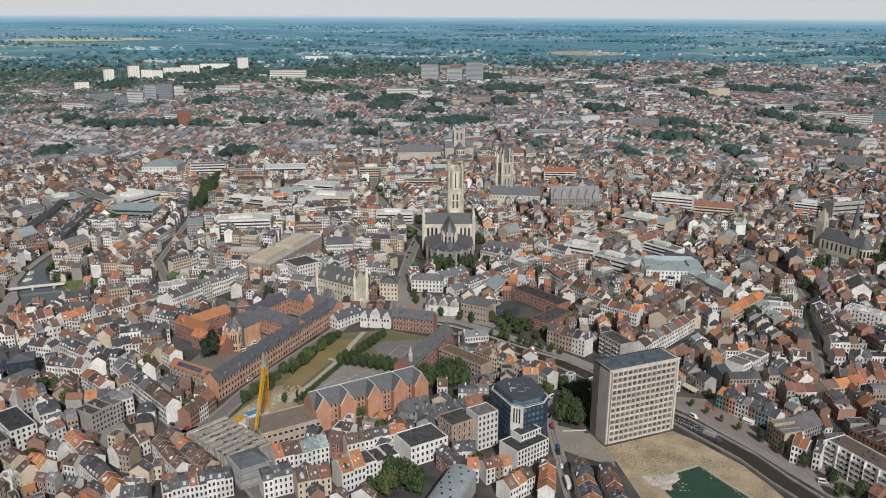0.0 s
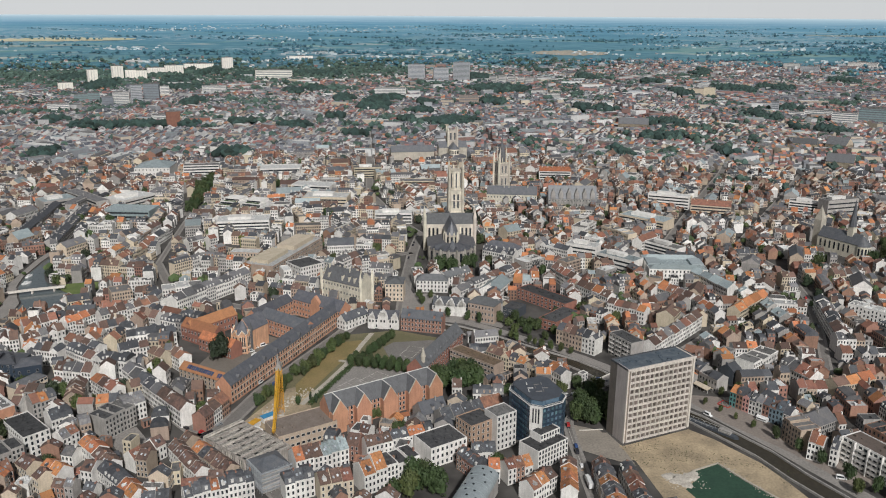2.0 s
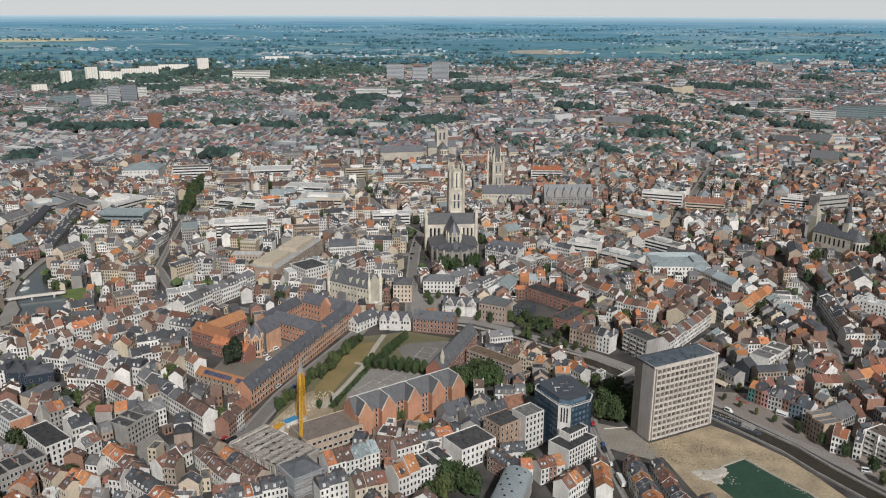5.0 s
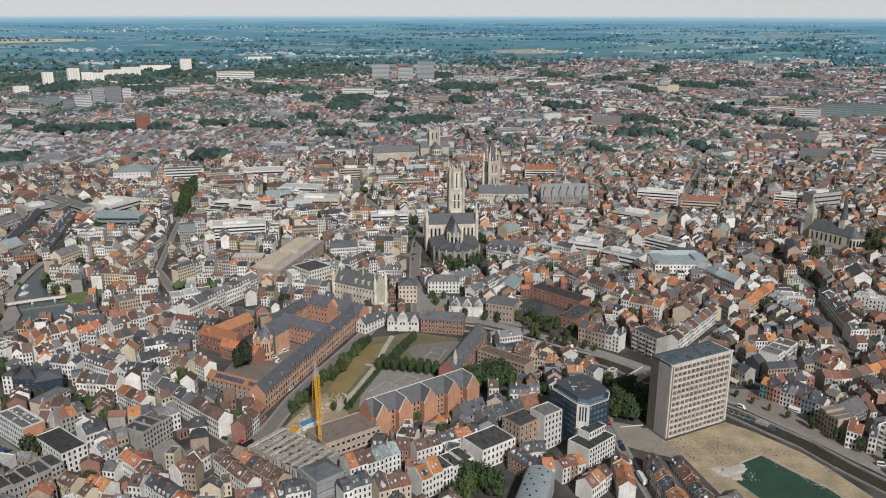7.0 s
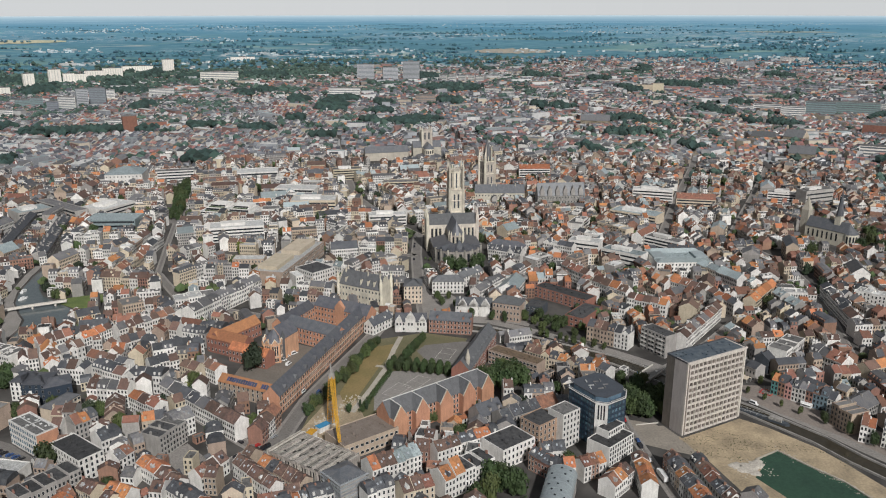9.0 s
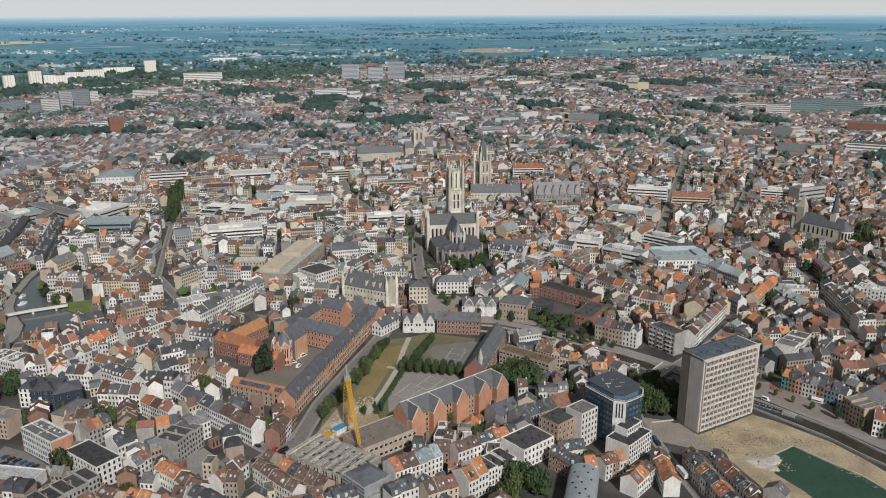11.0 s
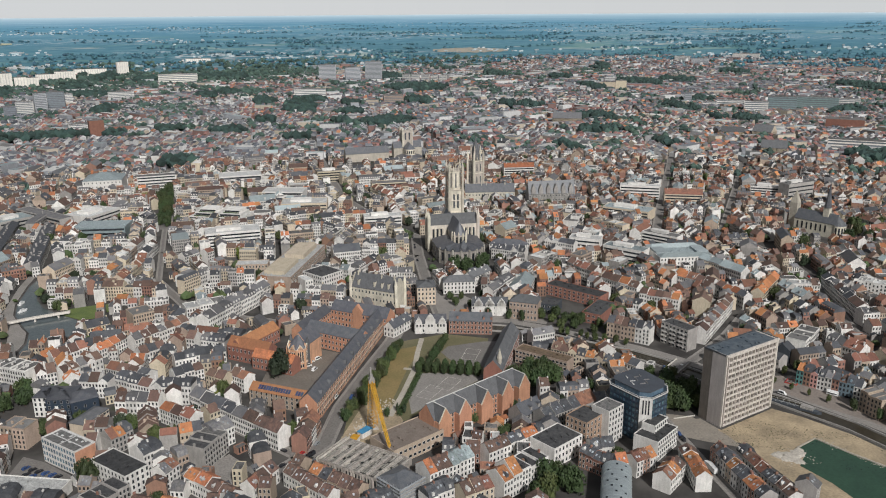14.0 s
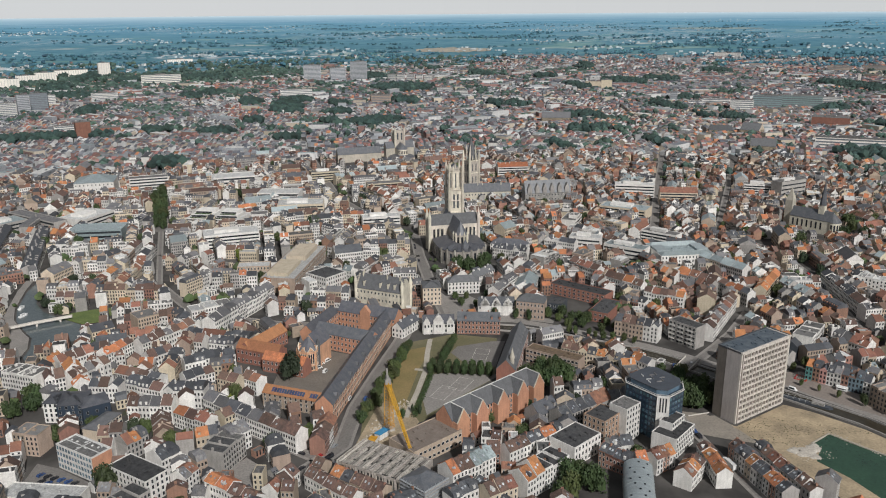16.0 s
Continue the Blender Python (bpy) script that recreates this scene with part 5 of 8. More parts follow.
hall_ = building("town_hall", 120, 128, -3, 58, 16, 16, mat("dark_stone", (0.30, 0.285, 0.27), 0.9, (0.20, 0.19, 0.18), soiled=0.3), SLATE, "dark stone town hall with steep slate roof and gables", "hall", rh=14, front=(16, 3), stacks=False)
for k in range(6):
    q, g = Shape(), Shape()
    q.gable_wall(6.0, 5.0, 22, 5.5, x0=-3, y0=-2.5, z0=15.9)
    g.moved(q, pose(5.5 + k * 9.4, 2.2, 0, 0, 0, 90))
    part("gable", g, WALL["y"], hall_, "stone roof gable")
building("theatre", -431, 327, 1.6, 49, 44, 17, WALL["w"], ROOF["z"], "pale theatre with grey metal roofs", "theatre", kind="hip", rh=8, front=(10, 3))
building("white_block", -362, 324.4, 7.4, 48.9, 18, 20, WALL["w"], ROOF["f"], "white office block with long window bands", "office block", kind="flat", front=(14, 5), win=WIN_WIDE)
building("white_block", -255.9, 325, 5.6, 56, 32, 15, WALL["w"], ROOF["w"], "white office block with a ribbed pale roof", "office block", kind="flat", front=(16, 3), win=WIN_WIDE)
building("white_block", -198.5, 223, -14.3, 52, 26, 14, WALL["w"], ROOF["w"], "long white office block with window bands", "office block", kind="flat", front=(16, 3), win=WIN_WIDE)
terraced = building("terraced_block", -277.8, 135.6, -21.9, 63, 34, 9, WALL["w"], ROOF["w"], "white shop building with stepped planted terraces", "shop", kind="flat", front=(16, 3), win=WIN_WIDE)
for x0, x1, y0, z0, z1 in ((4, 30, 6, 9.02, 12.4), (34, 59, 6, 9.02, 12.4), (7, 27, 12, 12.42, 15.4), (37, 56, 12, 12.42, 15.4)):
    q = Shape()
    q.box(x0, y0, z0, x1, 30, z1)
    part("upper_storey", q, WALL["w"], terraced, "set-back white storey")
    q = Shape()
    q.box(x0 + 0.6, y0 - 0.1, z0 + 0.6, x1 - 0.6, y0 + 0.05, z1 - 0.7)
    part("window_band", q, GLASS, terraced)
    q = Shape()
    q.box(x0 + 0.5, y0 - 3.4, z0, x1 - 0.5, y0 - 2.0, z0 + 0.9)
    part("hedge", q, LEAF[0], terraced, "clipped green roof hedge")
building("white_block", -57.7, 239, 1.8, 45, 18, 14, WALL["c"], ROOF["f"], "pale orange-tinted office block with window bands", "office block", kind="flat", front=(14, 4), win=WIN_WIDE)
museum = building("museum_block", -169.7, -120.9, 69.7, 100, 30, 13, WALL["t"], ROOF["w"], "large tan brick block with a pale flat roof", "hall", kind="flat", front=(30, 3))
for x0, x1, y0, y1, z1 in ((6, 44, 8, 26, 16.4), (52, 92, 6, 24, 17.2)):
    q = Shape()
    q.box(x0, y0, 13.02, x1, y1, z1)
    part("roof_storey", q, WALL["c"], museum, "set-back cream top storey")
building("museum_block", -218, -72, -6.8, 28.6, 14, 12, WALL["t"], ROOF["w"], "tan brick block with a pale roof", "hall", kind="flat", front=(10, 3))
building("corner_block", -159.4, -112.3, -51.6, 24.8, 24, 15, WALL["w"], ROOF["k"], "white corner block with a dark flat roof", "apartments", kind="flat", front=(9, 4), right=(9, 4))
building("villa", 24.8, -48, -32.5, 36, 13, 10, WALL["w"], SLATE, "long white house with a slate hip roof", "house", kind="hip", rh=5, front=(12, 3))
building("civic_block", -396.7, -19.8, 97.8, 145, 13, 10, WALL["y"], ROOF["d"], "long grey block with a ribbed dark roof", "office block", rh=3, front=(40, 3))
building("civic_block", -442.7, 15, 97, 130, 13, 10, WALL["y"], ROOF["d"], "long grey block with a ribbed dark roof", "office block", rh=3, front=(36, 3))
building("civic_block", -477, 200, -46, 90, 16, 13, WALL["y"], ROOF["g"], "long grey block with a flat roof", "office block", kind="flat", front=(24, 3))
# balcony flats on the quay
b_ = building("apartment_building", 180, -433, -67, 48, 13, 15, WALL["w"], mat("brown_deck", (0.13, 0.10, 0.085), 0.8), "white apartment block with stacked balconies and a brown roof deck", "apartments", kind="flat", front=(16, 5), win=WIN_WIDE)
for k in range(6):
    for f in range(1, 5):
        q = Shape()
        q.box(k * 8 + 1, -1.6, f * 3.0 - 0.15, k * 8 + 6, 0, f * 3.0 + 0.05)
        q.box(k * 8 + 1, -1.6, f * 3.0 + 0.05, k * 8 + 6, -1.5, f * 3.0 + 1.0)
        part("balcony", q, WALL["w"], b_)
for k in range(7):
    q = Shape()
    q.box(k * 8 - 0.2, -1.7, 0, k * 8 + 0.2, 0, 15.5)
    part("party_fin", q, WALL["w"], b_)

# houses along the north edge of the park
building("brick_house", -56.5, -240, -17, 32, 11, 10.5, WALL["k"], SLATE, "long red-brick house with white windows and slate roof", "house", rh=5, front=(12, 3))
building("slate_hall", -43.7, -386.4, 27.5, 17.1, 12, 7, WALL["y"], SLATE, "low hall with a steep dark slate roof", "hall", rh=5.5, front=(5, 2))
building("slate_hall", -98, -240, 47, 24, 9, 7.5, WALL["w"], SLATE, "low white hall with a long slate roof", "hall", rh=4.5, front=(7, 2), left=(3, 2))

# large shops and offices of the middle distance
LARGE = [
    (190, 68, -44, 55, 26, 11, "c", "z"),
    (248, 151, -25, 49, 14, 16, "w", "w"),
    (283, 98, -21, 45, 16, 15, "c", "r"),
    (105, -54, -32, 31, 16, 13, "w", "w"),
    (128, -86, -48, 41, 16, 13, "w", "z"),
    (184, -52, -53, 38, 14, 14, "w", "f"),
    (193, -89, -28, 34, 10, 9, "k", "d"),
    (-86, 74.5, 0, 42, 16, 12, "w", "w"),
    (-252, 30, 6, 55, 26, 15, "w", "w"),
    (-176, 155, -6, 54, 30, 13, "c", "w"),
    (-384, 139, 59, 48, 36, 13, "w", "w"),
    (-475, 135, 41, 38, 30, 13, "y", "z"),
    (-124, 331, 6, 40, 18, 15, "c", "f"),
    (138, 304, -6, 44, 14, 15, "w", "o"),
    (410, 117, -30, 38, 14, 14, "w", "f"),
    (438, 79, 15, 44, 16, 22, "y", "f"),
]
for x, y, deg, w, d, h, wk, rk in LARGE:
    b_ = building("commercial_building", x, y, deg, w, d, h, WALL[wk], ROOF[rk], "%s commercial building with a %s roof" % ({"w": "white", "c": "cream", "k": "red-brick", "y": "grey"}[wk], {"z": "grey-green metal", "w": "flat white", "r": "red tiled", "f": "flat grey", "d": "dark slate", "o": "orange tiled"}[rk]), "shop",
                  kind="flat" if rk in "zwf" else "gable", rh=5)
    for f in range(3 if h < 14 else 4):
        q = Shape()
        z = 1.2 + f * (h - 1) / (3 if h < 14 else 4)
        q.box(0.8, -0.12, z, w - 0.8, 0.05, z + 1.6)
        part("window_band", q, GLASS, b_)
    if rk in "zwf":
        q = Shape()
        q.box(w * 0.2, d * 0.3, h + 0.02, w * 0.65, d * 0.75, h + 3.0)
        part("roof_storey", q, WALL["w"], b_, "set-back white top storey")

# ---- open ground: school park, square, building plot, quayside ----
PAINT_WHITE = mat("white_gloss", (0.75, 0.75, 0.74), 0.3, bump=0)


def sheet(name, pts, z, m, label, category, thick=0.3):
    s = Shape()
    area = sum(x0 * y1 - x1 * y0 for (x0, y0), (x1, y1) in zip(pts, pts[1:] + pts[:1]))
    s.prism(pts if area > 0 else pts[::-1], z - thick, z)
    claim_outline(pts)
    return setting(name, s, m, label, category)


sheet("park_ground", [(-98, -248), (-60, -240), (-30, -255), (-50, -318), (-84, -345), (-108, -364), (-146, -372), (-138, -335), (-120, -292)], 0.05, LAWN, "worn green park ground", "park")
sheet("lawn", [(-102, -262), (-85, -258), (-83, -266), (-97, -295), (-116, -346), (-121, -350), (-124, -330), (-116, -305)], 0.10, GRASS, "dry yellow-brown lawn", "lawn")
sheet("school_yard", [(-90, -303), (-79, -304), (-53, -313), (-44, -314), (-84, -342), (-104, -357), (-102, -331)], 0.12, PAVING, "grey paved school yard", "yard")
sheet("school_yard", [(-62, -263), (-35, -260), (-26, -262), (-45, -302), (-63, -294), (-69, -272)], 0.12, ASPHALT, "grey asphalt school yard with court lines", "yard")
setting("garden_path", ribbon([(-78, -245), (-85, -268), (-92, -296), (-104, -327), (-117, -357)], 3.6, 0.16), GRAVEL, "pale straight gravel path", "path")
setting("garden_path", ribbon([(-92, -296), (-99, -293)], 3.0, 0.155), GRAVEL, "short pale gravel path", "path")
sheet("square", [(-52, -128), (-57, -210), (-30, -212), (-4, -222), (20, -238), (25, -230), (-2, -216), (-28, -160), (-46, -158)], 0.07, PAVING, "grey paved square before the mansion", "square")
sheet("building_plot", [(43, -397), (60, -399), (67, -413), (110, -396), (121, -408), (137, -434), (143, -452), (153, -490), (160, -540), (80, -540), (78, -491), (70, -428), (56, -420)], 0.08, SAND, "bare sandy building plot", "plot")
sheet("pit_water", [(113, -433), (121, -449), (131, -466), (138, -492), (140, -520), (100, -520), (94, -474), (88, -456), (97, -447), (97, -440)], 0.16, POOL, "green water in an excavated pit", "pond")
RUBBLE = mat("pale_rubble", (0.52, 0.48, 0.42), 0.95, (0.36, 0.325, 0.28), var=0, scale=0.3, fine=1.5, bump=0.6, hue=0, soiled=0.2)
hr_ = random.Random(6)
s = Shape()
for hx, hy, hw in ((88, -447, 6.5), (94, -445, 5), (84, -444, 4.5), (97, -442, 3.2), (90, -452, 4)):
    rim_ = [(hx + hw * hr_.uniform(0.75, 1.2) * math.cos(2 * math.pi * k / 16), hy + hw * 0.8 * hr_.uniform(0.75, 1.2) * math.sin(2 * math.pi * k / 16)) for k in range(16)]
    s.prism(rim_, 0.05, 0.5, top=[(hx + (x - hx) * 0.6, hy + (y - hy) * 0.6) for x, y in rim_])
setting("sand_heap", s, RUBBLE, "pale rubble bank at the pit", "rubble")
sheet("asphalt_lot", [(42, -398), (62, -398), (66, -412), (56, -421), (44, -412)], 0.13, DUST, "dusty grey-brown lot", "yard")
sheet("quayside_square", [(118, -352), (150, -358), (172, -398), (196, -452), (176, -460), (158, -424), (135, -390)], 0.09, mat("brown_paving", (0.25, 0.212, 0.185), 0.9, (0.185, 0.16, 0.143), var=0, scale=0.09, fine=0.8, hue=0), "brownish paved quayside with parking", "square")
sheet("river_bank", [(-355, -133), (-347, -125), (-332, -121), (-318, -120), (-314, -133), (-321, -149), (-334, -152), (-345, -142)], 0.6, mat("river_grass", (0.13, 0.17, 0.05), 0.95, (0.075, 0.11, 0.035), var=0, scale=0.12, fine=0.8, bump=0.3, hue=0), "grassy river bank with shrubs", "bank", 1.0)
sheet("quayside_square", [(-397.5, -30), (-397.5, -60), (-394.5, -104), (-388.5, -131), (-375.5, -159), (-367.5, -173), (-363.5, -194), (-365, -212), (-371, -214), (-378, -183), (-385, -158), (-398, -126), (-404, -60), (-404, -30)], 0.9, PAVING, "pale curved quay beside the river", "square", 1.2)
for cx, cy, deg in ((-49, -280, 64), (-88, -331, 50), (-74, -322, 50)):
    m_ = pose(cx, cy, 0, 0, 0, deg)
    for a_, b_ in (((-9, -5), (9, -5)), ((9, -5), (9, 5)), ((9, 5), (-9, 5)), ((-9, 5), (-9, -5)), ((0, -5), (0, 5))):
        e_ = [tuple((m_ @ Vector((*q, 0))).xy) for q in (a_, b_)]
        setting("court_line", ribbon(e_, 0.18, 0.15, 0.03), CONCRETE, "worn pale court line", "marking")
sheet("garden", [(-116, -329), (-130, -336), (-152, -386), (-126, -388), (-110, -364)], 0.07, SAND, "dug-over garden ground with rubble", "garden")
sheet("yard", [(44, -388), (58, -395), (67, -418), (69, -433), (54, -424), (43, -416)], 0.11, DUST, "dusty grey-brown yard", "yard")
sheet("yard", [(-220.7, -392.6), (-209.0, -380.5), (-197.0, -397.5), (-206.0, -414.5)], 0.12, PAVING, "grey paved court between houses", "yard")
sheet("courtyard", [(-196, -309), (-166, -331), (-134, -262), (-160, -243), (-186, -262)], 0.08, mat("brown_yard", (0.19, 0.165, 0.14), 0.95, (0.13, 0.115, 0.10), var=0, scale=0.08, fine=0.8, bump=0.2, hue=0), "brownish courtyard inside the brick quadrangle", "yard")
sheet("car_park", [(-322, -381), (-293, -392), (-286, -388), (-306.5, -368), (-319, -360)], 0.10, ASPHALT, "asphalt car park between buildings", "car park")
# tufts and stones on the sand
tf, st = Shape(), Shape()
pr = random.Random(9)
for _ in range(900):
    f, w_ = pr.random(), pr.uniform(-1, 1)
    x, y = 70 + 75 * f + w_ * 10, -412 - 45 * f + w_ * 12 if pr.random() < 0.6 else -408 - 30 * f - 22 * abs(w_)
    if 92 < x < 140 and y < -434 - (x - 113) * 0.2:
        continue
    z = pr.uniform(0.12, 0.42)
    for _k in range(3):
        a_ = pr.uniform(0, 6.28)
        dx, dy = math.cos(a_) * z, math.sin(a_) * z
        tf.add([(x - dx, y - dy, 0.06), (x + dx, y + dy, 0.06), (x + dx * 0.3, y + dy * 0.3, 0.1 + z)], [(0, 1, 2)])
for _ in range(260):
    if pr.random() < 0.25:
        x, y = pr.uniform(80, 101), pr.uniform(-456, -438)
    else:
        f = pr.random()
        x, y = 113 + 27 * f + pr.gauss(1.5, 1.2), -432 - 62 * f + pr.gauss(0, 1.5)
    z = pr.uniform(0.2, 0.7)
    st.cone(ring(5, z * 0.7, x, y, pr.random()), 0.1, (x + pr.uniform(-0.2, 0.2), y, 0.15 + z * 0.6))
for _ in range(260):
    f = pr.random()
    x, y = -112 - 30 * f + pr.gauss(0, 3), -335 - 45 * f + pr.gauss(0, 2)
    z = pr.uniform(0.2, 0.8)
    st.cone(ring(5, z, x, y, pr.random()), 0.06, (x, y, 0.2 + z))
setting("weed_tufts", tf, LEAF[1], "dark weed tufts on bare sand", "weeds", kind="stuff")
setting("rubble_stones", st, GRAVEL, "pale stones and rubble on bare ground", "stones", kind="stuff")
# moored pontoon and boats
pn = thing("pontoon", pose(110, -380, 0.1, 0, 0, -50), "long low steel pontoon moored in the canal", "pontoon")
s = Shape()
s.prism([(0, -1.8), (36, -1.8), (38, 0), (36, 1.8), (0, 1.8)], 0, 1.3)
part("hull", s, WALL["d"], pn)
for k in range(10):
    s = Shape()
    s.box(1 + k * 3.6, -1.75, 1.3, 1.12 + k * 3.6, -1.63, 2.4)
    s.box(1 + k * 3.6, 1.63, 1.3, 1.12 + k * 3.6, 1.75, 2.4)
    part("rail_post", s, FRAME, pn)
for o_ in (-1.72, 1.66):
    s = Shape()
    s.box(1, o_, 2.35, 33.5, o_ + 0.08, 2.45)
    part("hand_rail", s, FRAME, pn)
s = Shape()
s.box(26, -1.5, 1.3, 33, 1.5, 3.0)
part("cabin", s, WALL["y"], pn)
for x, y, dg in ((-390, -103, 80), (-384, -122, 62)):
    bo = thing("boat", pose(x, y, 0.12, 0, 0, dg), "white moored motor boat on the river", "boat", "moored boats")
    s = Shape()
    s.prism([(-4, -1.3), (3, -1.3), (5.2, 0), (3, 1.3), (-4, 1.3)], 0, 1.1)
    part("hull", s, PAINT_WHITE, bo)
    s = Shape()
    s.box(-2, -0.9, 1.1, 1.6, 0.9, 2.3)
    part("cabin", s, PAINT_WHITE, bo)
claim_outline([(65.3, -412.0), (75.0, -425.9), (79.4, -472.6), (83.5, -485.2), (97.0, -487.7), (87.2, -422.6)])
claim_outline([(50.6, -395.8), (66.9, -415.5), (55.3, -423.4), (41.3, -429.2), (40.4, -413.6)])
claim_outline([(-6, -421), (6, -413), (14, -417), (10, -424), (-2, -432)])
claim_outline([(-86.5, -375.7), (-58.4, -358.5), (-38.7, -346.0), (-34.4, -356.2), (-45.8, -370.6), (-73.0, -387), (-86.0, -386)])
claim_outline([(-350, -284), (-337, -286), (-330, -298), (-320, -318), (-319, -336), (-335, -330)])
claim_outline([(16, -236), (24, -216), (41, -176), (70, -212), (50, -238), (60, -252), (72, -240), (70, -262), (56, -270), (40, -266)])
claim_outline([(-106, -358), (-84, -340), (-42, -312), (-34, -340), (-90, -374)])
claim_outline([(-128, -346), (-95, -350), (-90, -372), (-130, -376)])
claim_outline([(-89, -251), (-51, -259), (-45, -208), (-86, -205)])
claim_outline([(79, -293), (90, -288), (100, -308), (112, -303), (104, -330), (84, -318)])
claim_outline([(7, -421), (47, -393), (82, -422), (60, -500), (30, -500), (-8, -470)])
claim_outline([(-66, -450), (-46, -432), (-25, -432), (-20, -446), (-28, -480), (-50, -478)])
claim_outline([(-122, -396), (-99, -378), (-84, -400), (-109, -419)])
claim_outline([(112, -372), (140, -352), (172, -385), (200, -455), (180, -470), (150, -430)])
claim_outline([(-40, -345), (-30, -318), (-4, -318), (-2, -342), (-25, -350)])
claim_outline([(42, -394), (52, -400), (80, -385), (86, -345), (66, -338), (46, -365)])
# pit edge timbers, river bridge
edge = [(97, -440), (113, -433), (121, -449), (131, -466), (138, -492)]
setting("pit_edge", ribbon(edge, 0.9, 0.7, 0.6), GRAVEL, "pale concrete edge of the pit", "kerb")
b_ = thing("footbridge", pose(-392, -157, 0), "flat grey bridge over the river", "bridge")
part("deck", ribbon([(-6, -3), (22, 9.5), (48, 18)], 3.4, 2.9, 0.5), CONCRETE, b_)
for o in (-1.55, 1.55):
    part("parapet", ribbon([(-6, -3 + o), (22, 9.5 + o), (48, 18 + o)], 0.2, 3.9, 1.0), CONCRETE, b_)
for u_, v_ in ((4, 1.5), (24, 10.2), (40, 15.4)):
    q = Shape()
    q.box(u_ - 0.6, v_ - 1.2, -0.2, u_ + 0.6, v_ + 1.2, 2.45)
    part("pier", q, CONCRETE, b_)
b_ = thing("canal_bridge", pose(81, -331.5, 0, 0, 0, 40), "low stone bridge over the canal", "bridge")
s = Shape()
s.box(-11, -5, 0.9, 11, 5, 1.5)
part("deck", s, PAVING, b_)
for o in (-5, 4.6):
    s = Shape()
    s.box(-11, o, 1.5, 11, o + 0.4, 2.4)
    part("parapet", s, CONCRETE, b_)


# ---- parked vehicles ----
def wheel_mesh():
    s = Shape()
    n = 10
    s.add([(0.33 * math.cos(2 * math.pi * k / n), y, 0.33 + 0.33 * math.sin(2 * math.pi * k / n)) for y in (-0.1, 0.1) for k in range(n)],
          [tuple(range(n)), tuple(range(2 * n - 1, n - 1, -1))] + [(k, n + k, n + (k + 1) % n, (k + 1) % n) for k in range(n)])
    return s.mesh("wheel", ROOF["k"])


WHEEL = wheel_mesh()
PAINT = [mat("car_paint_" + n, c, 0.25, c, var=0.1, bump=0, hue=0) for n, c in (("white", (0.75, 0.75, 0.74)), ("grey", (0.25, 0.26, 0.27)), ("black", (0.025, 0.025, 0.03)), ("red", (0.35, 0.03, 0.03)), ("blue", (0.04, 0.08, 0.2)))]
COLOURS = ("white", "grey", "black", "red", "blue")
car_models = {}


def car(x, y, deg, k, van=False):
    key = (k, van)
    if key not in car_models:
        L, W, H = (5.2, 1.95, 2.2) if van else (4.3, 1.8, 1.45)
        b, g = Shape(), Shape()
        prof = [(-L / 2, 0.3), (-L / 2, 0.85), (-L / 2 + 0.1, 0.95), (L / 2 - 1.0, 0.95), (L / 2, 0.75), (L / 2, 0.3)]
        roof = [(-L / 2 + 0.1, 0.95), (-L / 2 + (0.15 if van else 0.6), H), (L / 2 - (1.5 if van else 2.0), H), (L / 2 - 1.0, 0.95)]
        for pr, wy in ((prof, W / 2), (roof, W / 2 - 0.12)):
            n = len(pr)
            b.add([(u, -wy, z) for u, z in pr] + [(u, wy, z) for u, z in pr], [tuple(range(n)), tuple(range(2 * n - 1, n - 1, -1))] + [(i, n + i, n + (i + 1) % n, (i + 1) % n) for i in range(n)])
        gl = [(roof[0][0] + 0.25, 1.0), (roof[1][0] + 0.2, H - 0.12), (roof[2][0] - 0.05, H - 0.12), (roof[3][0] - 0.25, 1.0)]
        n = 4
        wy = W / 2 - 0.09
        g.add([(u, -wy, z) for u, z in gl] + [(u, wy, z) for u, z in gl], [(0, 1, 2, 3), (7, 6, 5, 4)])
        car_models[key] = (b.mesh("body", PAINT[k]), g.mesh("side_glass", GLASS), L, W)
    b, g, L, W = car_models[key]
    root = thing("van" if van else "car", pose(x, y, 0.15, 0, 0, deg), "parked %s %s on the street" % (COLOURS[k], "van" if van else "car"), "van" if van else "car", "parked vehicles")
    part("body", b, None, root)
    part("side_glass", g, None, root)
    for sx in (-1, 1):
        for sy in (-1, 1):
            part("wheel", WHEEL, None, root, m=pose(sx * L * 0.31, sy * (W / 2 - 0.05), 0))


vr = random.Random(5)
for name, n in (("brick_side", 9), ("office", 5), ("terrace", 7), ("site", 4), ("cathedral", 6), ("east", 8)):
    pts, w = STREETS[name]
    for _ in range(n):
        i = vr.randrange(min(len(pts) - 1, 4))
        p, q = Vector(pts[i]), Vector(pts[i + 1])
        d = (q - p).normalized()
        u = p.lerp(q, vr.uniform(0.1, 0.9)) + Vector((-d.y, d.x)) * (w / 2 - 2.8) * vr.choice((-1, 1))
        car(u.x, u.y, math.degrees(math.atan2(d.y, d.x)) + vr.choice((0, 180)), vr.choice((0, 0, 1, 1, 2, 2, 3, 4)), vr.random() < 0.2)
for x, y, deg, k, van in ((127.4, -380.5, -58, 0, True), (171.8, -450, -20, 0, True), (164, -394, -60, 2, False), (168.5, -402, -60, 1, False), (47.1, -353, 40, 0, True), (52.5, -350, 38, 1, False), (78, -334, 36, 2, False), (86, -329.5, 36, 0, False), (73, -329, 60, 4, False)):
    car(x, y, deg, k, van)
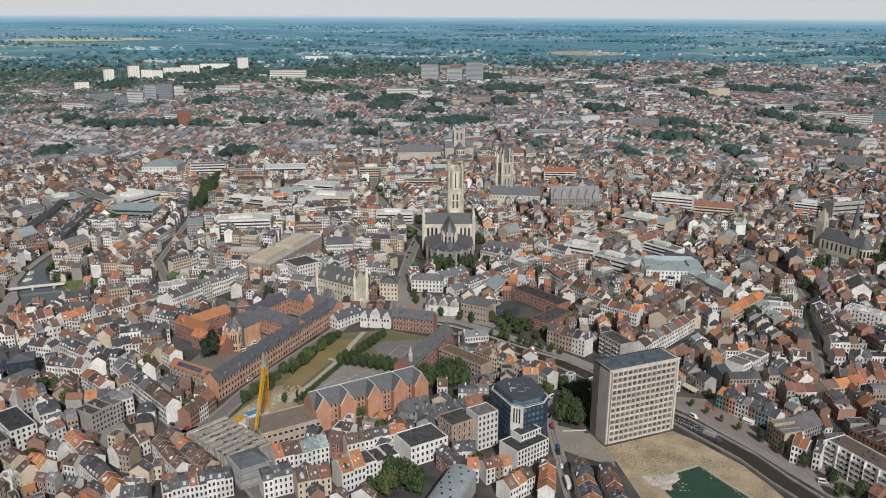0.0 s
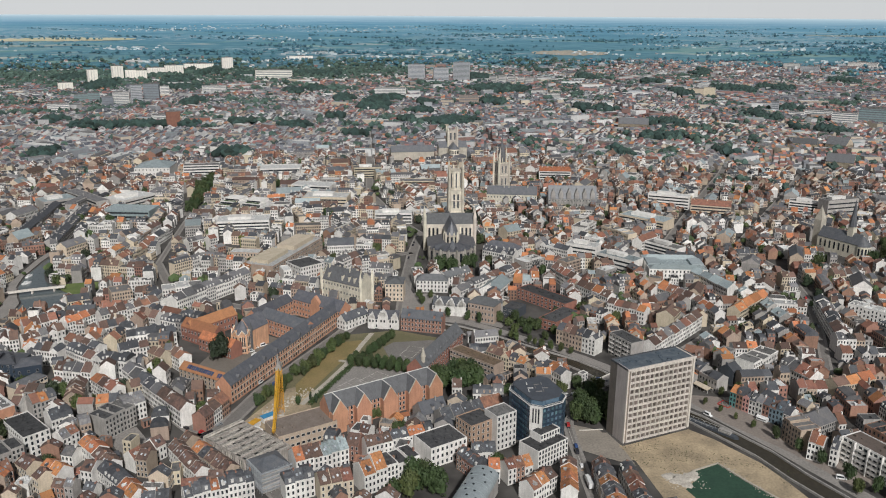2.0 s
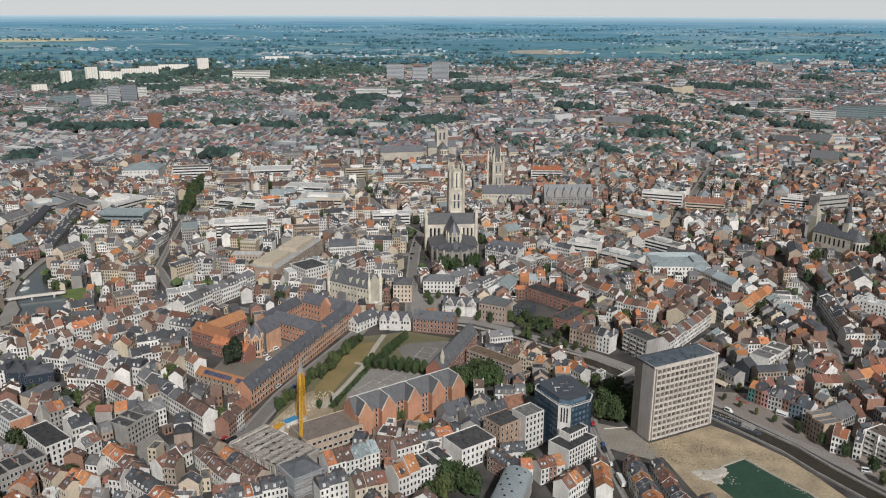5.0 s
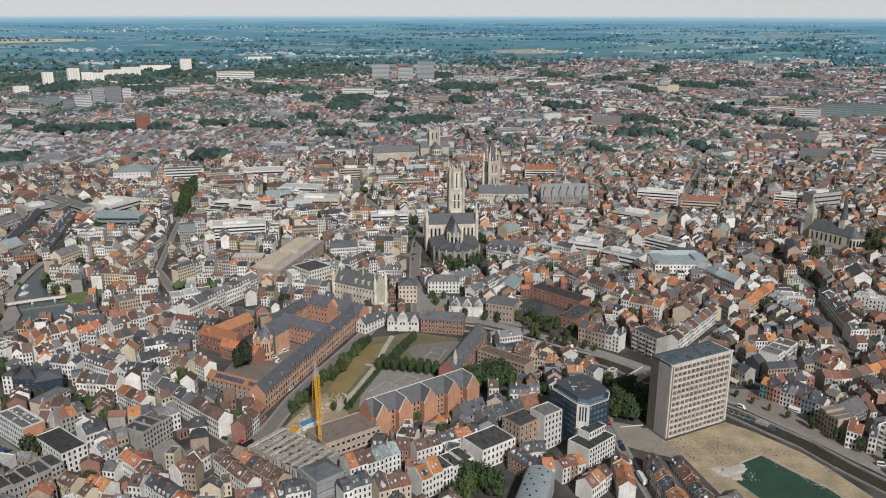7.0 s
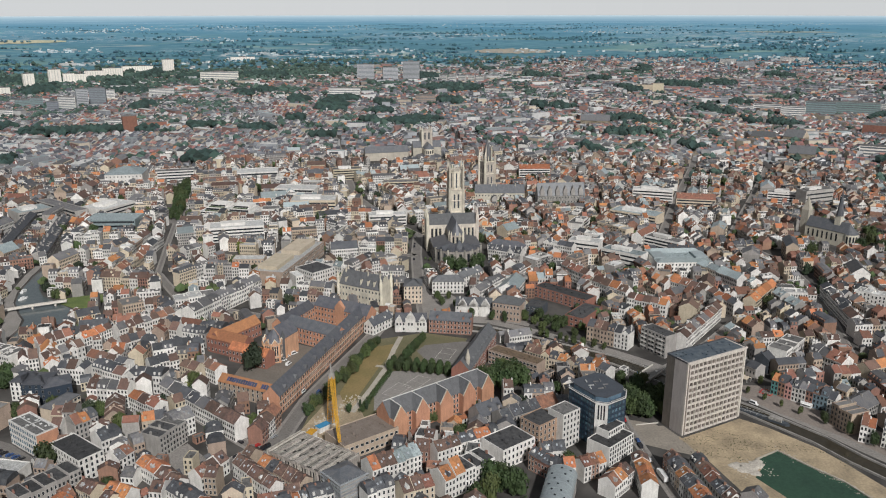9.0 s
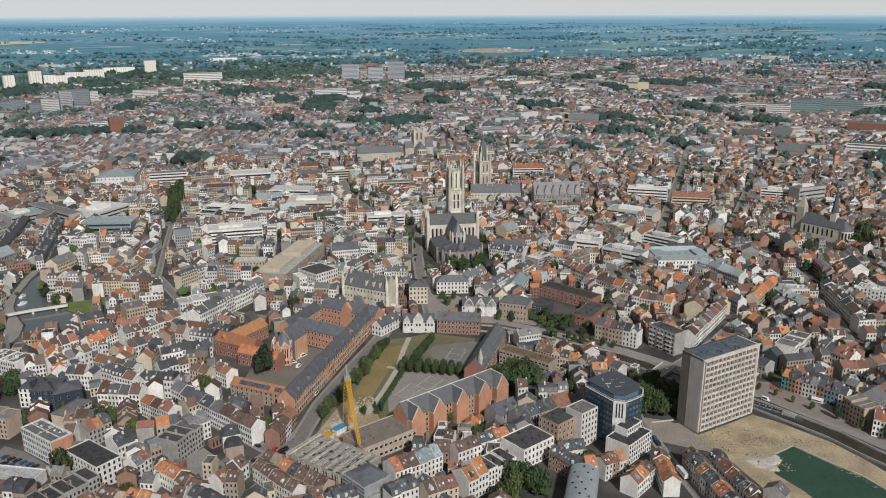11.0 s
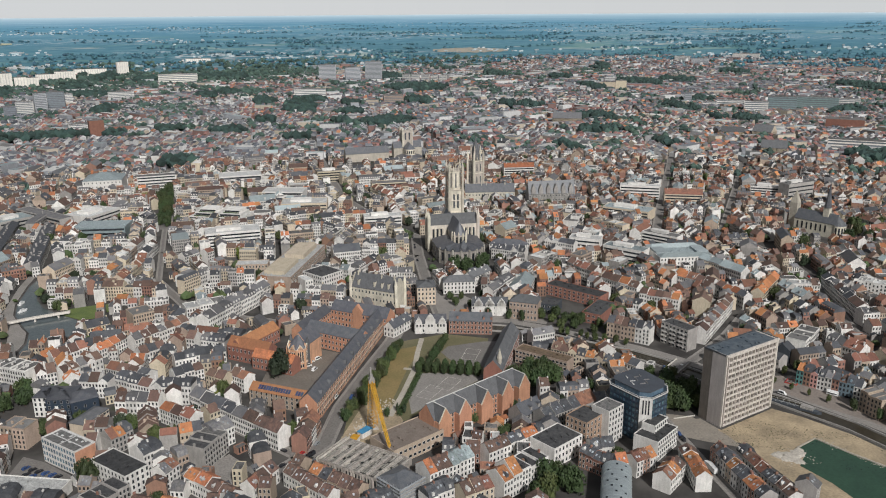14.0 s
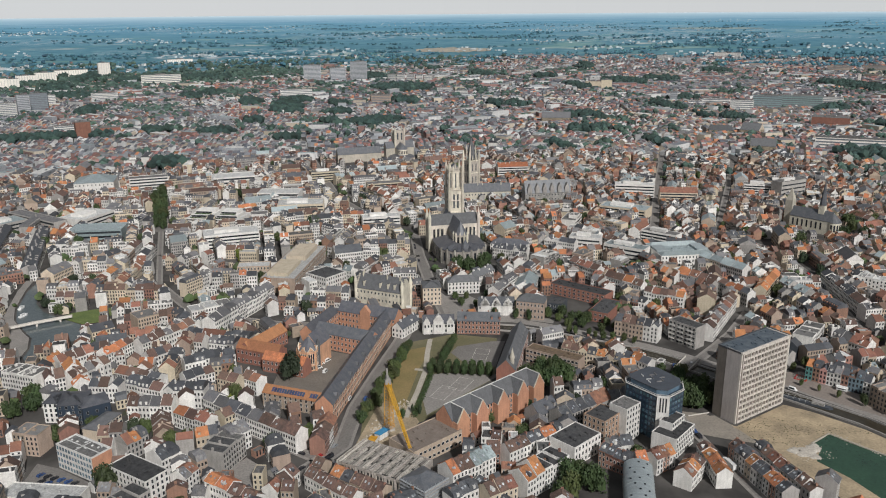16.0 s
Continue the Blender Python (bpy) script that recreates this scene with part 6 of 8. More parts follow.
for k in range(12):
    car(-314 + 1.9 * k + vr.uniform(-0.2, 0.2), -373.5 - 1.25 * k - (5.5 if k % 2 else 0), 47, vr.choice((0, 1, 2, 2, 4)))
for x, y, deg in ((-147, -326, 64), (-160, -270, 20), (-155, -266, 40), (-162, -276, 10), (-158, -283, 60)):
    car(x, y, deg, 0, True)
# lorry on the side street
t_ = thing("lorry", pose(39.9, -450, 0.1, 0, 0, 90), "white box lorry on the street", "lorry")
s = Shape()
s.box(-5, -1.25, 0.9, 3, 1.25, 3.6)
part("box_body", s, PAINT[0], t_)
s = Shape()
s.across([(-1.2, 0.6), (1.2, 0.6), (1.2, 2.6), (1.0, 2.9), (-1.0, 2.9), (-1.2, 2.6)], 3.1, 5.2)
part("cab", s, PAINT[0], t_)
for sx in (-3.8, -2.6, 4.2):
    for sy in (-1.15, 1.15):
        part("wheel", WHEEL, None, t_, m=pose(sx, sy, 0) @ Matrix.Scale(1.4, 4))
# markings of the side street
for pts, w in (([(40.9, -386), (40.5, -402), (40.2, -425), (39.8, -434)], 0.16), ([(38.6, -390), (38.3, -405), (37.9, -424), (37.6, -440)], 0.14)):
    setting("road_marking", ribbon(pts, w, 0.08, 0.015), CONCRETE, "worn white line on the street", "marking")
for k in range(6):
    setting("road_marking", ribbon([(41.6 + k * 0.85, -374.2 + k * 0.3), (42.4 + k * 0.85, -371.6 + k * 0.3)], 0.45, 0.08, 0.015), CONCRETE, "white bar of a zebra crossing", "marking")
for k in range(4):
    setting("road_marking", ribbon([(37.4 + k * 1.4, -438.4 + k * 1.9), (38.6 + k * 1.4, -437.9 + k * 1.9)], 0.5, 0.085, 0.015), YELLOW, "yellow roadwork marking across the street", "marking")
# low wall and kerb between the office slab and the street
setting("garden_wall", ribbon([(46.4, -395.3), (60.3, -394.6)], 0.35, 0.7, 0.7), CONCRETE, "low pale wall at the end of the trees", "wall")
# marquee, play frame and trailer on the quayside square
t_ = thing("marquee", pose(131.9, -342.2, 0.09, 0, 0, -63.6), "long cream canvas marquee on the quayside square", "tent")
q = Shape()
q.gable_roof(12, 4.6, 2.5, 1.1)
part("canopy", q, WALL["c"], t_, "cream canvas canopy")
for x in (0.1, 3.0, 5.9, 8.8, 11.7):
    for y in (0.1, 4.3):
        q = Shape()
        q.box(x, y, 0, x + 0.12, y + 0.12, 2.55)
        part("post", q, FRAME, t_)
play_red = mat("red_rubber", (0.42, 0.06, 0.035), 0.7, (0.30, 0.05, 0.03), var=0.1)
t_ = thing("play_frame", pose(143.2, -371.9, 0.09, 0, 0, 40.5), "dark climbing frame on a red-edged play court", "playground")
for x0, y0, x1, y1 in ((0, 0, 7.4, 0.5), (0, 7.0, 7.4, 7.5), (0, 0.5, 0.5, 7.0), (6.9, 0.5, 7.4, 7.0)):
    q = Shape()
    q.box(x0, y0, 0, x1, y1, 0.45)
    part("edge", q, play_red, t_, "red rubber edging")
for x, y in ((1.6, 1.8), (5.6, 1.8), (1.6, 5.4), (5.6, 5.4), (3.6, 3.6)):
    q = Shape()
    q.box(x, y, 0, x + 0.25, y + 0.25, 3.2)
    part("post", q, ROOF["k"], t_)
for y in (1.8, 5.4):
    q = Shape()
    q.box(1.6, y + 0.02, 3.2, 5.85, y + 0.23, 3.4)
    part("beam", q, ROOF["k"], t_)
t_ = thing("market_trailer", pose(154, -386.4, 0.09, 0, 0, -49), "white market trailer on the quayside square", "trailer")
q = Shape()
q.box(0, 0, 0.5, 6.6, 2.3, 2.9)
part("body", q, PAINT[0], t_)
q = Shape()
q.box(0.7, -0.9, 2.3, 5.9, 0.0, 2.4)
part("flap", q, PAINT[0], t_, "raised white side flap")
q = Shape()
q.box(0.7, -0.03, 1.3, 5.9, 0.02, 2.25)
part("counter_opening", q, GLASS, t_, "dark counter opening")
for x in (1.6, 4.8):
    for y in (0.1, 2.2):
        part("wheel", WHEEL, None, t_, m=pose(x, y, 0))
# site huts
for x, y, deg, m_, lab in ((-141, -384, 60, YELLOW, "site hut with a mossy yellow roof"), (-134, -376, 40, mat("blue_sheet", (0.05, 0.22, 0.42), 0.5), "site store under blue sheeting")):
    h_ = thing("site_hut", pose(x, y, 0.05, 0, 0, deg), lab, "hut")
    s = Shape()
    s.box(-4, -2, 0, 4, 2, 3.4)
    part("wall", s, WALL["w"], h_)
    s = Shape()
    s.box(-4.2, -2.2, 3.4, 4.2, 2.2, 3.7)
    part("roof", s, m_, h_)

# ---- parks and tree belts of the middle distance: centre, half width, half depth ----
PARKS = [(-563, 837, 59, 22), (-483, 835, 16, 20), (-392, 876, 11, 22), (-373, 886, 8, 20), (-268, 829, 25, 26), (-670, 827, 43, 18), (-780, 904, 14, 44), (-630, 506, 11, 38),
         (-952, 1671, 39, 90), (-693, 1635, 88, 34), (-580, 1257, 20, 70), (-364, 1531, 23, 34), (-308, 1606, 24, 38), (-330, 504, 15, 30), (-1154, 1994, 53, 105),
         (-972, 1781, 16, 120), (-777, 1889, 26, 116), (-764, 2288, 29, 170), (-608, 2107, 34, 66), (-361, 2177, 79, 71)]
PARKS += [(-124, 1204, 29, 110), (-204, 1330, 25, 60), (-84, 1335, 36, 40), (44, 889, 46, 40), (176, 1252, 24, 60), (237, 1597, 89, 90), (-21, 1063, 29, 14), (426, 1098, 15, 40),
          (379, 1115, 9, 36), (590, 2042, 24, 90), (-203, 968, 16, 17), (-42, 907, 8, 18), (-136, 708, 16, 14), (6, 1233, 14, 45), (212, 2003, 33, 110), (484, 2328, 19, 57)]
PARKS += [(490, 836, 37, 50), (434, 676, 33, 16), (306, 508, 10, 32), (744, 1528, 22, 80), (942, 1596, 46, 90), (1085, 1635, 45, 60), (767, 1850, 35, 36), (1450, 1914, 27, 72),
          (749, 1002, 14, 29), (747, 929, 16, 40), (484, 499, 14, 12), (736, 765, 10, 14), (792, 738, 21, 30), (1052, 2202, 21, 56), (1113, 2317, 16, 62), 
          (879, 1102, 28, 23), (740, 299, 33, 30), (1503, 1212, 49, 180), (1076, 813, 37, 16), (1009, 500, 37, 70)]
PARK_AT = np.array(PARKS, float)


def in_park(x, y, edge=1.0):
    """Inside one of the parks, whose outlines are uneven."""
    q = ((x - PARK_AT[:, 0]) / PARK_AT[:, 2]) ** 2 + ((y - PARK_AT[:, 1]) / PARK_AT[:, 3]) ** 2
    return q.min() < (1.0 + 0.5 * noise.noise((x * 0.03, y * 0.03, 4.4))) * edge


for px_, py_, pw_, pd_ in PARKS:
    claim(px_ - pw_ * 0.85, py_ - pd_ * 0.85, 0, pw_ * 1.7, pd_ * 1.7, 0, False)

# ---- terraces: every plot that no landmark takes ----
# run of the streets in each quarter: x, y, degrees
WEST_RUNS = [(-235, -330, 135), (-330, -330, 110), (-250, -420, 40), (-60, -440, 20), (20, -440, 12), (70, -490, 70), (-300, -190, 22), (-200, -240, 22),
    (-230, -110, 15), (-420, 20, 60), (-150, -20, 10), (-220, 110, 5), (-30, 120, 20), (60, -230, 62), (20, -330, 30), (110, -270, 60),
    (180, -330, 60), (200, -260, 60), (260, -330, 65)]
EAST_RUNS = [(300, -240, 65), (230, -150, 62), (120, -170, 30), (60, -100, 35), (170, -60, 40), (150, 60, 55), (280, 60, 60), (400, 0, 55),
    (420, -120, 60), (500, 150, 58), (-450, 200, 80), (-560, 60, 70), (-380, 330, 85), (-220, 300, 4), (0, 330, 8), (200, 250, 55),
    (350, 280, 60), (530, 380, 50), (680, 200, 60)]
DISTRICTS = WEST_RUNS + EAST_RUNS
rng = random.Random(7)
LO = {k: Shape() for k in ("a", "b")}
FAR_ROOFS, FAR_WALLS = list("dgbrofwkz"), list("wcyktdspbe")
NEAR_EYE = Vector((-110, -797))


def pick(table):
    r = rng.random() * sum(p for _, p in table)
    for k, p in table:
        r -= p
        if r <= 0:
            return k
    return table[-1][0]


ROOF_MIX = [("d", 26), ("g", 16), ("b", 26), ("r", 14), ("o", 7), ("f", 7), ("w", 2), ("k", 4)]
WALL_MIX = [("w", 38), ("c", 12), ("y", 15), ("k", 19), ("t", 16)]
PALE_ROOFS = [("d", 20), ("g", 20), ("b", 16), ("r", 12), ("o", 6), ("f", 10), ("w", 12), ("z", 4)]
EAST_ROOFS = [("d", 15), ("g", 16), ("b", 22), ("r", 16), ("o", 12), ("f", 8), ("w", 6), ("k", 2), ("z", 4)]
EAST_WALLS = [("w", 30), ("c", 14), ("y", 20), ("k", 20), ("t", 16)]
PALE_WALLS = [("w", 57), ("c", 31), ("y", 5), ("k", 4), ("t", 5)]


def palette(x, y):
    """Paler render in the shopping quarter west of the cathedral, partly to stand in for a sun patch; more brick and
    tile to the east, partly for cloud shade.
    """
    if -420 < x < 40 and -140 < y < 420:
        return PALE_ROOFS, PALE_WALLS
    return (EAST_ROOFS, EAST_WALLS) if x > 40 else (ROOF_MIX, WALL_MIX)


ROOF_WORD = {"d": "dark slate", "g": "grey", "b": "brown tile", "r": "red tile", "o": "bright orange tile", "f": "flat grey", "w": "flat white", "k": "flat black", "z": "zinc"}
WALL_WORD = {"w": "white", "c": "cream", "y": "grey", "k": "red-brick", "t": "tan", "d": "dark metal", "s": "sandstone", "p": "pink", "b": "blue-grey", "e": "teal"}


def house_shapes(w, d, h, rk, kw, kr, lift=0.0, plain=False):
    """Wall and roof of one plot: flat with a parapet, gabled along or across the street, or a mansard; with dormers and a chimney unless plain."""
    a, b = Shape(), Shape()
    r = rng.random()
    if rk in "fwk":
        a.box(0, 0, 0, w, d, h - 0.25, kw)
        t = 0.3
        for x0, y0, x1, y1 in ((0, 0, w, t), (0, d - t, w, d), (0, t, t, d - t), (w - t, t, w, d - t)):
            a.box(x0, y0, h - 0.25, x1, y1, h + 0.45, kw)
        b.box(t, t, h - 0.25, w - t, d - t, h, kr)
        if min(w, d) > 5:
            for _ in range(rng.randrange(1, 4)):
                x, y = rng.uniform(0.6, w - 2.6), rng.uniform(0.6, d - 2.6)
                b.box(x, y, h, x + rng.uniform(0.7, 2.0), y + rng.uniform(0.7, 2.0), h + rng.uniform(0.4, 2.2), kw if rng.random() < 0.5 else kr)
        return a, b
    rh = d * (0.27 + 0.16 * lift)
    if rk in "dg" and lift > 0.62 and d > 7:
        # mansard
        up, inn = 2.7, 1.3
        a.box(0, 0, 0, w, d, h, kw)
        b.across([(-0.2, h + 0.02), (inn, h + up), (d / 2, h + up + 1.0), (d - inn, h + up), (d + 0.2, h + 0.02)], 0, w, kr)
        if not plain:
            n = max(1, int(w / 2.6))
            for k in range(n):
                x = w * (k + 0.5) / n
                for y0, y1 in ((0.15, 2.2), (d - 2.2, d - 0.15)):
                    a.box(x - 0.6, y0, h + 0.3, x + 0.6, y1, h + 2.2, kw)
    elif r < 0.14 and w < 8 and not plain:
        # gable towards the street
        rw = w * (0.35 + 0.15 * lift)
        q = Shape()
        q.gable_wall(d, w, h, rw, kw)
        a.moved(q, pose(w, 0, 0, 0, 0, 90))
        q = Shape()
        q.gable_roof(d - 0.5, w, h, rw, kr, x0=0.25, o=0.1)
        b.moved(q, pose(w, 0, 0, 0, 0, 90))
    else:
        a.gable_wall(w, d, h, rh, kw)
        b.gable_roof(w, d, h, rh, kr)
        if h > 6.6:
            # cornices, and now and then a raised party wall
            if rng.random() < 0.5:
                a.across([(-0.3, h - 0.35), (-0.3, h + 0.15), (d / 2, h + rh + 0.5), (d + 0.3, h + 0.15), (d + 0.3, h - 0.35)], -0.02, 0.18, kw)
            a.box(0.2, -0.42, h - 0.5, w, 0.0, h - 0.12, kw)
            a.box(0.2, d, h - 0.5, w, d + 0.42, h - 0.12, kw)
        if not plain and r < 0.55:
            x = rng.uniform(1.0, max(1.1, w - 1.9))
            for y0, y1 in ((0.7, d * 0.36), (d * 0.64, d - 0.7)):
                if rng.random() < 0.6:
                    a.box(x - 0.65, y0, h, x + 0.65, y1, h + 0.45 + rh * 0.62, kw)
                    b.box(x - 0.8, min(y0 - 0.15, y1 - 0.1), h + 0.45 + rh * 0.62, x + 0.8, y1 + 0.15, h + 0.65 + rh * 0.62, kr)
    if not plain:
        x = rng.choice((0.15, w - 0.85))
        y = d * rng.uniform(0.3, 0.62)
        a.box(x, y, h, x + 0.7, y + rng.uniform(0.8, 1.9), h + rh + rng.uniform(0.7, 1.5), kw)
    return a, b


def window_rows(w, h, y):
    """Places of the windows on one facade."""
    n = max(2, int(w / 1.9))
    floors = max(2, int(h / 3.1))
    gap = w / n
    out = []
    for f in range(floors):
        z = 0.9 + f * (h - 0.8) / floors
        for c in range(n):
            out.append((gap * (c + 0.5), y, z))
    return out


def house(x, y, ang, w, d, h, rk, wk, level, faces_front=True, lift=None):
    lift = rng.random() if lift is None else lift
    if level == 2:
        a, b = house_shapes(w, d, h, rk, len(FAR_ROOFS) + FAR_WALLS.index(wk), FAR_ROOFS.index(rk), lift, h < 6.6)
        m = pose(x, y, 0, 0, 0, math.degrees(ang))
        LO["a"].moved(a, m)
        LO["a"].moved(b, m)
        for wx, wy, wz in window_rows(w, h, 0.0 if faces_front else d):
            o = len(LO["b"].v)
            yy = wy - 0.06 if faces_front else wy + 0.06
            q = [(wx - 0.52, yy, wz), (wx + 0.52, yy, wz), (wx + 0.52, yy, wz + 1.8), (wx - 0.52, yy, wz + 1.8)]
            LO["b"].v.extend(tuple(m @ Vector(p)) for p in q)
            LO["b"].f.append((o, o + 1, o + 2, o + 3) if faces_front else (o + 3, o + 2, o + 1, o))
            LO["b"].m.append(0)
        return None
    label = "%s terraced house with a %s roof" % (WALL_WORD[wk], ROOF_WORD[rk])
    root = thing("house", pose(x, y, 0, 0, 0, math.degrees(ang)), label, "house", "terraced houses")
    a, b = house_shapes(w, d, h, rk, 0, 0, lift, True)
    if level == 1 and rng.random() < 0.8:
        cx = rng.choice((0.3, w - 1.0))
        z1 = h + (d * 0.33 if rk not in "fwk" else 1.0)
        a.box(cx, d * 0.42, h - 0.3, cx + 0.7, d * 0.42 + 1.2, z1 + 1.0)
    part("wall", a, WALL[wk], root)
    roof = part("roof", b, ROOF[rk], root)
    y0 = 0.0 if faces_front else d
    spots = window_rows(w, h, y0)
    turn = 0 if faces_front else 180
    if level == 0:
        for wx, wy, wz in spots:
            part("window", HOUSE_WIN, None, root, m=pose(wx, wy, wz, 0, 0, turn))
        cx = rng.choice((0.3, w - 1.0))
        z1 = h + (d * 0.33 if rk not in "fwk" else 0.8)
        c = Shape()
        c.box(cx, d * 0.42, h - 0.3, cx + 0.7, d * 0.42 + 1.3, z1 + 1.0)
        c.box(cx + 0.1, d * 0.42 + 0.15, z1 + 1.0, cx + 0.35, d * 0.42 + 0.4, z1 + 1.5)
        part("chimney", c, WALL["k"], roof, "brick chimney with a pot")
        if rk not in "fwk" and not (rk in "dg" and lift > 0.62 and d > 7):
            rh = d * (0.27 + 0.16 * lift)
            for k in range(rng.choice((1, 2, 2, 2))):
                sx = w * (k + 1) / 3 + rng.uniform(-0.4, 0.4)
                f = rng.uniform(0.35, 0.6)
                sk = Shape()
                sk.box(-0.45, -0.6, 0.0, 0.45, 0.6, 0.12)
                fy = d / 2 * f if faces_front else d - d / 2 * f
                tilt = math.degrees(math.atan2(rh, d / 2)) * (1 if faces_front else -1)
                part("skylight", sk, SKYLIGHT, roof, "roof window", m=pose(sx, fy, h + rh * f + 0.33, tilt))
            if rng.random() < 0.33 and h > 6.6:
                q = Shape()
                q.gable_wall(d * 0.3, 1.7, h + rh * 0.62, 0.7, x0=0, y0=-0.85, z0=h + 0.1)
                dm = Shape()
                dm.moved(q, pose(w * 0.5, 0.9, 0, 0, 0, 90) if faces_front else pose(w * 0.5, d - 0.9, 0, 0, 0, -90))
                part("dormer", dm, rng.choice((FRAME, FRAME, WALL["y"], ROOF["d"])), roof, "small gabled dormer")
        if rk in "dg" and lift > 0.62 and d > 7:
            n = max(1, int(w / 2.6))
            for k in range(n):
                q = Shape()
                x = w * (k + 0.5) / n
                y0, y1 = (0.15, 2.2) if faces_front else (d - 2.2, d - 0.15)
                q.box(x - 0.65, y0, h + 0.3, x + 0.65, y1, h + 2.25)
                part("dormer", q, FRAME, roof, "white dormer")
    else:
        ws = Shape()
        for wx, wy, wz in spots:
            s0, s1 = (wy - 0.07, wy + 0.02) if faces_front else (wy - 0.02, wy + 0.07)
            ws.box(wx - 0.50, s0, wz, wx + 0.50, s1, wz + 1.75)
            ws.box(wx - 0.62, s0 - 0.05, wz - 0.14, wx + 0.62, s1 + 0.05, wz, 1)
        if rk not in "fwk" and lift <= 0.62:
            rh = d * (0.27 + 0.16 * lift)
            for k in range(rng.choice((0, 1, 2, 2))):
                sk = Shape()
                sk.box(-0.4, -0.55, 0.0, 0.4, 0.55, 0.12, 2)
                f = rng.uniform(0.35, 0.6)
                fy = d / 2 * f if faces_front else d - d / 2 * f
                tilt = math.degrees(math.atan2(rh, d / 2)) * (1 if faces_front else -1)
                ws.moved(sk, pose(w * (k + 1) / 3 + rng.uniform(-0.4, 0.4), fy, h + rh * f + 0.33, tilt))
        part("glazing", ws, [GLASS_I, FRAME, SKYLIGHT], root, "white-silled sash windows and roof lights", kind="stuff")
    return root


def level_of(x, y):
    r = math.hypot(x - NEAR_EYE.x, y - NEAR_EYE.y)
    return 0 if r < 397 else 1 if r < 446 else 2


def facing(x, y, ang):
    """True when the front (the side on the right of the row's run) looks towards the camera's arc."""
    n = Vector((math.sin(ang), -math.cos(ang)))
    return n.dot(NEAR_EYE - Vector((x, y))) > 0


def terrace(x0, y0, x1, y1, d, h, roofs, walls, jitter=0.6):
    """A given row: its front runs from x0, y0 to x1, y1 with the houses on its left; one roof and wall code a house."""
    ang = math.atan2(y1 - y0, x1 - x0)
    n = len(roofs)
    total = math.hypot(x1 - x0, y1 - y0)
    u = 0.0
    for k in range(n):
        w = total / n
        x, y = x0 + math.cos(ang) * u, y0 + math.sin(ang) * u
        if share_taken(x, y, ang, w, d, True) > 0.3:
            u += w
            continue
        house(x, y, ang, w - 0.02, d + rng.uniform(-0.5, 0.5), h + rng.uniform(-jitter, jitter), roofs[k], walls[k % len(walls)], level_of(x, y), facing(x, y, ang))
        claim(x, y, ang, w, d)
        u += w


def in_view(x, y):
    """Near the wedge of town that the arc looks over."""
    dx, dy = x - NEAR_EYE.x, y - NEAR_EYE.y
    r = math.hypot(dx, dy)
    a = math.degrees(math.atan2(dx, dy))
    return 330 < r and -34 - 4000 / r < a < 44 + 4000 / r


def clipped(poly, px, py, nx, ny):
    """The part of a convex plan polygon on the inner side of a line: (p - q) . n < 0."""
    out = []
    for (x0, y0), (x1, y1) in zip(poly, poly[1:] + poly[:1]):
        d0, d1 = (x0 - px) * nx + (y0 - py) * ny, (x1 - px) * nx + (y1 - py) * ny
        if d0 <= 0:
            out.append((x0, y0))
        if (d0 < 0) != (d1 < 0) and d0 != d1:
            f = d0 / (d0 - d1)
            out.append((x0 + (x1 - x0) * f, y0 + (y1 - y0) * f))
    return out


def shrunk(poly, by):
    """A convex counter-clockwise polygon with every edge moved inwards."""
    out = poly
    for (x0, y0), (x1, y1) in zip(poly, poly[1:] + poly[:1]):
        L = math.hypot(x1 - x0, y1 - y0)
        if L > 0.01 and out:
            nx, ny = (y1 - y0) / L, -(x1 - x0) / L
            out = clipped(out, x0 - nx * by, y0 - ny * by, nx, ny)
    return out


def edge_row(x0, y0, x1, y1, deep, base_h, low=False):
    """A terrace along one side of a block, in step: shared depth, near-equal eaves, roofs in runs of one colour."""
    L = math.hypot(x1 - x0, y1 - y0)
    ang = math.atan2(y1 - y0, x1 - x0)
    roofs, walls = palette((x0 + x1) / 2, (y0 + y1) / 2)
    large = roofs is PALE_ROOFS
    lift0 = rng.random()
    main = pick(roofs)
    u = rng.uniform(0, 2)
    while u < L - 3.5:
        w = rng.uniform(4.8, 7.6) * (1.3 if large else 1.0)
        if rng.random() < 0.06 and not low:
            w = rng.uniform(11, 22)
        w = min(w, L - u)
        x, y = x0 + math.cos(ang) * u, y0 + math.sin(ang) * u
        u += w
        X, Y = x + math.cos(ang) * w / 2 - math.sin(ang) * deep / 2, y + math.sin(ang) * w / 2 + math.cos(ang) * deep / 2
        if not in_view(X, Y) or math.hypot(X - NEAR_EYE.x, Y - NEAR_EYE.y) > 1310:
            continue
        if low and rng.random() < 0.3 or share_taken(x, y, ang, w, deep) > 0.14:
            continue
        claim(x, y, ang, w, deep)
        rk = main if rng.random() < 0.45 else pick(roofs)
        if w > 10:
            rk = pick([("f", 3), ("w", 2), ("g", 3), ("d", 3), ("k", 1), ("r", 1)])
        h = base_h + rng.uniform(-0.9, 0.9) + (rng.uniform(1.5, 3) if rng.random() < 0.12 else 0)
        house(x, y, ang, w - 0.02, deep, h, rk, pick(walls), level_of(X, Y), facing(X, Y, ang), min(0.99, max(0.0, lift0 + rng.uniform(-0.12, 0.12))))


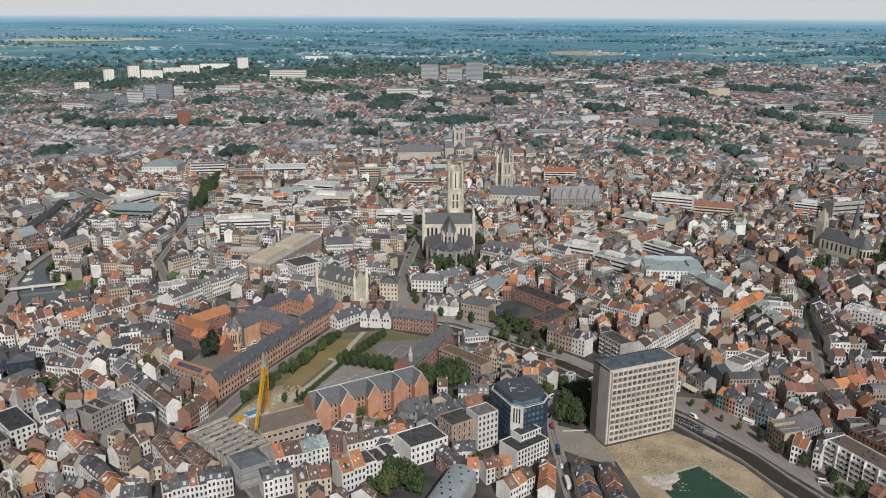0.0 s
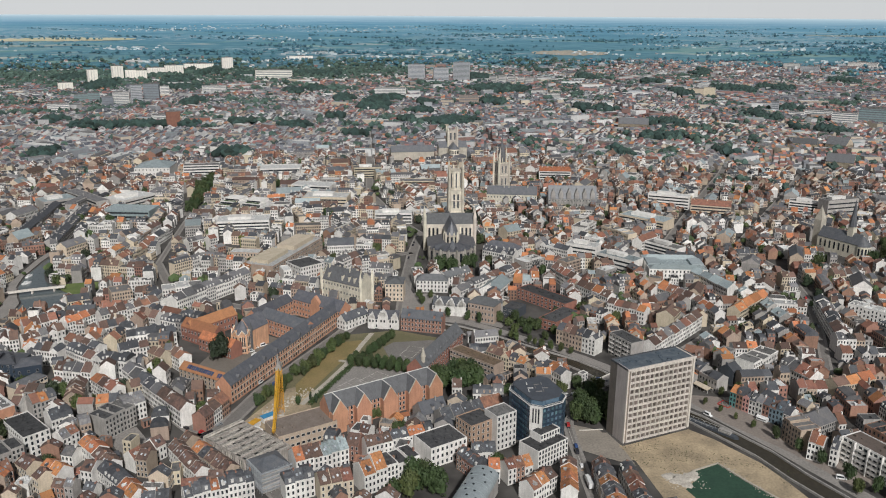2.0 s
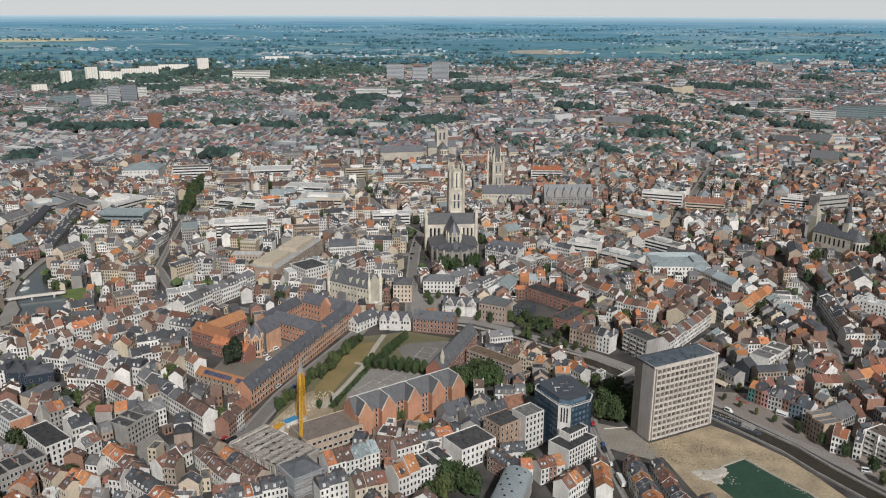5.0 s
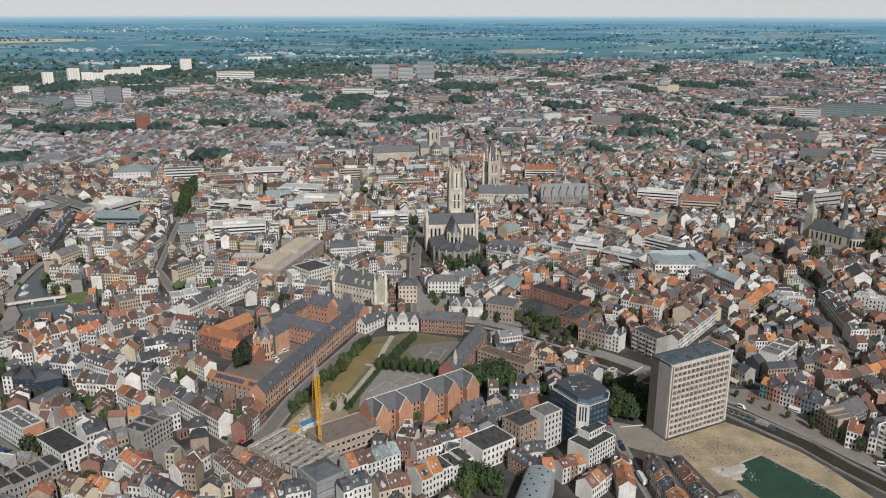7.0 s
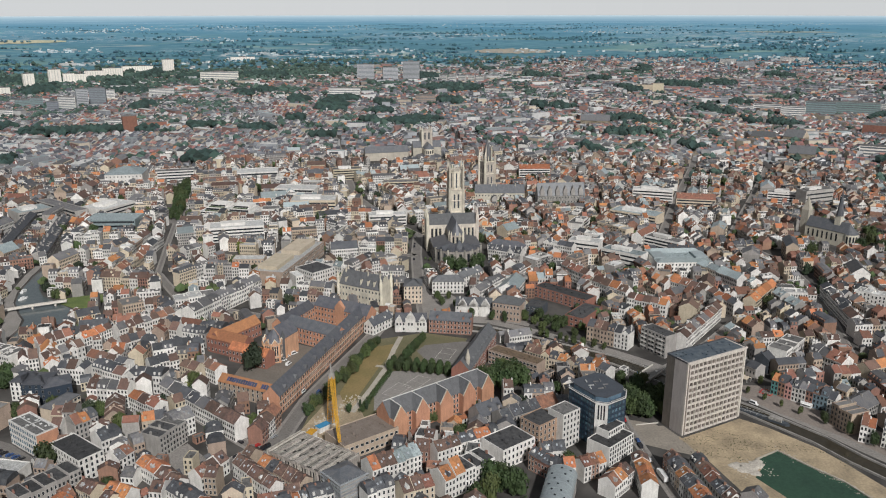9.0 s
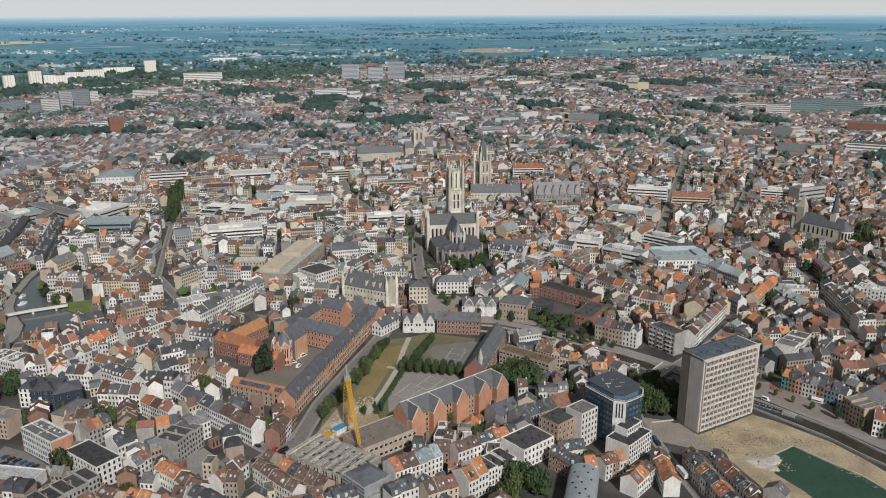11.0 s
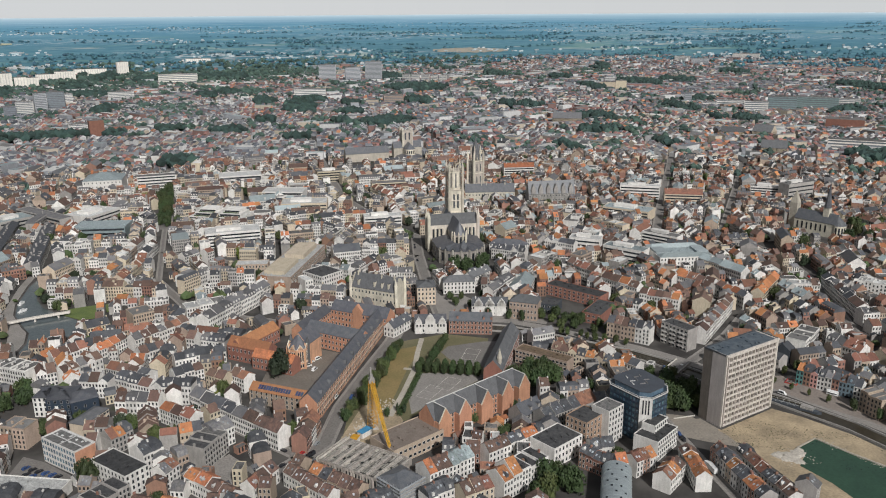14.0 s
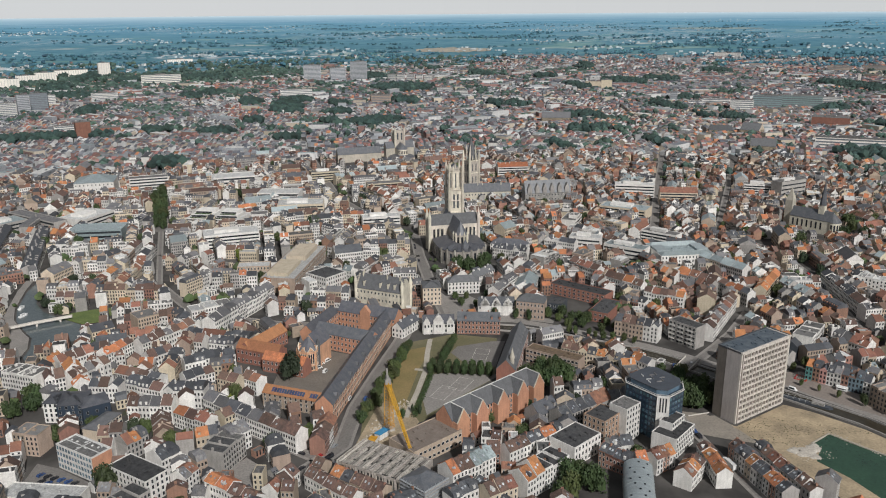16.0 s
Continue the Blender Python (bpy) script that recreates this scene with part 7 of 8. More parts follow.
def fill():
    """Blocks between narrow streets: terraces round the edge, back rows inside, sheds and trees in what is left."""
    dist = np.array([(a, b) for a, b, _ in DISTRICTS], float)
    blocks = []
    for gx in np.arange(-780, 940, 70.0):
        for gy in np.arange(-520, 620, 66.0):
            x, y = gx + rng.uniform(-17, 17), gy + rng.uniform(-17, 17)
            if not in_view(x, y) or math.hypot(x - NEAR_EYE.x, y - NEAR_EYE.y) > 1370:
                continue
            deg = DISTRICTS[int(np.argmin(((dist - (x, y)) ** 2).sum(1)))][2]
            blocks.append((x, y, deg + rng.uniform(-7, 7)))
    seeds = np.array([(a, b) for a, b, _ in blocks])
    # shops, schools and offices: larger blocks
    for cx, cy, deg in blocks:
        for _ in range(3):
            far_ = math.hypot(cx - NEAR_EYE.x, cy - NEAR_EYE.y)
            if far_ < 560 or rng.random() > 0.34:
                continue
            ang = radians(deg)
            x, y = cx + rng.uniform(-24, 16), cy + rng.uniform(-24, 16)
            w, d, h = rng.uniform(14, 34), rng.uniform(10, 17), rng.uniform(8, 14)
            if share_taken(x, y, ang, w, d) > 0.03:
                continue
            claim(x, y, ang, w, d)
            rk = pick([("f", 4), ("w", 3), ("g", 5), ("d", 5), ("z", 2), ("b", 3), ("r", 2)])
            house(x, y, ang, w, d, h, rk, pick([("w", 5), ("c", 3), ("y", 3), ("t", 3), ("k", 2)]), 2, facing(x, y, ang))
            if d > 13 and w > 20 and rk in "fw":
                house(x + math.cos(ang) * w * 0.3, y + math.sin(ang) * w * 0.3, ang, w * 0.4, d * 0.6, h + rng.uniform(2.5, 4), "f", "w", 2, facing(x, y, ang))
    for k, (cx, cy, deg) in enumerate(blocks):
        cell = [(cx - 90, cy - 90), (cx + 90, cy - 90), (cx + 90, cy + 90), (cx - 90, cy + 90)]
        for j in np.argsort(((seeds - (cx, cy)) ** 2).sum(1))[1:14]:
            sx, sy = seeds[j]
            cell = clipped(cell, (cx + sx) / 2, (cy + sy) / 2, sx - cx, sy - cy)
        large = palette(cx, cy)[0] is PALE_ROOFS
        base_h = rng.choice((7.5, 8.5, 9.0, 10.0)) + (2.0 if large else 0)
        deep = rng.uniform(8.5, 10.5)
        for ring_no, inset in enumerate((rng.uniform(2.4, 3.6), 2.4 + deep + rng.uniform(5, 8))):
            edge = shrunk(cell, inset)
            for (x0, y0), (x1, y1) in zip(edge, edge[1:] + edge[:1]):
                if math.hypot(x1 - x0, y1 - y0) > 6:
                    edge_row(x0, y0, x1, y1, deep if ring_no == 0 else rng.uniform(5.5, 8), base_h + rng.uniform(-0.8, 0.8) if ring_no == 0 else rng.uniform(4.5, 7.5), ring_no > 0)
    # sheds, lean-tos and back buildings in what is left
    for _ in range(16000):
        a_, r_ = radians(rng.uniform(-36, 50)), rng.uniform(335, 1250)
        X, Y = NEAR_EYE.x + r_ * math.sin(a_), NEAR_EYE.y + r_ * math.cos(a_)
        k = int(np.argmin(((seeds - (X, Y)) ** 2).sum(1)))
        ang = radians(blocks[k][2])
        w, d = rng.uniform(3.2, 7), rng.uniform(3.2, 7)
        if share_taken(X, Y, ang, w, d) < 0.04 and math.hypot(X - seeds[k][0], Y - seeds[k][1]) < 24:
            claim(X, Y, ang, w, d)
            rk = pick([("f", 4), ("d", 3), ("b", 3), ("r", 2), ("k", 2), ("w", 1), ("g", 2), ("o", 1)])
            house(X, Y, ang, w, d, rng.uniform(2.8, 5.5), rk, pick(palette(X, Y)[1]), 2, facing(X, Y, ang))


# ---- terraces that the streets show: front line, depth, eaves, roof and wall codes ----
# west of the brick quadrangle
terrace(-167, -389, -158, -366, 9, 10, "bbr", "kwk")
terrace(-361, -262, -339, -276, 14, 14, "ffff", "w")
terrace(-333, -347, -319, -353, 12, 13, "ff", "t")
terrace(-234, -325, -176, -391, 10, 11, "ggddgbbbo", "w")
terrace(-258, -310, -234, -317, 10, 12, "dddd", "w")
terrace(-277, -325, -251, -333, 10, 12, "bggb", "w")
terrace(-250, -336, -231, -355, 9, 10, "obr", "w")
terrace(-226, -354, -215, -346, 10, 10, "bb", "c")
terrace(-216, -377, -206, -369, 12, 11, "gg", "w")
terrace(-220, -396, -209, -378, 14, 13, "kkf", "y")
terrace(-233, -398, -223, -392, 10, 11, "gg", "t")
terrace(-251, -392, -242, -384, 12, 11, "dd", "w")
terrace(-238, -410, -232, -402, 10, 10, "gr", "w")
terrace(-275, -443, -253, -421, 13, 12, "kkkkk", "y")
terrace(-229, -412, -206, -437, 9, 9, "oobb", "w")
terrace(-209, -440, -184, -466, 9, 9, "dddoo", "w")
terrace(-194, -430, -182, -414, 9, 8, "rbb", "w")
terrace(-180, -418, -159, -445, 8, 8, "bbbbb", "w")
terrace(-176, -410, -145, -444, 9, 8, "boodbbb", "t")
terrace(-158, -469, -124, -454, 10, 11, "dddoddddd", "w")
terrace(-178, -471, -159, -468, 10, 10, "ddd", "y")
terrace(-331, -281, -320, -277, 12, 13, "bb", "w")
terrace(-316, -278, -296, -258, 10, 12, "bbgbb", "w")
terrace(-304, -292, -286, -297, 10, 11, "dbd", "w")
terrace(-271, -370, -261, -360, 10, 10, "rod", "y")
terrace(-248, -274, -216, -264, 10, 12, "ddddd", "w")
terrace(-279, -234, -246, -202, 10, 12, "gbbgbrb", "w")
terrace(-232, -202, -187, -134, 12, 12, "gggggggg", "w")
terrace(-250, -178, -210, -164, 14, 13, "wwff", "w")
terrace(-302, -240, -287, -220, 9, 9, "ooob", "w")
terrace(-336, -246, -329, -237, 9, 9, "oo", "c")
terrace(-282, -293, -260, -308, 10, 11, "ddb", "w")
terrace(-212, -298, -203, -308, 9, 10, "br", "w")
terrace(-227, -296, -210, -311, 9, 10, "bbr", "c")
terrace(-239, -436, -227, -445, 9, 9, "oo", "w")
terrace(-253, -432, -235, -448, 9, 9, "bbkb", "c")
terrace(-272, -256, -257, -247, 10, 11, "bdb", "w")
terrace(-329, -250, -310, -236, 10, 11, "rbbr", "w")
terrace(-246, -294, -229, -285, 10, 10, "ddb", "w")
terrace(-292, -271, -264, -292, 10, 10, "rbbd", "w")
# between school and pit
terrace(-113, -446, -83, -431, 12, 13, "oobbzzz", "w")
terrace(-74, -426, -38, -410, 9, 11, "bbbddood", "w")
terrace(-74, -455, -46, -439, 13, 12, "ookkk", "w")
terrace(-95, -462, -74, -454, 11, 11, "bbro", "c")
terrace(-32, -395, 5, -378, 12, 9, "ddddrr", "y")
terrace(-1.7, -449, 11.9, -443.3, 9, 9, "rro", "wkw")
terrace(-0.5, -473.5, 22.1, -455.1, 10, 9, "brrob", "w")
terrace(30, -468, 35, -439.5, 8, 8, "ooob", "w")
terrace(-26.9, -432.3, -16.9, -446.3, 8, 9, "dddd", "k")
terrace(-112, -460, -94, -452, 10, 11, "dddd", "w")
terrace(42.2, -444, 42.3, -490, 9, 9.5, "bddoddood", "kywcwyw")
terrace(55.6, -446.6, 57.8, -490, 8, 8, "dbrrddbb", "w")
terrace(-136, -453, -125, -460, 9, 9, "dd", "w")
terrace(-84, -406, -74, -410, 9, 9, "kb", "w")
# along the canal and north of it
terrace(163, -430, 177, -442, 11, 11, "roodd", "w")
terrace(159, -409, 162, -423, 13, 13, "fff", "t")
terrace(231, -348, 263, -352, 11, 10, "drrrrr", "t")
terrace(134, -331, 143, -352, 10, 9, "dkd", "y")
terrace(143, -352, 165, -336, 10, 9, "rdd", "d")
terrace(201, -417, 210, -442, 13, 13, "kkkkk", "k")
terrace(164, -420, 192, -405, 14, 10, "ggg", "y")
terrace(56, -270, 79, -292.5, 11, 12, "dbbddd", "ttttww")
terrace(145, -368, 170, -403, 9, 10, "odddgdbddb", "ekpwwkbbwt")
terrace(156, -350, 199, -315, 13, 12, "fffff", "w")
terrace(192, -332, 201, -355, 12, 11, "ggrr", "w")
terrace(119, -300, 172, -246, 10, 11, "bbgrgrbb", "w")
terrace(205, -236, 245, -198, 10, 10, "oooo", "c")
terrace(290, -236, 308, -258, 12, 15, "wwwww", "w")
terrace(278, -207, 257, -280, 10, 10, "ddgbddbb", "w")
terrace(240, -346, 210, -356, 10, 10, "oob", "c")
terrace(22, -66, 49, -86, 11, 11, "ddddd", "w")
terrace(-7, -182, 33, -136, 10, 10, "ggggbb", "w")
terrace(78, -124, 90, -157, 10, 11, "brrb", "w")
terrace(-85, -123, -66, -128, 10, 12, "ggg", "w")
terrace(-158, -136, -132, -124, 14, 14, "wwww", "w")
terrace(2, -302, 34, -331, 9, 9, "bbrdobd", "c")
terrace(35, -327, 45, -345, 9, 11, "dod", "w")
terrace(15, -162, 52, -118, 10, 10, "bggdb", "w")
terrace(201, -137, 215, -186, 11, 11, "zzzz", "w")
terrace(91, -172, 110, -203, 10, 11, "bbob", "w")
terrace(106, -216, 130, -237, 10, 11, "brbbo", "w")
terrace(158, -180, 174, -210, 10, 11, "orbb", "w")
terrace(177, -210, 183, -243, 9, 11, "bood", "w")
terrace(80, -51, 103, -73, 10, 11, "dwdd", "w")
terrace(118, -16, 141, -40, 10, 12, "wdww", "w")
terrace(157, 14, 176, -22, 12, 12, "ffww", "c")
terrace(-109, -104, -88, -72, 10, 11, "gbd", "w")

fill()
setting("town_houses", LO["a"], [ROOF_I[k] for k in FAR_ROOFS] + [WALL_I[k] for k in FAR_WALLS], "crowded town houses with tiled and slate roofs", "houses", kind="stuff")
setting("town_windows", LO["b"], GLASS_I, "small dark windows of the town houses", "windows", kind="stuff")

# ---- trees ----
tree_models = {}


def crown_mesh(kind, k):
    """Leaf sprays on the outside of several lobes; kind: round, tall, wide."""
    r = random.Random(100 + k * 7 + len(kind))
    s = Shape()
    lobes = []
    for _ in range({"wide": 9, "ball": 3}.get(kind, 6)):
        a, q = r.uniform(0, 2 * math.pi), r.uniform(0.0, {"tall": 0.2, "ball": 0.1}.get(kind, 0.55))
        lobes.append((Vector((q * math.cos(a), q * math.sin(a), r.uniform(0.35, 0.75) if kind != "ball" else 0.55)), {"tall": r.uniform(0.2, 0.3), "ball": r.uniform(0.42, 0.5)}.get(kind, r.uniform(0.28, 0.45))))
    for _ in range(620):
        c, rad = r.choice(lobes)
        d = Vector((r.gauss(0, 1), r.gauss(0, 1), r.gauss(0.25, 1))).normalized()
        p = c + d * rad * r.uniform(0.72, 1.12)
        n = (d + Vector((r.gauss(0, 0.5), r.gauss(0, 0.5), r.gauss(0, 0.5)))).normalized()
        u = n.orthogonal().normalized()
        v = n.cross(u)
        t = r.uniform(0, 6.28)
        u, v = u * math.cos(t) + v * math.sin(t), v * math.cos(t) - u * math.sin(t)
        z = r.uniform(0.05, 0.10)
        q = [p + u * z, p + v * z * 0.8 + n * z * 0.3, p - u * z, p - v * z * 0.8 + n * z * 0.3]
        s.add([tuple(x) for x in q], [(0, 1, 2, 3)])
    for c, rad in lobes:
        # dense inner mass so that little sky shows through
        s.prism([(c.x + rad * 0.7 * math.cos(2 * math.pi * i / 7), c.y + rad * 0.7 * math.sin(2 * math.pi * i / 7)) for i in range(7)], c.z - rad * 0.6, c.z + rad * 0.2,
                top=[(c.x + rad * 0.55 * math.cos(2 * math.pi * i / 7 + 0.3), c.y + rad * 0.55 * math.sin(2 * math.pi * i / 7 + 0.3)) for i in range(7)])
        s.cone([(c.x + rad * 0.55 * math.cos(2 * math.pi * i / 7 + 0.3), c.y + rad * 0.55 * math.sin(2 * math.pi * i / 7 + 0.3)) for i in range(7)], c.z + rad * 0.2, (c.x, c.y, c.z + rad * 0.75))
    return s


def trunk_mesh(k):
    r = random.Random(k)
    s = Shape()
    s.prism(ring(7, 0.035), 0, 0.35, top=ring(7, 0.024))
    for _ in range(4):
        a = r.uniform(0, 6.28)
        x, y = 0.2 * math.cos(a), 0.2 * math.sin(a)
        s.prism(ring(5, 0.016), 0.3, 0.62, top=ring(5, 0.006, x, y))
    return s.mesh("trunk", TRUNK)


TRUNKS = [trunk_mesh(k) for k in range(3)]


def tree(x, y, size, leaf=0, kind="round", label="", z=0.0):
    k = abs(int(x * 13 + y * 7)) % 4
    key = (kind, k, leaf)
    if key not in tree_models:
        tree_models[key] = crown_mesh(kind, k).mesh("crown", LEAF[leaf])
    wide = {"round": 0.52, "tall": 0.36, "wide": 0.66, "ball": 0.6}[kind]
    tone = {0: "dark green", 1: "mid-green", 2: "deep blackish-green", 3: "yellow-green"}[leaf]
    root = thing("tree", pose(x, y, z, 0, 0, (x * 37 + y * 11) % 360) @ Matrix.Diagonal((size * wide, size * wide, size, 1)), label or "%s leafy tree among the buildings" % tone, "tree", "trees")
    part("trunk", TRUNKS[k % 3], None, root)
    part("crown", tree_models[key], None, root)


tr = random.Random(11)
CLIPPED = [(-90 + 37 * k / 7, -301.5 - 14 * k / 7) for k in range(8)] + [(-87 + 35 * k / 7, -295.5 - 14 * k / 7) for k in range(8)] + [(-78 + 15 * k / 5, -287 + 30 * k / 5) for k in range(6)]
for x, y in CLIPPED:
    tree(x, y, tr.uniform(7.6, 8.4), 0, "ball", "dense clipped green tree beside the school yard")
for k in range(22):
    f = k / 21
    x, y = -100 - 46 * f + tr.uniform(-2.5, 2.5), -256 - 102 * f + tr.uniform(-2, 2)
    tree(x + 4, y, tr.uniform(5.5, 9), 1 if k % 3 else 0, "wide", "green tree between the street and the lawn")
tree(-29, -339, 14, 0, "wide")
tree(-20, -341, 13, 0, "wide")
tree(-10, -337, 13, 0, "wide")
tree(-22, -327, 13, 0, "wide")
tree(-13, -325, 14, 0, "wide")
tree(-33, -330, 12, 0, "wide")
tree(-8, -329, 12, 0, "wide")
tree(-16, -333, 15, 0, "wide")
tree(-180, -286, 17, 2, "wide")
tree(-172, -280, 9, 2, "round")
for x, y, h in ((33, -226, 9), (30, -246, 7), (46, -245, 9), (57, -253, 7), (39, -252, 8), (52, -238, 8), (36, -238, 8), (42, -236, 7), (61, -262, 6), (26, -236, 7), (49, -262, 6)):
    tree(x, y, h, 0 if h > 7 else 1, "wide", "green tree in the school garden by the quay")
for x, y, h in ((-19.6, -95, 9), (-12, -96, 8), (-7, -92, 8), (3, -93, 7), (-27, -94, 6), (11, -90, 6)):
    tree(x, y, h, 0, "wide", "dark green tree behind the cathedral choir")
for k in range(11):
    tree(-301 - k * 1.5, 130 + k * 16, tr.uniform(8.5, 11), 0, "wide", "dark green tree of a town avenue")
    tree(-310 - k * 1.5, 135 + k * 16, tr.uniform(8.5, 11), 0, "wide", "dark green tree of a town avenue")
tree(-356, -124, 9, 1, "wide")
tree(-350, -121, 7, 0, "wide")
tree(-277, -399, 15, 0, "wide")
for x, y, h in ((47.5, -385, 11), (54, -387, 12), (59, -377, 12), (52, -366, 11), (60, -358, 12), (69, -347, 10), (51, -378, 13)):
    tree(x, y, h, 0 if h > 10 else 1, "wide", "leafy green tree beside the office slab")
tree(62, -379, 12, 0, "wide")
tree(69, -371, 13, 1, "wide")
tree(56, -387, 10, 0, "wide")
tree(73, -379, 11, 0, "wide")
tree(64, -369, 12, 0, "wide")
tree(66, -386, 9, 1, "wide")
tree(-51, -450, 14, 0, "wide")
tree(-44, -446, 13, 0, "wide")
tree(-40, -454, 14, 0, "wide")
tree(-52, -457, 13, 1, "wide")
tree(-60, -462, 12, 0, "wide")
tree(-270, -336, 8, 0, "wide")
tree(-264, -340, 9, 1, "wide")
tree(-258, -338, 8, 0, "wide")
tree(-258, -348, 8, 0, "wide")
tree(-41, -170, 8, 0, "round")
tree(-39, -184, 8, 0, "round")
tree(-32, -171, 7, 1, "round")
tree(-29, -191, 7, 0, "round")
tree(-20, -214, 8, 0, "round")
tree(-4, -222, 8, 0, "round")
tree(4, -228, 8, 0, "round")
tree(20, -226, 9, 1, "round")
tree(-20, -92, 13, 0, "wide")
tree(-10, -96, 12, 0, "wide")
tree(5, -88, 11, 0, "wide")
tree(12, -78, 10, 0, "wide")
tree(-137, 83, 16, 0, "wide")
tree(23, 62, 18, 2, "wide")
tree(-342, -262, 12, 1, "wide")
tree(-150, -315, 7, 3, "round")
tree(-218, -322, 9, 3, "round")
tree(-306, 176, 13, 1, "wide")
tree(-325, 255, 14, 1, "wide")
tree(-320, 307, 14, 0, "wide")
tree(-343, 257, 13, 3, "wide")
tree(-312, 210, 13, 0, "wide")
tree(-316, 230, 14, 1, "wide")
tree(-410, 75, 12, 0, "wide")
tree(-395, 72, 11, 0, "wide")
tree(-380, 74, 12, 0, "wide")
tree(342, -75, 11, 1, "wide")
tree(350, -62, 10, 0, "wide")
tree(340, -90, 12, 1, "wide")
tree(400, -40, 13, 0, "wide")
tree(435, -50, 13, 0, "wide")
tree(448, -40, 14, 0, "wide")
tree(460, -55, 13, 1, "wide")
tree(-215, -15, 12, 3, "wide")
tree(-206, 0, 10, 1, "wide")
tree(-80, -40, 11, 1, "wide")
tree(-66, -50, 10, 0, "wide")
tree(-72, -376, 8, 1, "wide")
tree(399, -84, 11, 0, "wide")
tree(419, -72, 12, 1, "wide")
tree(414, -94, 13, 0, "wide")
tree(431, -81, 11, 1, "wide")
tree(342, -72, 12, 0, "wide")
tree(339, -93, 13, 1, "wide")
tree(-80, -379, 9, 0, "wide")
tree(-62, -371, 8, 0, "wide")
tree(-53, -362, 7, 0, "round")
tree(-46, -358, 7, 1, "wide")
tree(-42, -364, 6, 0, "round")
tree(-333, -290, 13, 0, "wide")
tree(-338, -284, 12, 0, "wide")
tree(-335, -297, 11, 0, "wide")
tree(-60, -384, 6, 0, "round")
tree(-119, -358, 6, 0, "round")
tree(-108, -356, 7, 2, "tall")
tree(-112, -352, 6, 2, "tall")
for x, y, h in ((130.3, -366.6, 4.5), (144.5, -355.8, 6), (136.2, -376, 4.5), (142, -386, 4.5), (147.8, -396.3, 4.8), (155.8, -374.8, 5), (162.5, -383.3, 5.5), (139.9, -343.8, 5.5)):
    tree(x, y, h, 1, "round", "young street tree on the quayside square")
for x, y, h in ((155.8, -409.4, 7.5), (162.4, -422.8, 7.8), (168.7, -436.4, 8.2), (175.7, -450.2, 9), (182.2, -463.1, 9), (172.3, -464.3, 9)):
    tree(x, y, h, 1 if y == -464.3 else 0, "round", "round dark street tree on the quay")
for k in range(9):
    f = k / 8
    tree(18 + 45 * f + tr.uniform(-2, 2), -255 - 34 * f, tr.uniform(5, 7), 1, "round", "small tree along the canal")
# trees in back yards and streets wherever a gap was left
tree_count = 0
for _ in range(4000):
    if tree_count >= 155:
        break
    a, r_ = radians(tr.uniform(-32, 46)), 370 + 780 * tr.random() ** 1.5
    x, y = HUB[0] + r_ * math.sin(a), HUB[1] + r_ * math.cos(a)
    if share_taken(x - 3, y - 3, 0, 6, 6) < 0.12:
        claim(x - 3, y - 3, 0, 6, 6)
        tree(x, y, tr.uniform(6, 11), tr.choice((0, 0, 1, 1, 2)), "wide", "garden tree between back yards")
        tree_count += 1
# hedge beside the path
h_ = Shape()
hr = random.Random(2)
P0, P1 = Vector((-89, -302)), Vector((-112, -358))
for _ in range(2600):
    p = P0.lerp(P1, hr.random()) + Vector((hr.uniform(-1.8, 1.8), hr.uniform(-0.6, 0.6)))
    z = hr.uniform(0.1, 2.4)
    q = [Vector((p.x, p.y, z)) + Vector((hr.gauss(0, 0.35), hr.gauss(0, 0.35), hr.gauss(0, 0.3))) for _ in range(3)]
    h_.add([tuple(v) for v in q], [(0, 1, 2)])
setting("hedge", h_, LEAF[0], "dark clipped hedge along the gravel path", "hedge", kind="stuff")

# ---- the far town, suburbs and woods ----
fr = np.random.default_rng(21)


# shares of wall and roof kinds in slate, mixed and red-tiled quarters, and in a quarter paled for the sun patch on it
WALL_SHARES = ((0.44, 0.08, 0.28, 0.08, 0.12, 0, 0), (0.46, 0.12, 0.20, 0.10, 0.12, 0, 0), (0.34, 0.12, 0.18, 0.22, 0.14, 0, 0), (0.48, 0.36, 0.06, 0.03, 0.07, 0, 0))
ROOF_SHARES = ((0.40, 0.27, 0.14, 0.09, 0.03, 0.03, 0.02, 0.02, 0), (0.28, 0.20, 0.24, 0.18, 0.03, 0.03, 0.02, 0.02, 0), (0.17, 0.12, 0.30, 0.33, 0.05, 0.03, 0, 0, 0), (0.14, 0.14, 0.26, 0.28, 0.12, 0.04, 0.02, 0, 0))


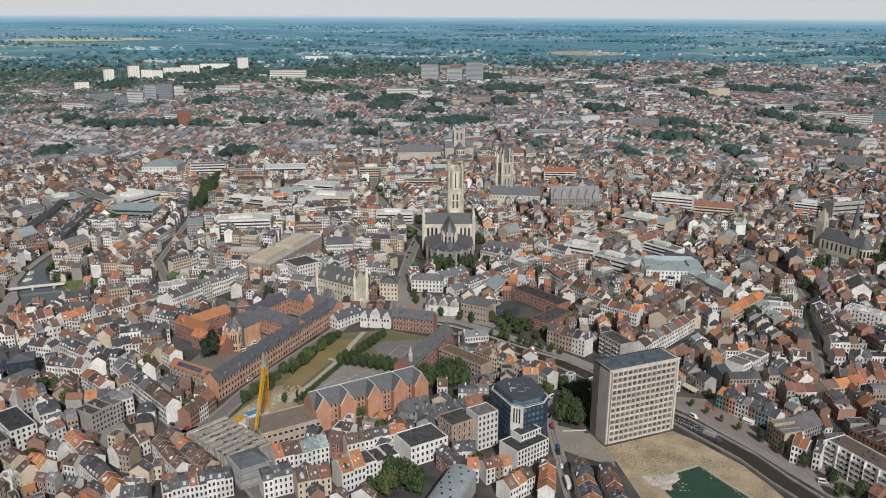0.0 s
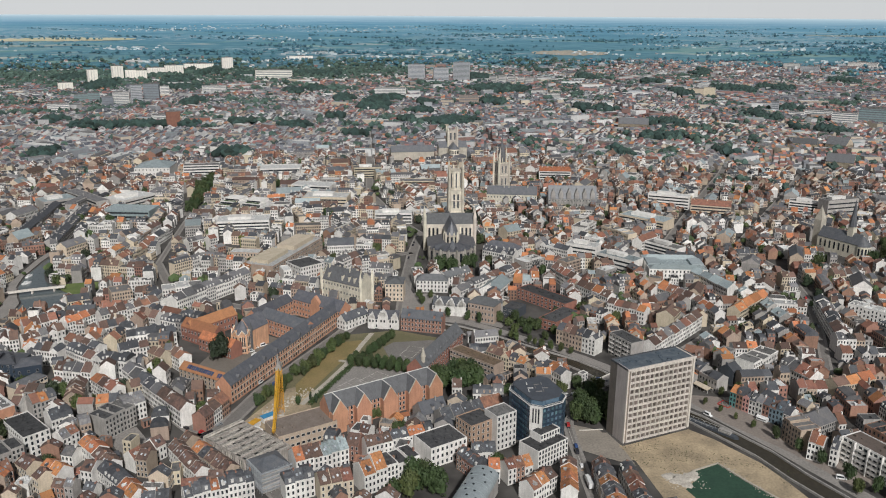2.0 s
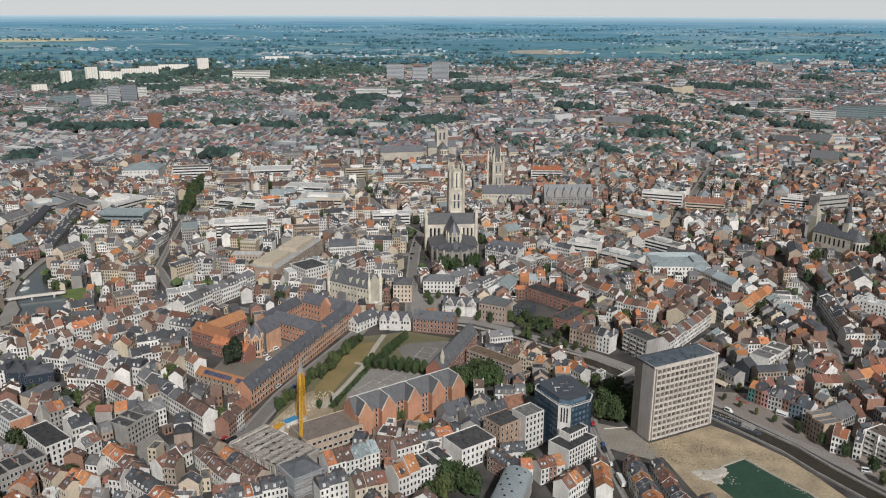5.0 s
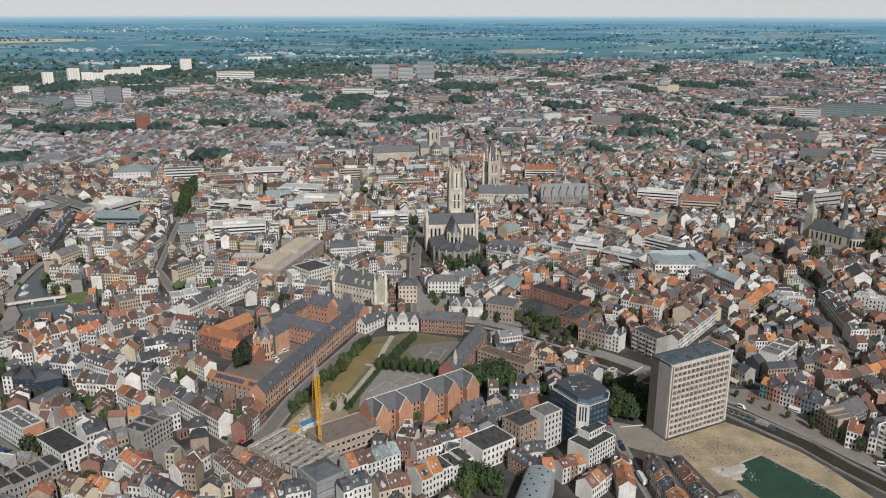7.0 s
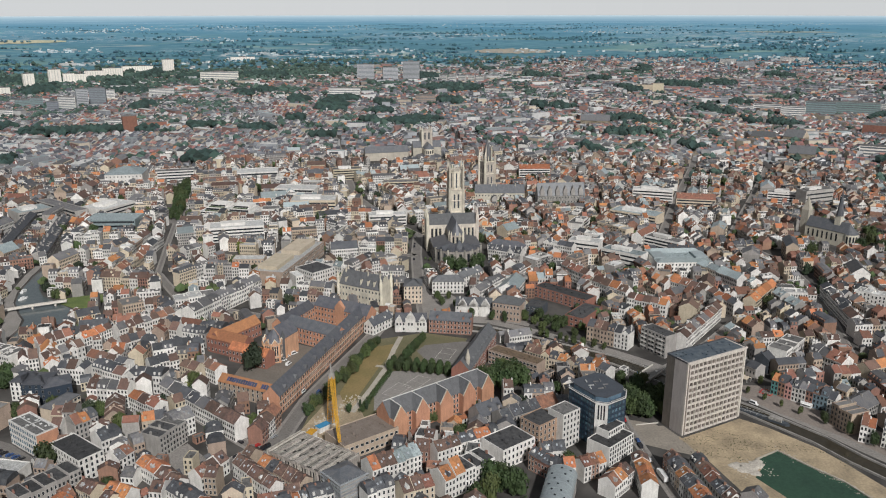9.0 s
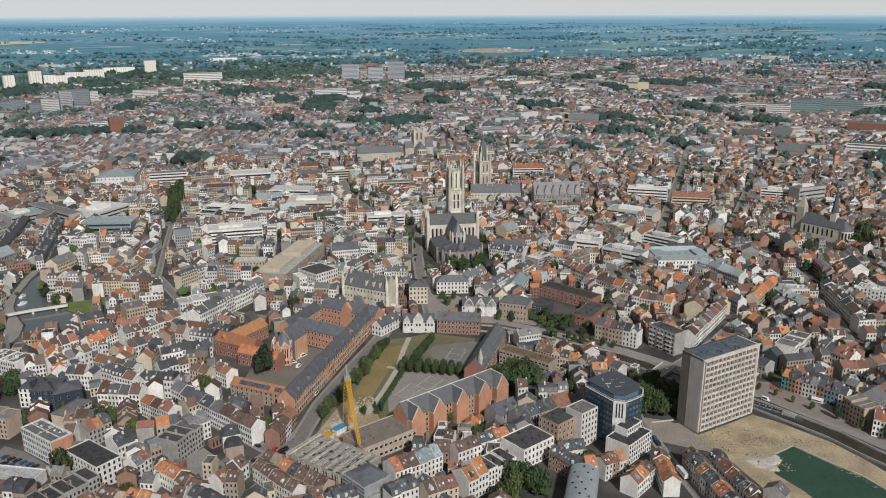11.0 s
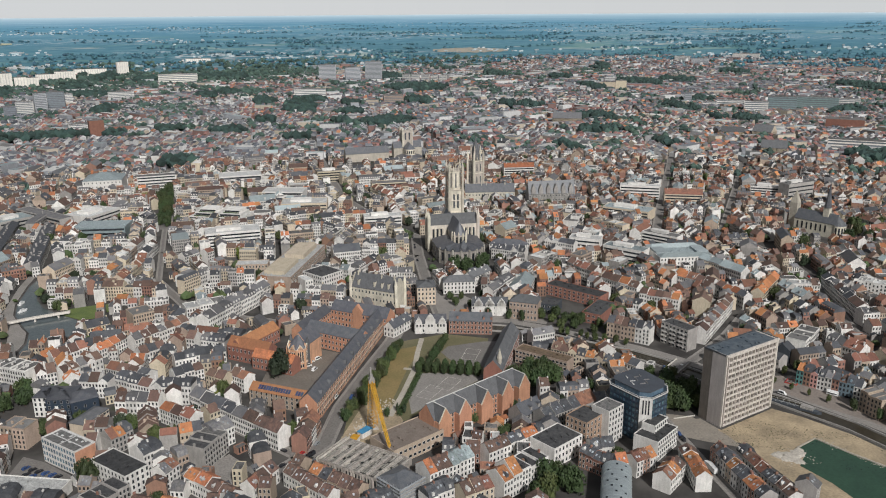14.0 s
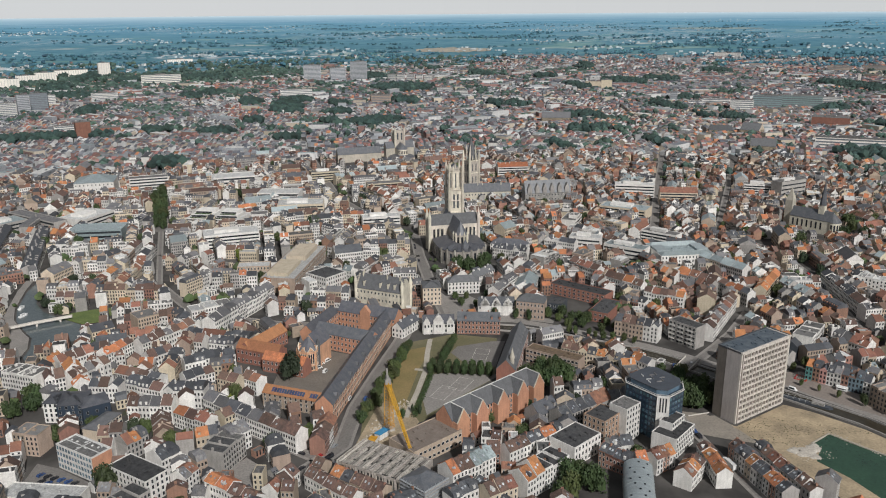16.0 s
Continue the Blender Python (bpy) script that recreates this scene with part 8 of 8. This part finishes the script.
def scatter_houses(name, r0, r1, a0, a1, size, density, green, label):
    """Rows of small houses in patches that each have their own run, over a sector about the hub."""
    V, F, M = [], [], []
    step = 130.0
    base = np.array([(0, 0, 0), (1, 0, 0), (1, 1, 0), (0, 1, 0), (0, 0, 1), (1, 0, 1), (1, 1, 1), (0, 1, 1)], float)
    roofv = np.array([(0, -0.04, 1), (1, -0.04, 1), (1, 1.04, 1), (0, 1.04, 1), (0, 0.5, 1.5), (1, 0.5, 1.5)], float)
    wf = [(0, 1, 5, 4), (1, 2, 6, 5), (2, 3, 7, 6), (3, 0, 4, 7), (4, 5, 6, 7)]
    rf = [(0, 1, 5, 4), (2, 3, 4, 5), (1, 2, 5), (3, 0, 4)]
    n = 0
    for gx in np.arange(HUB[0] - r1, HUB[0] + r1, step):
        for gy in np.arange(HUB[1], HUB[1] + r1, step):
            cx, cy = gx + step / 2, gy + step / 2
            rr = math.hypot(cx - HUB[0], cy - HUB[1])
            aa = math.degrees(math.atan2(cx - HUB[0], cy - HUB[1]))
            if not (r0 - 140 < rr < r1 + 140 and a0 < aa < a1):
                continue
            ang = noise.noise((cx * 0.0012, cy * 0.0012, 3.3)) * 1.3 + fr.uniform(-0.25, 0.25) + (math.pi / 2 if fr.random() < 0.25 else 0)
            tone = fr.random()
            c, s = math.cos(ang), math.sin(ang)
            v = -step * 0.75
            while v < step * 0.75:
                u = -step * 0.75
                while u < step * 0.75:
                    w = size * fr.uniform(0.7, 1.5)
                    X, Y = cx + u * c - v * s, cy + u * s + v * c
                    u += w + (0.0 if fr.random() < 0.74 else fr.uniform(3, 16))
                    if abs(X - cx) > step / 2 or abs(Y - cy) > step / 2 or fr.random() > density * (1 - green(X, Y)):
                        continue
                    rr = math.hypot(X - HUB[0], Y - HUB[1])
                    if not r0 < rr < r1:
                        continue
                    if rr < 1320 + 400:
                        i, j = int((X - GX) / GS), int((Y - GY) / GS)
                        if 0 <= i < taken.shape[0] and 0 <= j < taken.shape[1] and taken[i, j]:
                            continue
                    d = fr.uniform(9, 12.5)
                    big = fr.random() < 0.04 + 0.06 * (tone > 0.55)
                    h = fr.uniform(4.2, 8.8)
                    if big:
                        w, d, h = w * fr.uniform(2.0, 6.5), d * fr.uniform(1.1, 1.7), h * fr.uniform(0.9, 1.9)
                    flat = big or fr.random() < 0.12
                    z0 = land(rr)
                    # a sun patch put into the colours here through paler shares
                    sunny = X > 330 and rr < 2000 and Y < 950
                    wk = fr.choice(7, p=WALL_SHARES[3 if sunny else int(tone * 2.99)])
                    if flat:
                        rk = FAR_ROOFS.index("fwgz"[fr.integers(0, 4)])
                    else:
                        rk = fr.choice(9, p=ROOF_SHARES[3 if sunny else int(tone * 2.99)])
                    o = len(V)
                    for x, y, z in base:
                        lx, ly = x * w, y * d
                        V.append((X + lx * c - ly * s, Y + lx * s + ly * c, z0 + z * h - (0.5 if z == 0 else 0)))
                    F.extend(tuple(i + o for i in q) for q in wf)
                    M.extend([9 + wk] * 4 + [rk])
                    if not flat:
                        o = len(V)
                        for x, y, z in roofv:
                            lx, ly = x * w, y * d
                            V.append((X + lx * c - ly * s, Y + lx * s + ly * c, z0 + h * min(z, 1) + 0.05 + (z > 1) * d * 0.30))
                        F.extend(tuple(i + o for i in q) for q in rf)
                        M.extend([rk, rk, 9 + wk, 9 + wk])
                    n += 1
                v += 12 + fr.choice((2.0, 6.0, 11.0))
    sh = Shape()
    sh.v, sh.f, sh.m = V, F, [int(k) for k in M]
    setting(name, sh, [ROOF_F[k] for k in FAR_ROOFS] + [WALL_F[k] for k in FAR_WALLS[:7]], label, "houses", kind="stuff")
    return n


def greenness(x, y):
    """0 in the town, near 1 in woods and parks."""
    r = math.hypot(x - HUB[0], y - HUB[1])
    a = math.degrees(math.atan2(x - HUB[0], y - HUB[1]))
    edge = 2850 + 650 * max(-0.6, min(1, (a - 6) / 13))
    g = max(0.0, min(0.93, (r - edge + 260 * noise.noise((x * 0.004, y * 0.004, 5.5))) / 600))
    return 0.97 if in_park(x, y) else max(g, 0.85 if wooded(x, y) else 0.0)


def wooded(x, y):
    return noise.noise((x * 0.0036, y * 0.0052, 7.7)) > 0.50


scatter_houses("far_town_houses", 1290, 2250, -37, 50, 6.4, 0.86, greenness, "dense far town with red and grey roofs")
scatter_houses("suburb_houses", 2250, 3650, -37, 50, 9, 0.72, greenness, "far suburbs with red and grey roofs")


CLUMP = [Vector(p).normalized() for p in ((0, 0, 1), (0.9, 0, 0.4), (0.28, 0.85, 0.4), (-0.72, 0.53, 0.4), (-0.72, -0.53, 0.4), (0.28, -0.85, 0.4), (0.7, 0.5, -0.3), (-0.3, 0.8, -0.3), (-0.9, 0, -0.3), (-0.3, -0.8, -0.3), (0.7, -0.5, -0.3))]
CLUMP_FACES = [(0, 1, 2), (0, 2, 3), (0, 3, 4), (0, 4, 5), (0, 5, 1), (1, 6, 2), (2, 6, 7), (2, 7, 3), (3, 7, 8), (3, 8, 4), (4, 8, 9), (4, 9, 5), (5, 9, 10), (5, 10, 1), (1, 10, 6)]


def crown_clumps(shape, x, y, s):
    """One far tree: a few uneven leafy clumps round a centre."""
    z = land(math.hypot(x - HUB[0], y - HUB[1]))
    for _ in range(fr.integers(2, 5)):
        cx, cy, cz = x + fr.normal(0, s * 0.35), y + fr.normal(0, s * 0.35), z + s * fr.uniform(0.35, 0.75)
        k = s * fr.uniform(0.35, 0.6)
        shape.add([(cx + p.x * k * fr.uniform(0.7, 1.25), cy + p.y * k * fr.uniform(0.7, 1.25), cz + p.z * k * fr.uniform(0.7, 1.2)) for p in CLUMP], CLUMP_FACES)


def scatter_trees(name, count, r0, r1, a0, a1, want, size, label, leaf=WOODS):
    """Uneven clumps over a sector, thinned by a wish between 0 and 1."""
    sh = Shape()
    made = 0
    for _ in range(count * 6):
        if made >= count:
            break
        a, r = radians(fr.uniform(a0, a1)), math.sqrt(fr.uniform(r0 * r0, r1 * r1))
        x, y = HUB[0] + r * math.sin(a), HUB[1] + r * math.cos(a)
        if fr.random() > want(x, y):
            continue
        if r < 1500:
            i, j = int((x - GX) / GS), int((y - GY) / GS)
            if 0 <= i < taken.shape[0] and 0 <= j < taken.shape[1] and taken[i, j]:
                continue
        made += 1
        crown_clumps(sh, x, y, size * fr.uniform(0.6, 1.3))
    setting(name, sh, leaf, label, "trees", kind="stuff")


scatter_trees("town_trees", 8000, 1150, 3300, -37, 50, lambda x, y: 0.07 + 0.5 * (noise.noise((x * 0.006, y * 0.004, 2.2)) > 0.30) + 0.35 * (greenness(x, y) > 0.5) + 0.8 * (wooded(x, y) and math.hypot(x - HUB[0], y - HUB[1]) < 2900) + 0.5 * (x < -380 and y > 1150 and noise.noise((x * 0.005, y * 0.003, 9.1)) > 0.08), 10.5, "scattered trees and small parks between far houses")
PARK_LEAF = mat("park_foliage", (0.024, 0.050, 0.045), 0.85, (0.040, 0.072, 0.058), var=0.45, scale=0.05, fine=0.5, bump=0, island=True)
V_ = Shape()
for px_, py_, pw_, pd_ in PARKS:
    for _ in range(int(pw_ * pd_ / 9) + 14):
        x, y = px_ + fr.uniform(-1.2, 1.2) * pw_, py_ + fr.uniform(-1.2, 1.2) * pd_
        if in_park(x, y):
            crown_clumps(V_, x, y, fr.uniform(11, 18))
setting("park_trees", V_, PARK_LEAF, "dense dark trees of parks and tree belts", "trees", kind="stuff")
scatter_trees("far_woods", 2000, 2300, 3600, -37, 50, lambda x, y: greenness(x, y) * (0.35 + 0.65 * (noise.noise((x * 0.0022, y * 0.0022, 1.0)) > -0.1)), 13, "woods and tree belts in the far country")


scatter_trees("courtyard_trees", 800, 540, 1290, -36, 48, lambda x, y: 1.0, 6.5, "small trees in courtyards and gardens", mat("garden_foliage", (0.050, 0.076, 0.028), 0.8, (0.075, 0.10, 0.036), var=0.5, scale=0.2, fine=1.0, bump=0, island=True))


# hedgerows, copses and villages on the far plain, smaller with distance, their colours blued for haze
PLAIN_LEAF = mat("hazed_foliage", (0.050, 0.138, 0.185), 0.9, (0.080, 0.185, 0.225), var=0.4, scale=0.01, fine=0.1, bump=0, island=True)
belt = Shape()
for _ in range(330):
    a, rr = radians(fr.uniform(-37, 50)), 3420 + 1150 * fr.random() ** 1.2
    if 9 < math.degrees(a) < 16 and 3600 < rr < 3960:
        continue
    far_ = 232 / (232 - land(rr)) * rr
    x, y = HUB[0] + rr * math.sin(a), HUB[1] + rr * math.cos(a)
    run = fr.uniform(-0.5, 0.5) - a
    k = rr / far_
    for _ in range(fr.integers(8, 26)):
        u = fr.normal(0, 120) * k ** 0.5
        crown_clumps(belt, x + u * math.cos(run), y + u * math.sin(run) * 0.4 + fr.normal(0, 5), fr.uniform(9, 16) * k)
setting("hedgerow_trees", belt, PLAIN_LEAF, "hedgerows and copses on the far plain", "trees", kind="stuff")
VILLAGE = mat("hazed_village_walls", (0.44, 0.50, 0.52), 0.9, (0.30, 0.34, 0.37), var=0.4, scale=0.05, fine=0.3, bump=0, island=True)
huts = Shape()
for _ in range(46):
    a, rr = radians(fr.uniform(-37, 50)), 3500 + 1150 * fr.random()
    k = (232 - land(rr)) / 232
    for _ in range(fr.integers(5, 40)):
        aa, r2 = a + fr.normal(0, 0.022), rr + fr.normal(0, 26)
        x, y, z = HUB[0] + r2 * math.sin(aa), HUB[1] + r2 * math.cos(aa), land(r2) if r2 > 3300 else 0
        w, d, h = fr.uniform(8, 24) * k, fr.uniform(6, 12) * k, fr.uniform(5, 8) * k
        huts.box(x - w / 2, y - d / 2, z - 1, x + w / 2, y + d / 2, z + h)
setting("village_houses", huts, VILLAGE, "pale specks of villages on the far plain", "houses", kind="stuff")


# ---- fields on the far plain, and a pale embankment road ----
def field(name, a0, a1, r0, r1, m, label):
    """A ragged strip of open land, tapering at both ends."""
    q = Shape()
    n = 24
    for side in (-1, 1):
        for k in range(n + 1):
            a = radians(a0 + (a1 - a0) * k / n)
            e = math.sin(math.pi * (0.03 + 0.94 * k / n)) ** 0.5 * (0.75 + 0.5 * noise.noise((k * 0.7, side * 3.1, r0)))
            rr = (r0 + r1) / 2 + side * (r1 - r0) / 2 * e
            q.v.append((HUB[0] + rr * math.sin(a), HUB[1] + rr * math.cos(a), land(rr) + 1.5))
    q.f = [(k, n + 1 + k, n + 2 + k, k + 1) for k in range(n)]
    q.m = [0] * len(q.f)
    setting(name, q, m, label, "field")


# these two crop colours are dimmed towards the haze
STUBBLE = mat("hazed_stubble", (0.36, 0.32, 0.26), 1.0, (0.26, 0.27, 0.24), var=0, scale=0.02, fine=0.1, bump=0, hue=0)
PALEF = mat("hazed_crop", (0.26, 0.33, 0.32), 1.0, (0.17, 0.25, 0.27), var=0, scale=0.02, fine=0.1, bump=0, hue=0)
field("field", 9.8, 15.0, 3730, 3900, STUBBLE, "tan harvested field")
field("field", -25.5, -16.8, 4110, 4230, mat("ripe_crop", (0.50, 0.46, 0.33), 1.0, (0.36, 0.40, 0.28), var=0, scale=0.01, fine=0.1, bump=0, hue=0), "pale ripe crop field")
field("field", -26.0, -20.0, 3990, 4050, PALEF, "pale crop field")
field("field", 27.0, 33.0, 4360, 4420, PALEF, "pale crop field")
setting("road", ribbon([(-850, 1583), (-797, 1762), (-744, 1931), (-665, 2077), (-620, 2323), (-626, 2723)], 13, 3.5, 3.5), PAVING, "pale embankment road among trees", "road")


# ---- far blocks of flats and large halls ----
def far_block(name, x, y, w, h, d, wall, label, category, deg=0, floors=0, rh=0):
    r = math.hypot(x - HUB[0], y - HUB[1])
    root = thing(name, pose(x, y, land(r), 0, 0, deg), label, category, "far blocks")
    a, b = Shape(), Shape()
    a.box(-w / 2, 0, -0.5, w / 2, d, h)
    if rh:
        a.gable_wall(w, d, h, rh, x0=-w / 2)
        b.gable_roof(w, d, h, rh, x0=-w / 2)
    else:
        b.box(-w / 2 + 0.5, 0.5, h, w / 2 - 0.5, d - 0.5, h + 0.6)
        b.box(-w * 0.15, d * 0.3, h + 0.6, w * 0.12, d * 0.7, h + 3.6)
    part("wall", a, wall, root)
    part("roof", b, SLATE2 if rh else ROOF["f"], root)
    if not floors and wall is PALE:
        for k in range(int(w / 8)):
            q = Shape()
            x0 = -w / 2 + 2 + k * 8
            q.box(x0, -0.2, 2, x0 + 2.2, 0.05, h - 2)
            part("window_strip", q, LIGHTP, root)
    for f in range(floors):
        q = Shape()
        z = (f + 0.35) * h / floors
        q.box(-w / 2 + 0.8, -0.25, z, w / 2 - 0.8, 0.05, z + h / floors * 0.45)
        part("window_band", q, BANDG, root)


PALE = mat("white_panel", (0.80, 0.76, 0.70), 0.8, (0.68, 0.64, 0.58), var=0.06)
GREYP = mat("grey_panel", (0.42, 0.43, 0.45), 0.8, (0.33, 0.34, 0.36), var=0.15)
LIGHTP = mat("balcony_strip", (0.60, 0.58, 0.55), 0.8, var=0.15)
BANDG = mat("far_window_band", (0.17, 0.19, 0.21), 0.4, var=0.2)
SLATEP = mat("slate_panel", (0.20, 0.22, 0.25), 0.7)
REDP = mat("dark_red_brick", (0.25, 0.105, 0.085), 0.9)
GLASSP = mat("green_glass", (0.20, 0.28, 0.28), 0.3)
for x, y, w, h, deg in ((-1016, 1580, 39, 26, 28), (-1024, 1816, 30, 46, 30), (-984, 1926, 36, 50, 26), (-948, 1943, 34, 36, 17), (-912, 1938, 34, 35, 16), (-936, 2187, 63, 27, 15), (-885, 2230, 66, 32, 14), (-887, 2446, 36, 23, 13), (-827, 2439, 75, 25, 12), (-714, 2342, 40, 54, 20)):
    far_block("apartment_tower", x, y, w, h, 20, PALE, "white slab of flats standing among trees", "apartments", deg, 0)
for x, y, w, h, deg, wall in ((-717, 1263, 26, 48, 24, GREYP), (-695, 1308, 38, 46, 8, SLATEP), (-764, 1189, 25, 27, 18, SLATEP), (-858, 1280, 38, 23, 20, GLASSP), (-827, 1276, 27, 27, 19, GLASSP), (-7, 1960, 56, 55, -6, GREYP), (75, 1928, 50, 47, 4, GREYP), (142, 1920, 55, 65, -9, GREYP), (829, 1078, 17, 27, -27, GREYP), (1489, 2236, 66, 26, -28, GREYP), (1472, 2352, 60, 22, -27, LIGHTP)):
    far_block("apartment_tower", x, y, w, h, 18, wall, "grey tower block of flats with window bands", "apartments", deg, max(6, int(h / 4)))
for x, y, w, h, deg in ((242, 1865, 24, 25, -20), (272, 1862, 24, 26, -20), (300, 1837, 26, 26, -20), (329, 1834, 21, 24, -20), (353, 1810, 24, 24, -20), (324, 1452, 40, 18, -11), (350, 1358, 34, 19, -12)):
    far_block("apartment_tower", x, y, w, h, 14, LIGHTP, "pale grey slab of flats beyond a park", "apartments", deg, 5)
far_block("hospital", -485, 1972, 121, 34, 22, PALE, "long white hospital slab with window bands", "hospital", 8, 6)
far_block("hospital", 1732, 2306, 105, 22, 24, PALE, "white stepped hospital before dark woods", "hospital", -36, 5)
for x, y, w, h, deg, floors in ((-702, 1454, 23, 28, 15, 7), (-738, 1208, 37, 35, 12, 9), (-839, 1085, 46, 21, 21, 5), (-582, 1513, 65, 24, 12, 6), (-563, 926, 38, 16, 15, 4), (-87, 1424, 84, 27, -1, 6), (776, 1462, 46, 22, -21, 0), (789, 1396, 30, 31, -22, 0), (888, 980, 63, 18, -29, 4), (838, 987, 33, 14, -28, 3), (880, 860, 50, 27, -31, 6), (1147, 904, 53, 21, -38, 5)):
    far_block("office_building", x, y, w, h, 18, WALL["w"] if floors != 0 else WALL["c"], "pale long office block with window bands", "office block", deg, floors)
for x, y, w, h, deg in ((951, 870, 62, 34, -33), (1032, 861, 92, 32, -35)):
    far_block("office_building", x, y, w, h, 26, GLASSP, "greenish glass office range under a white roof", "office block", deg, 7)
far_block("warehouse", -491, 2789, 100, 14, 30, PALE, "low white shed among fields", "warehouse", 6, 0)
far_block("office_building", -507, 816, 26, 36, 16, REDP, "dark red brick tower block", "office block", 20, 0)
far_block("office_building", -478, 890, 48, 14, 14, REDP, "low red brick office range", "office block", 13, 0)
far_block("apartment_tower", 114, 1250, 49, 24, 16, WALL["t"], "pinkish block of flats with window bands", "apartments", -6, 6)
far_block("sports_hall", 897, 583, 68, 22, 34, REDP, "red hall with a white roof edge", "hall", -39, 0)
far_block("office_building", 765, 362, 108, 20, 20, PALE, "long white block with rows of dark windows", "office block", -36, 4)
for x, y, w in ((1828, 1741, 77), (1944, 1701, 72)):
    far_block("apartment_tower", x, y, w, 25, 18, WALL["t"], "pinkish slab of flats near the woods", "apartments", -39, 6)
far_block("chimney_stack", 1593, 1354, 8, 30, 8, PALE, "slim pale tower standing over roofs", "tower", -40, 0)
for x, y, w, h, d, deg in ((689, 535, 35, 13, 30, -52), (653, 571, 41, 9, 26, -29), (612, 377, 40, 12, 30, -32)):
    far_block("market_hall", x, y, w, h, d, WALL["c"], "large hall under a steep grey slate roof", "hall", deg, 0, h * 0.9)
far_block("abbey_church", 406, 784, 59, 15, 18, WALL["c"], "long cream church with a dark slate roof", "church", -18, 0, 11)
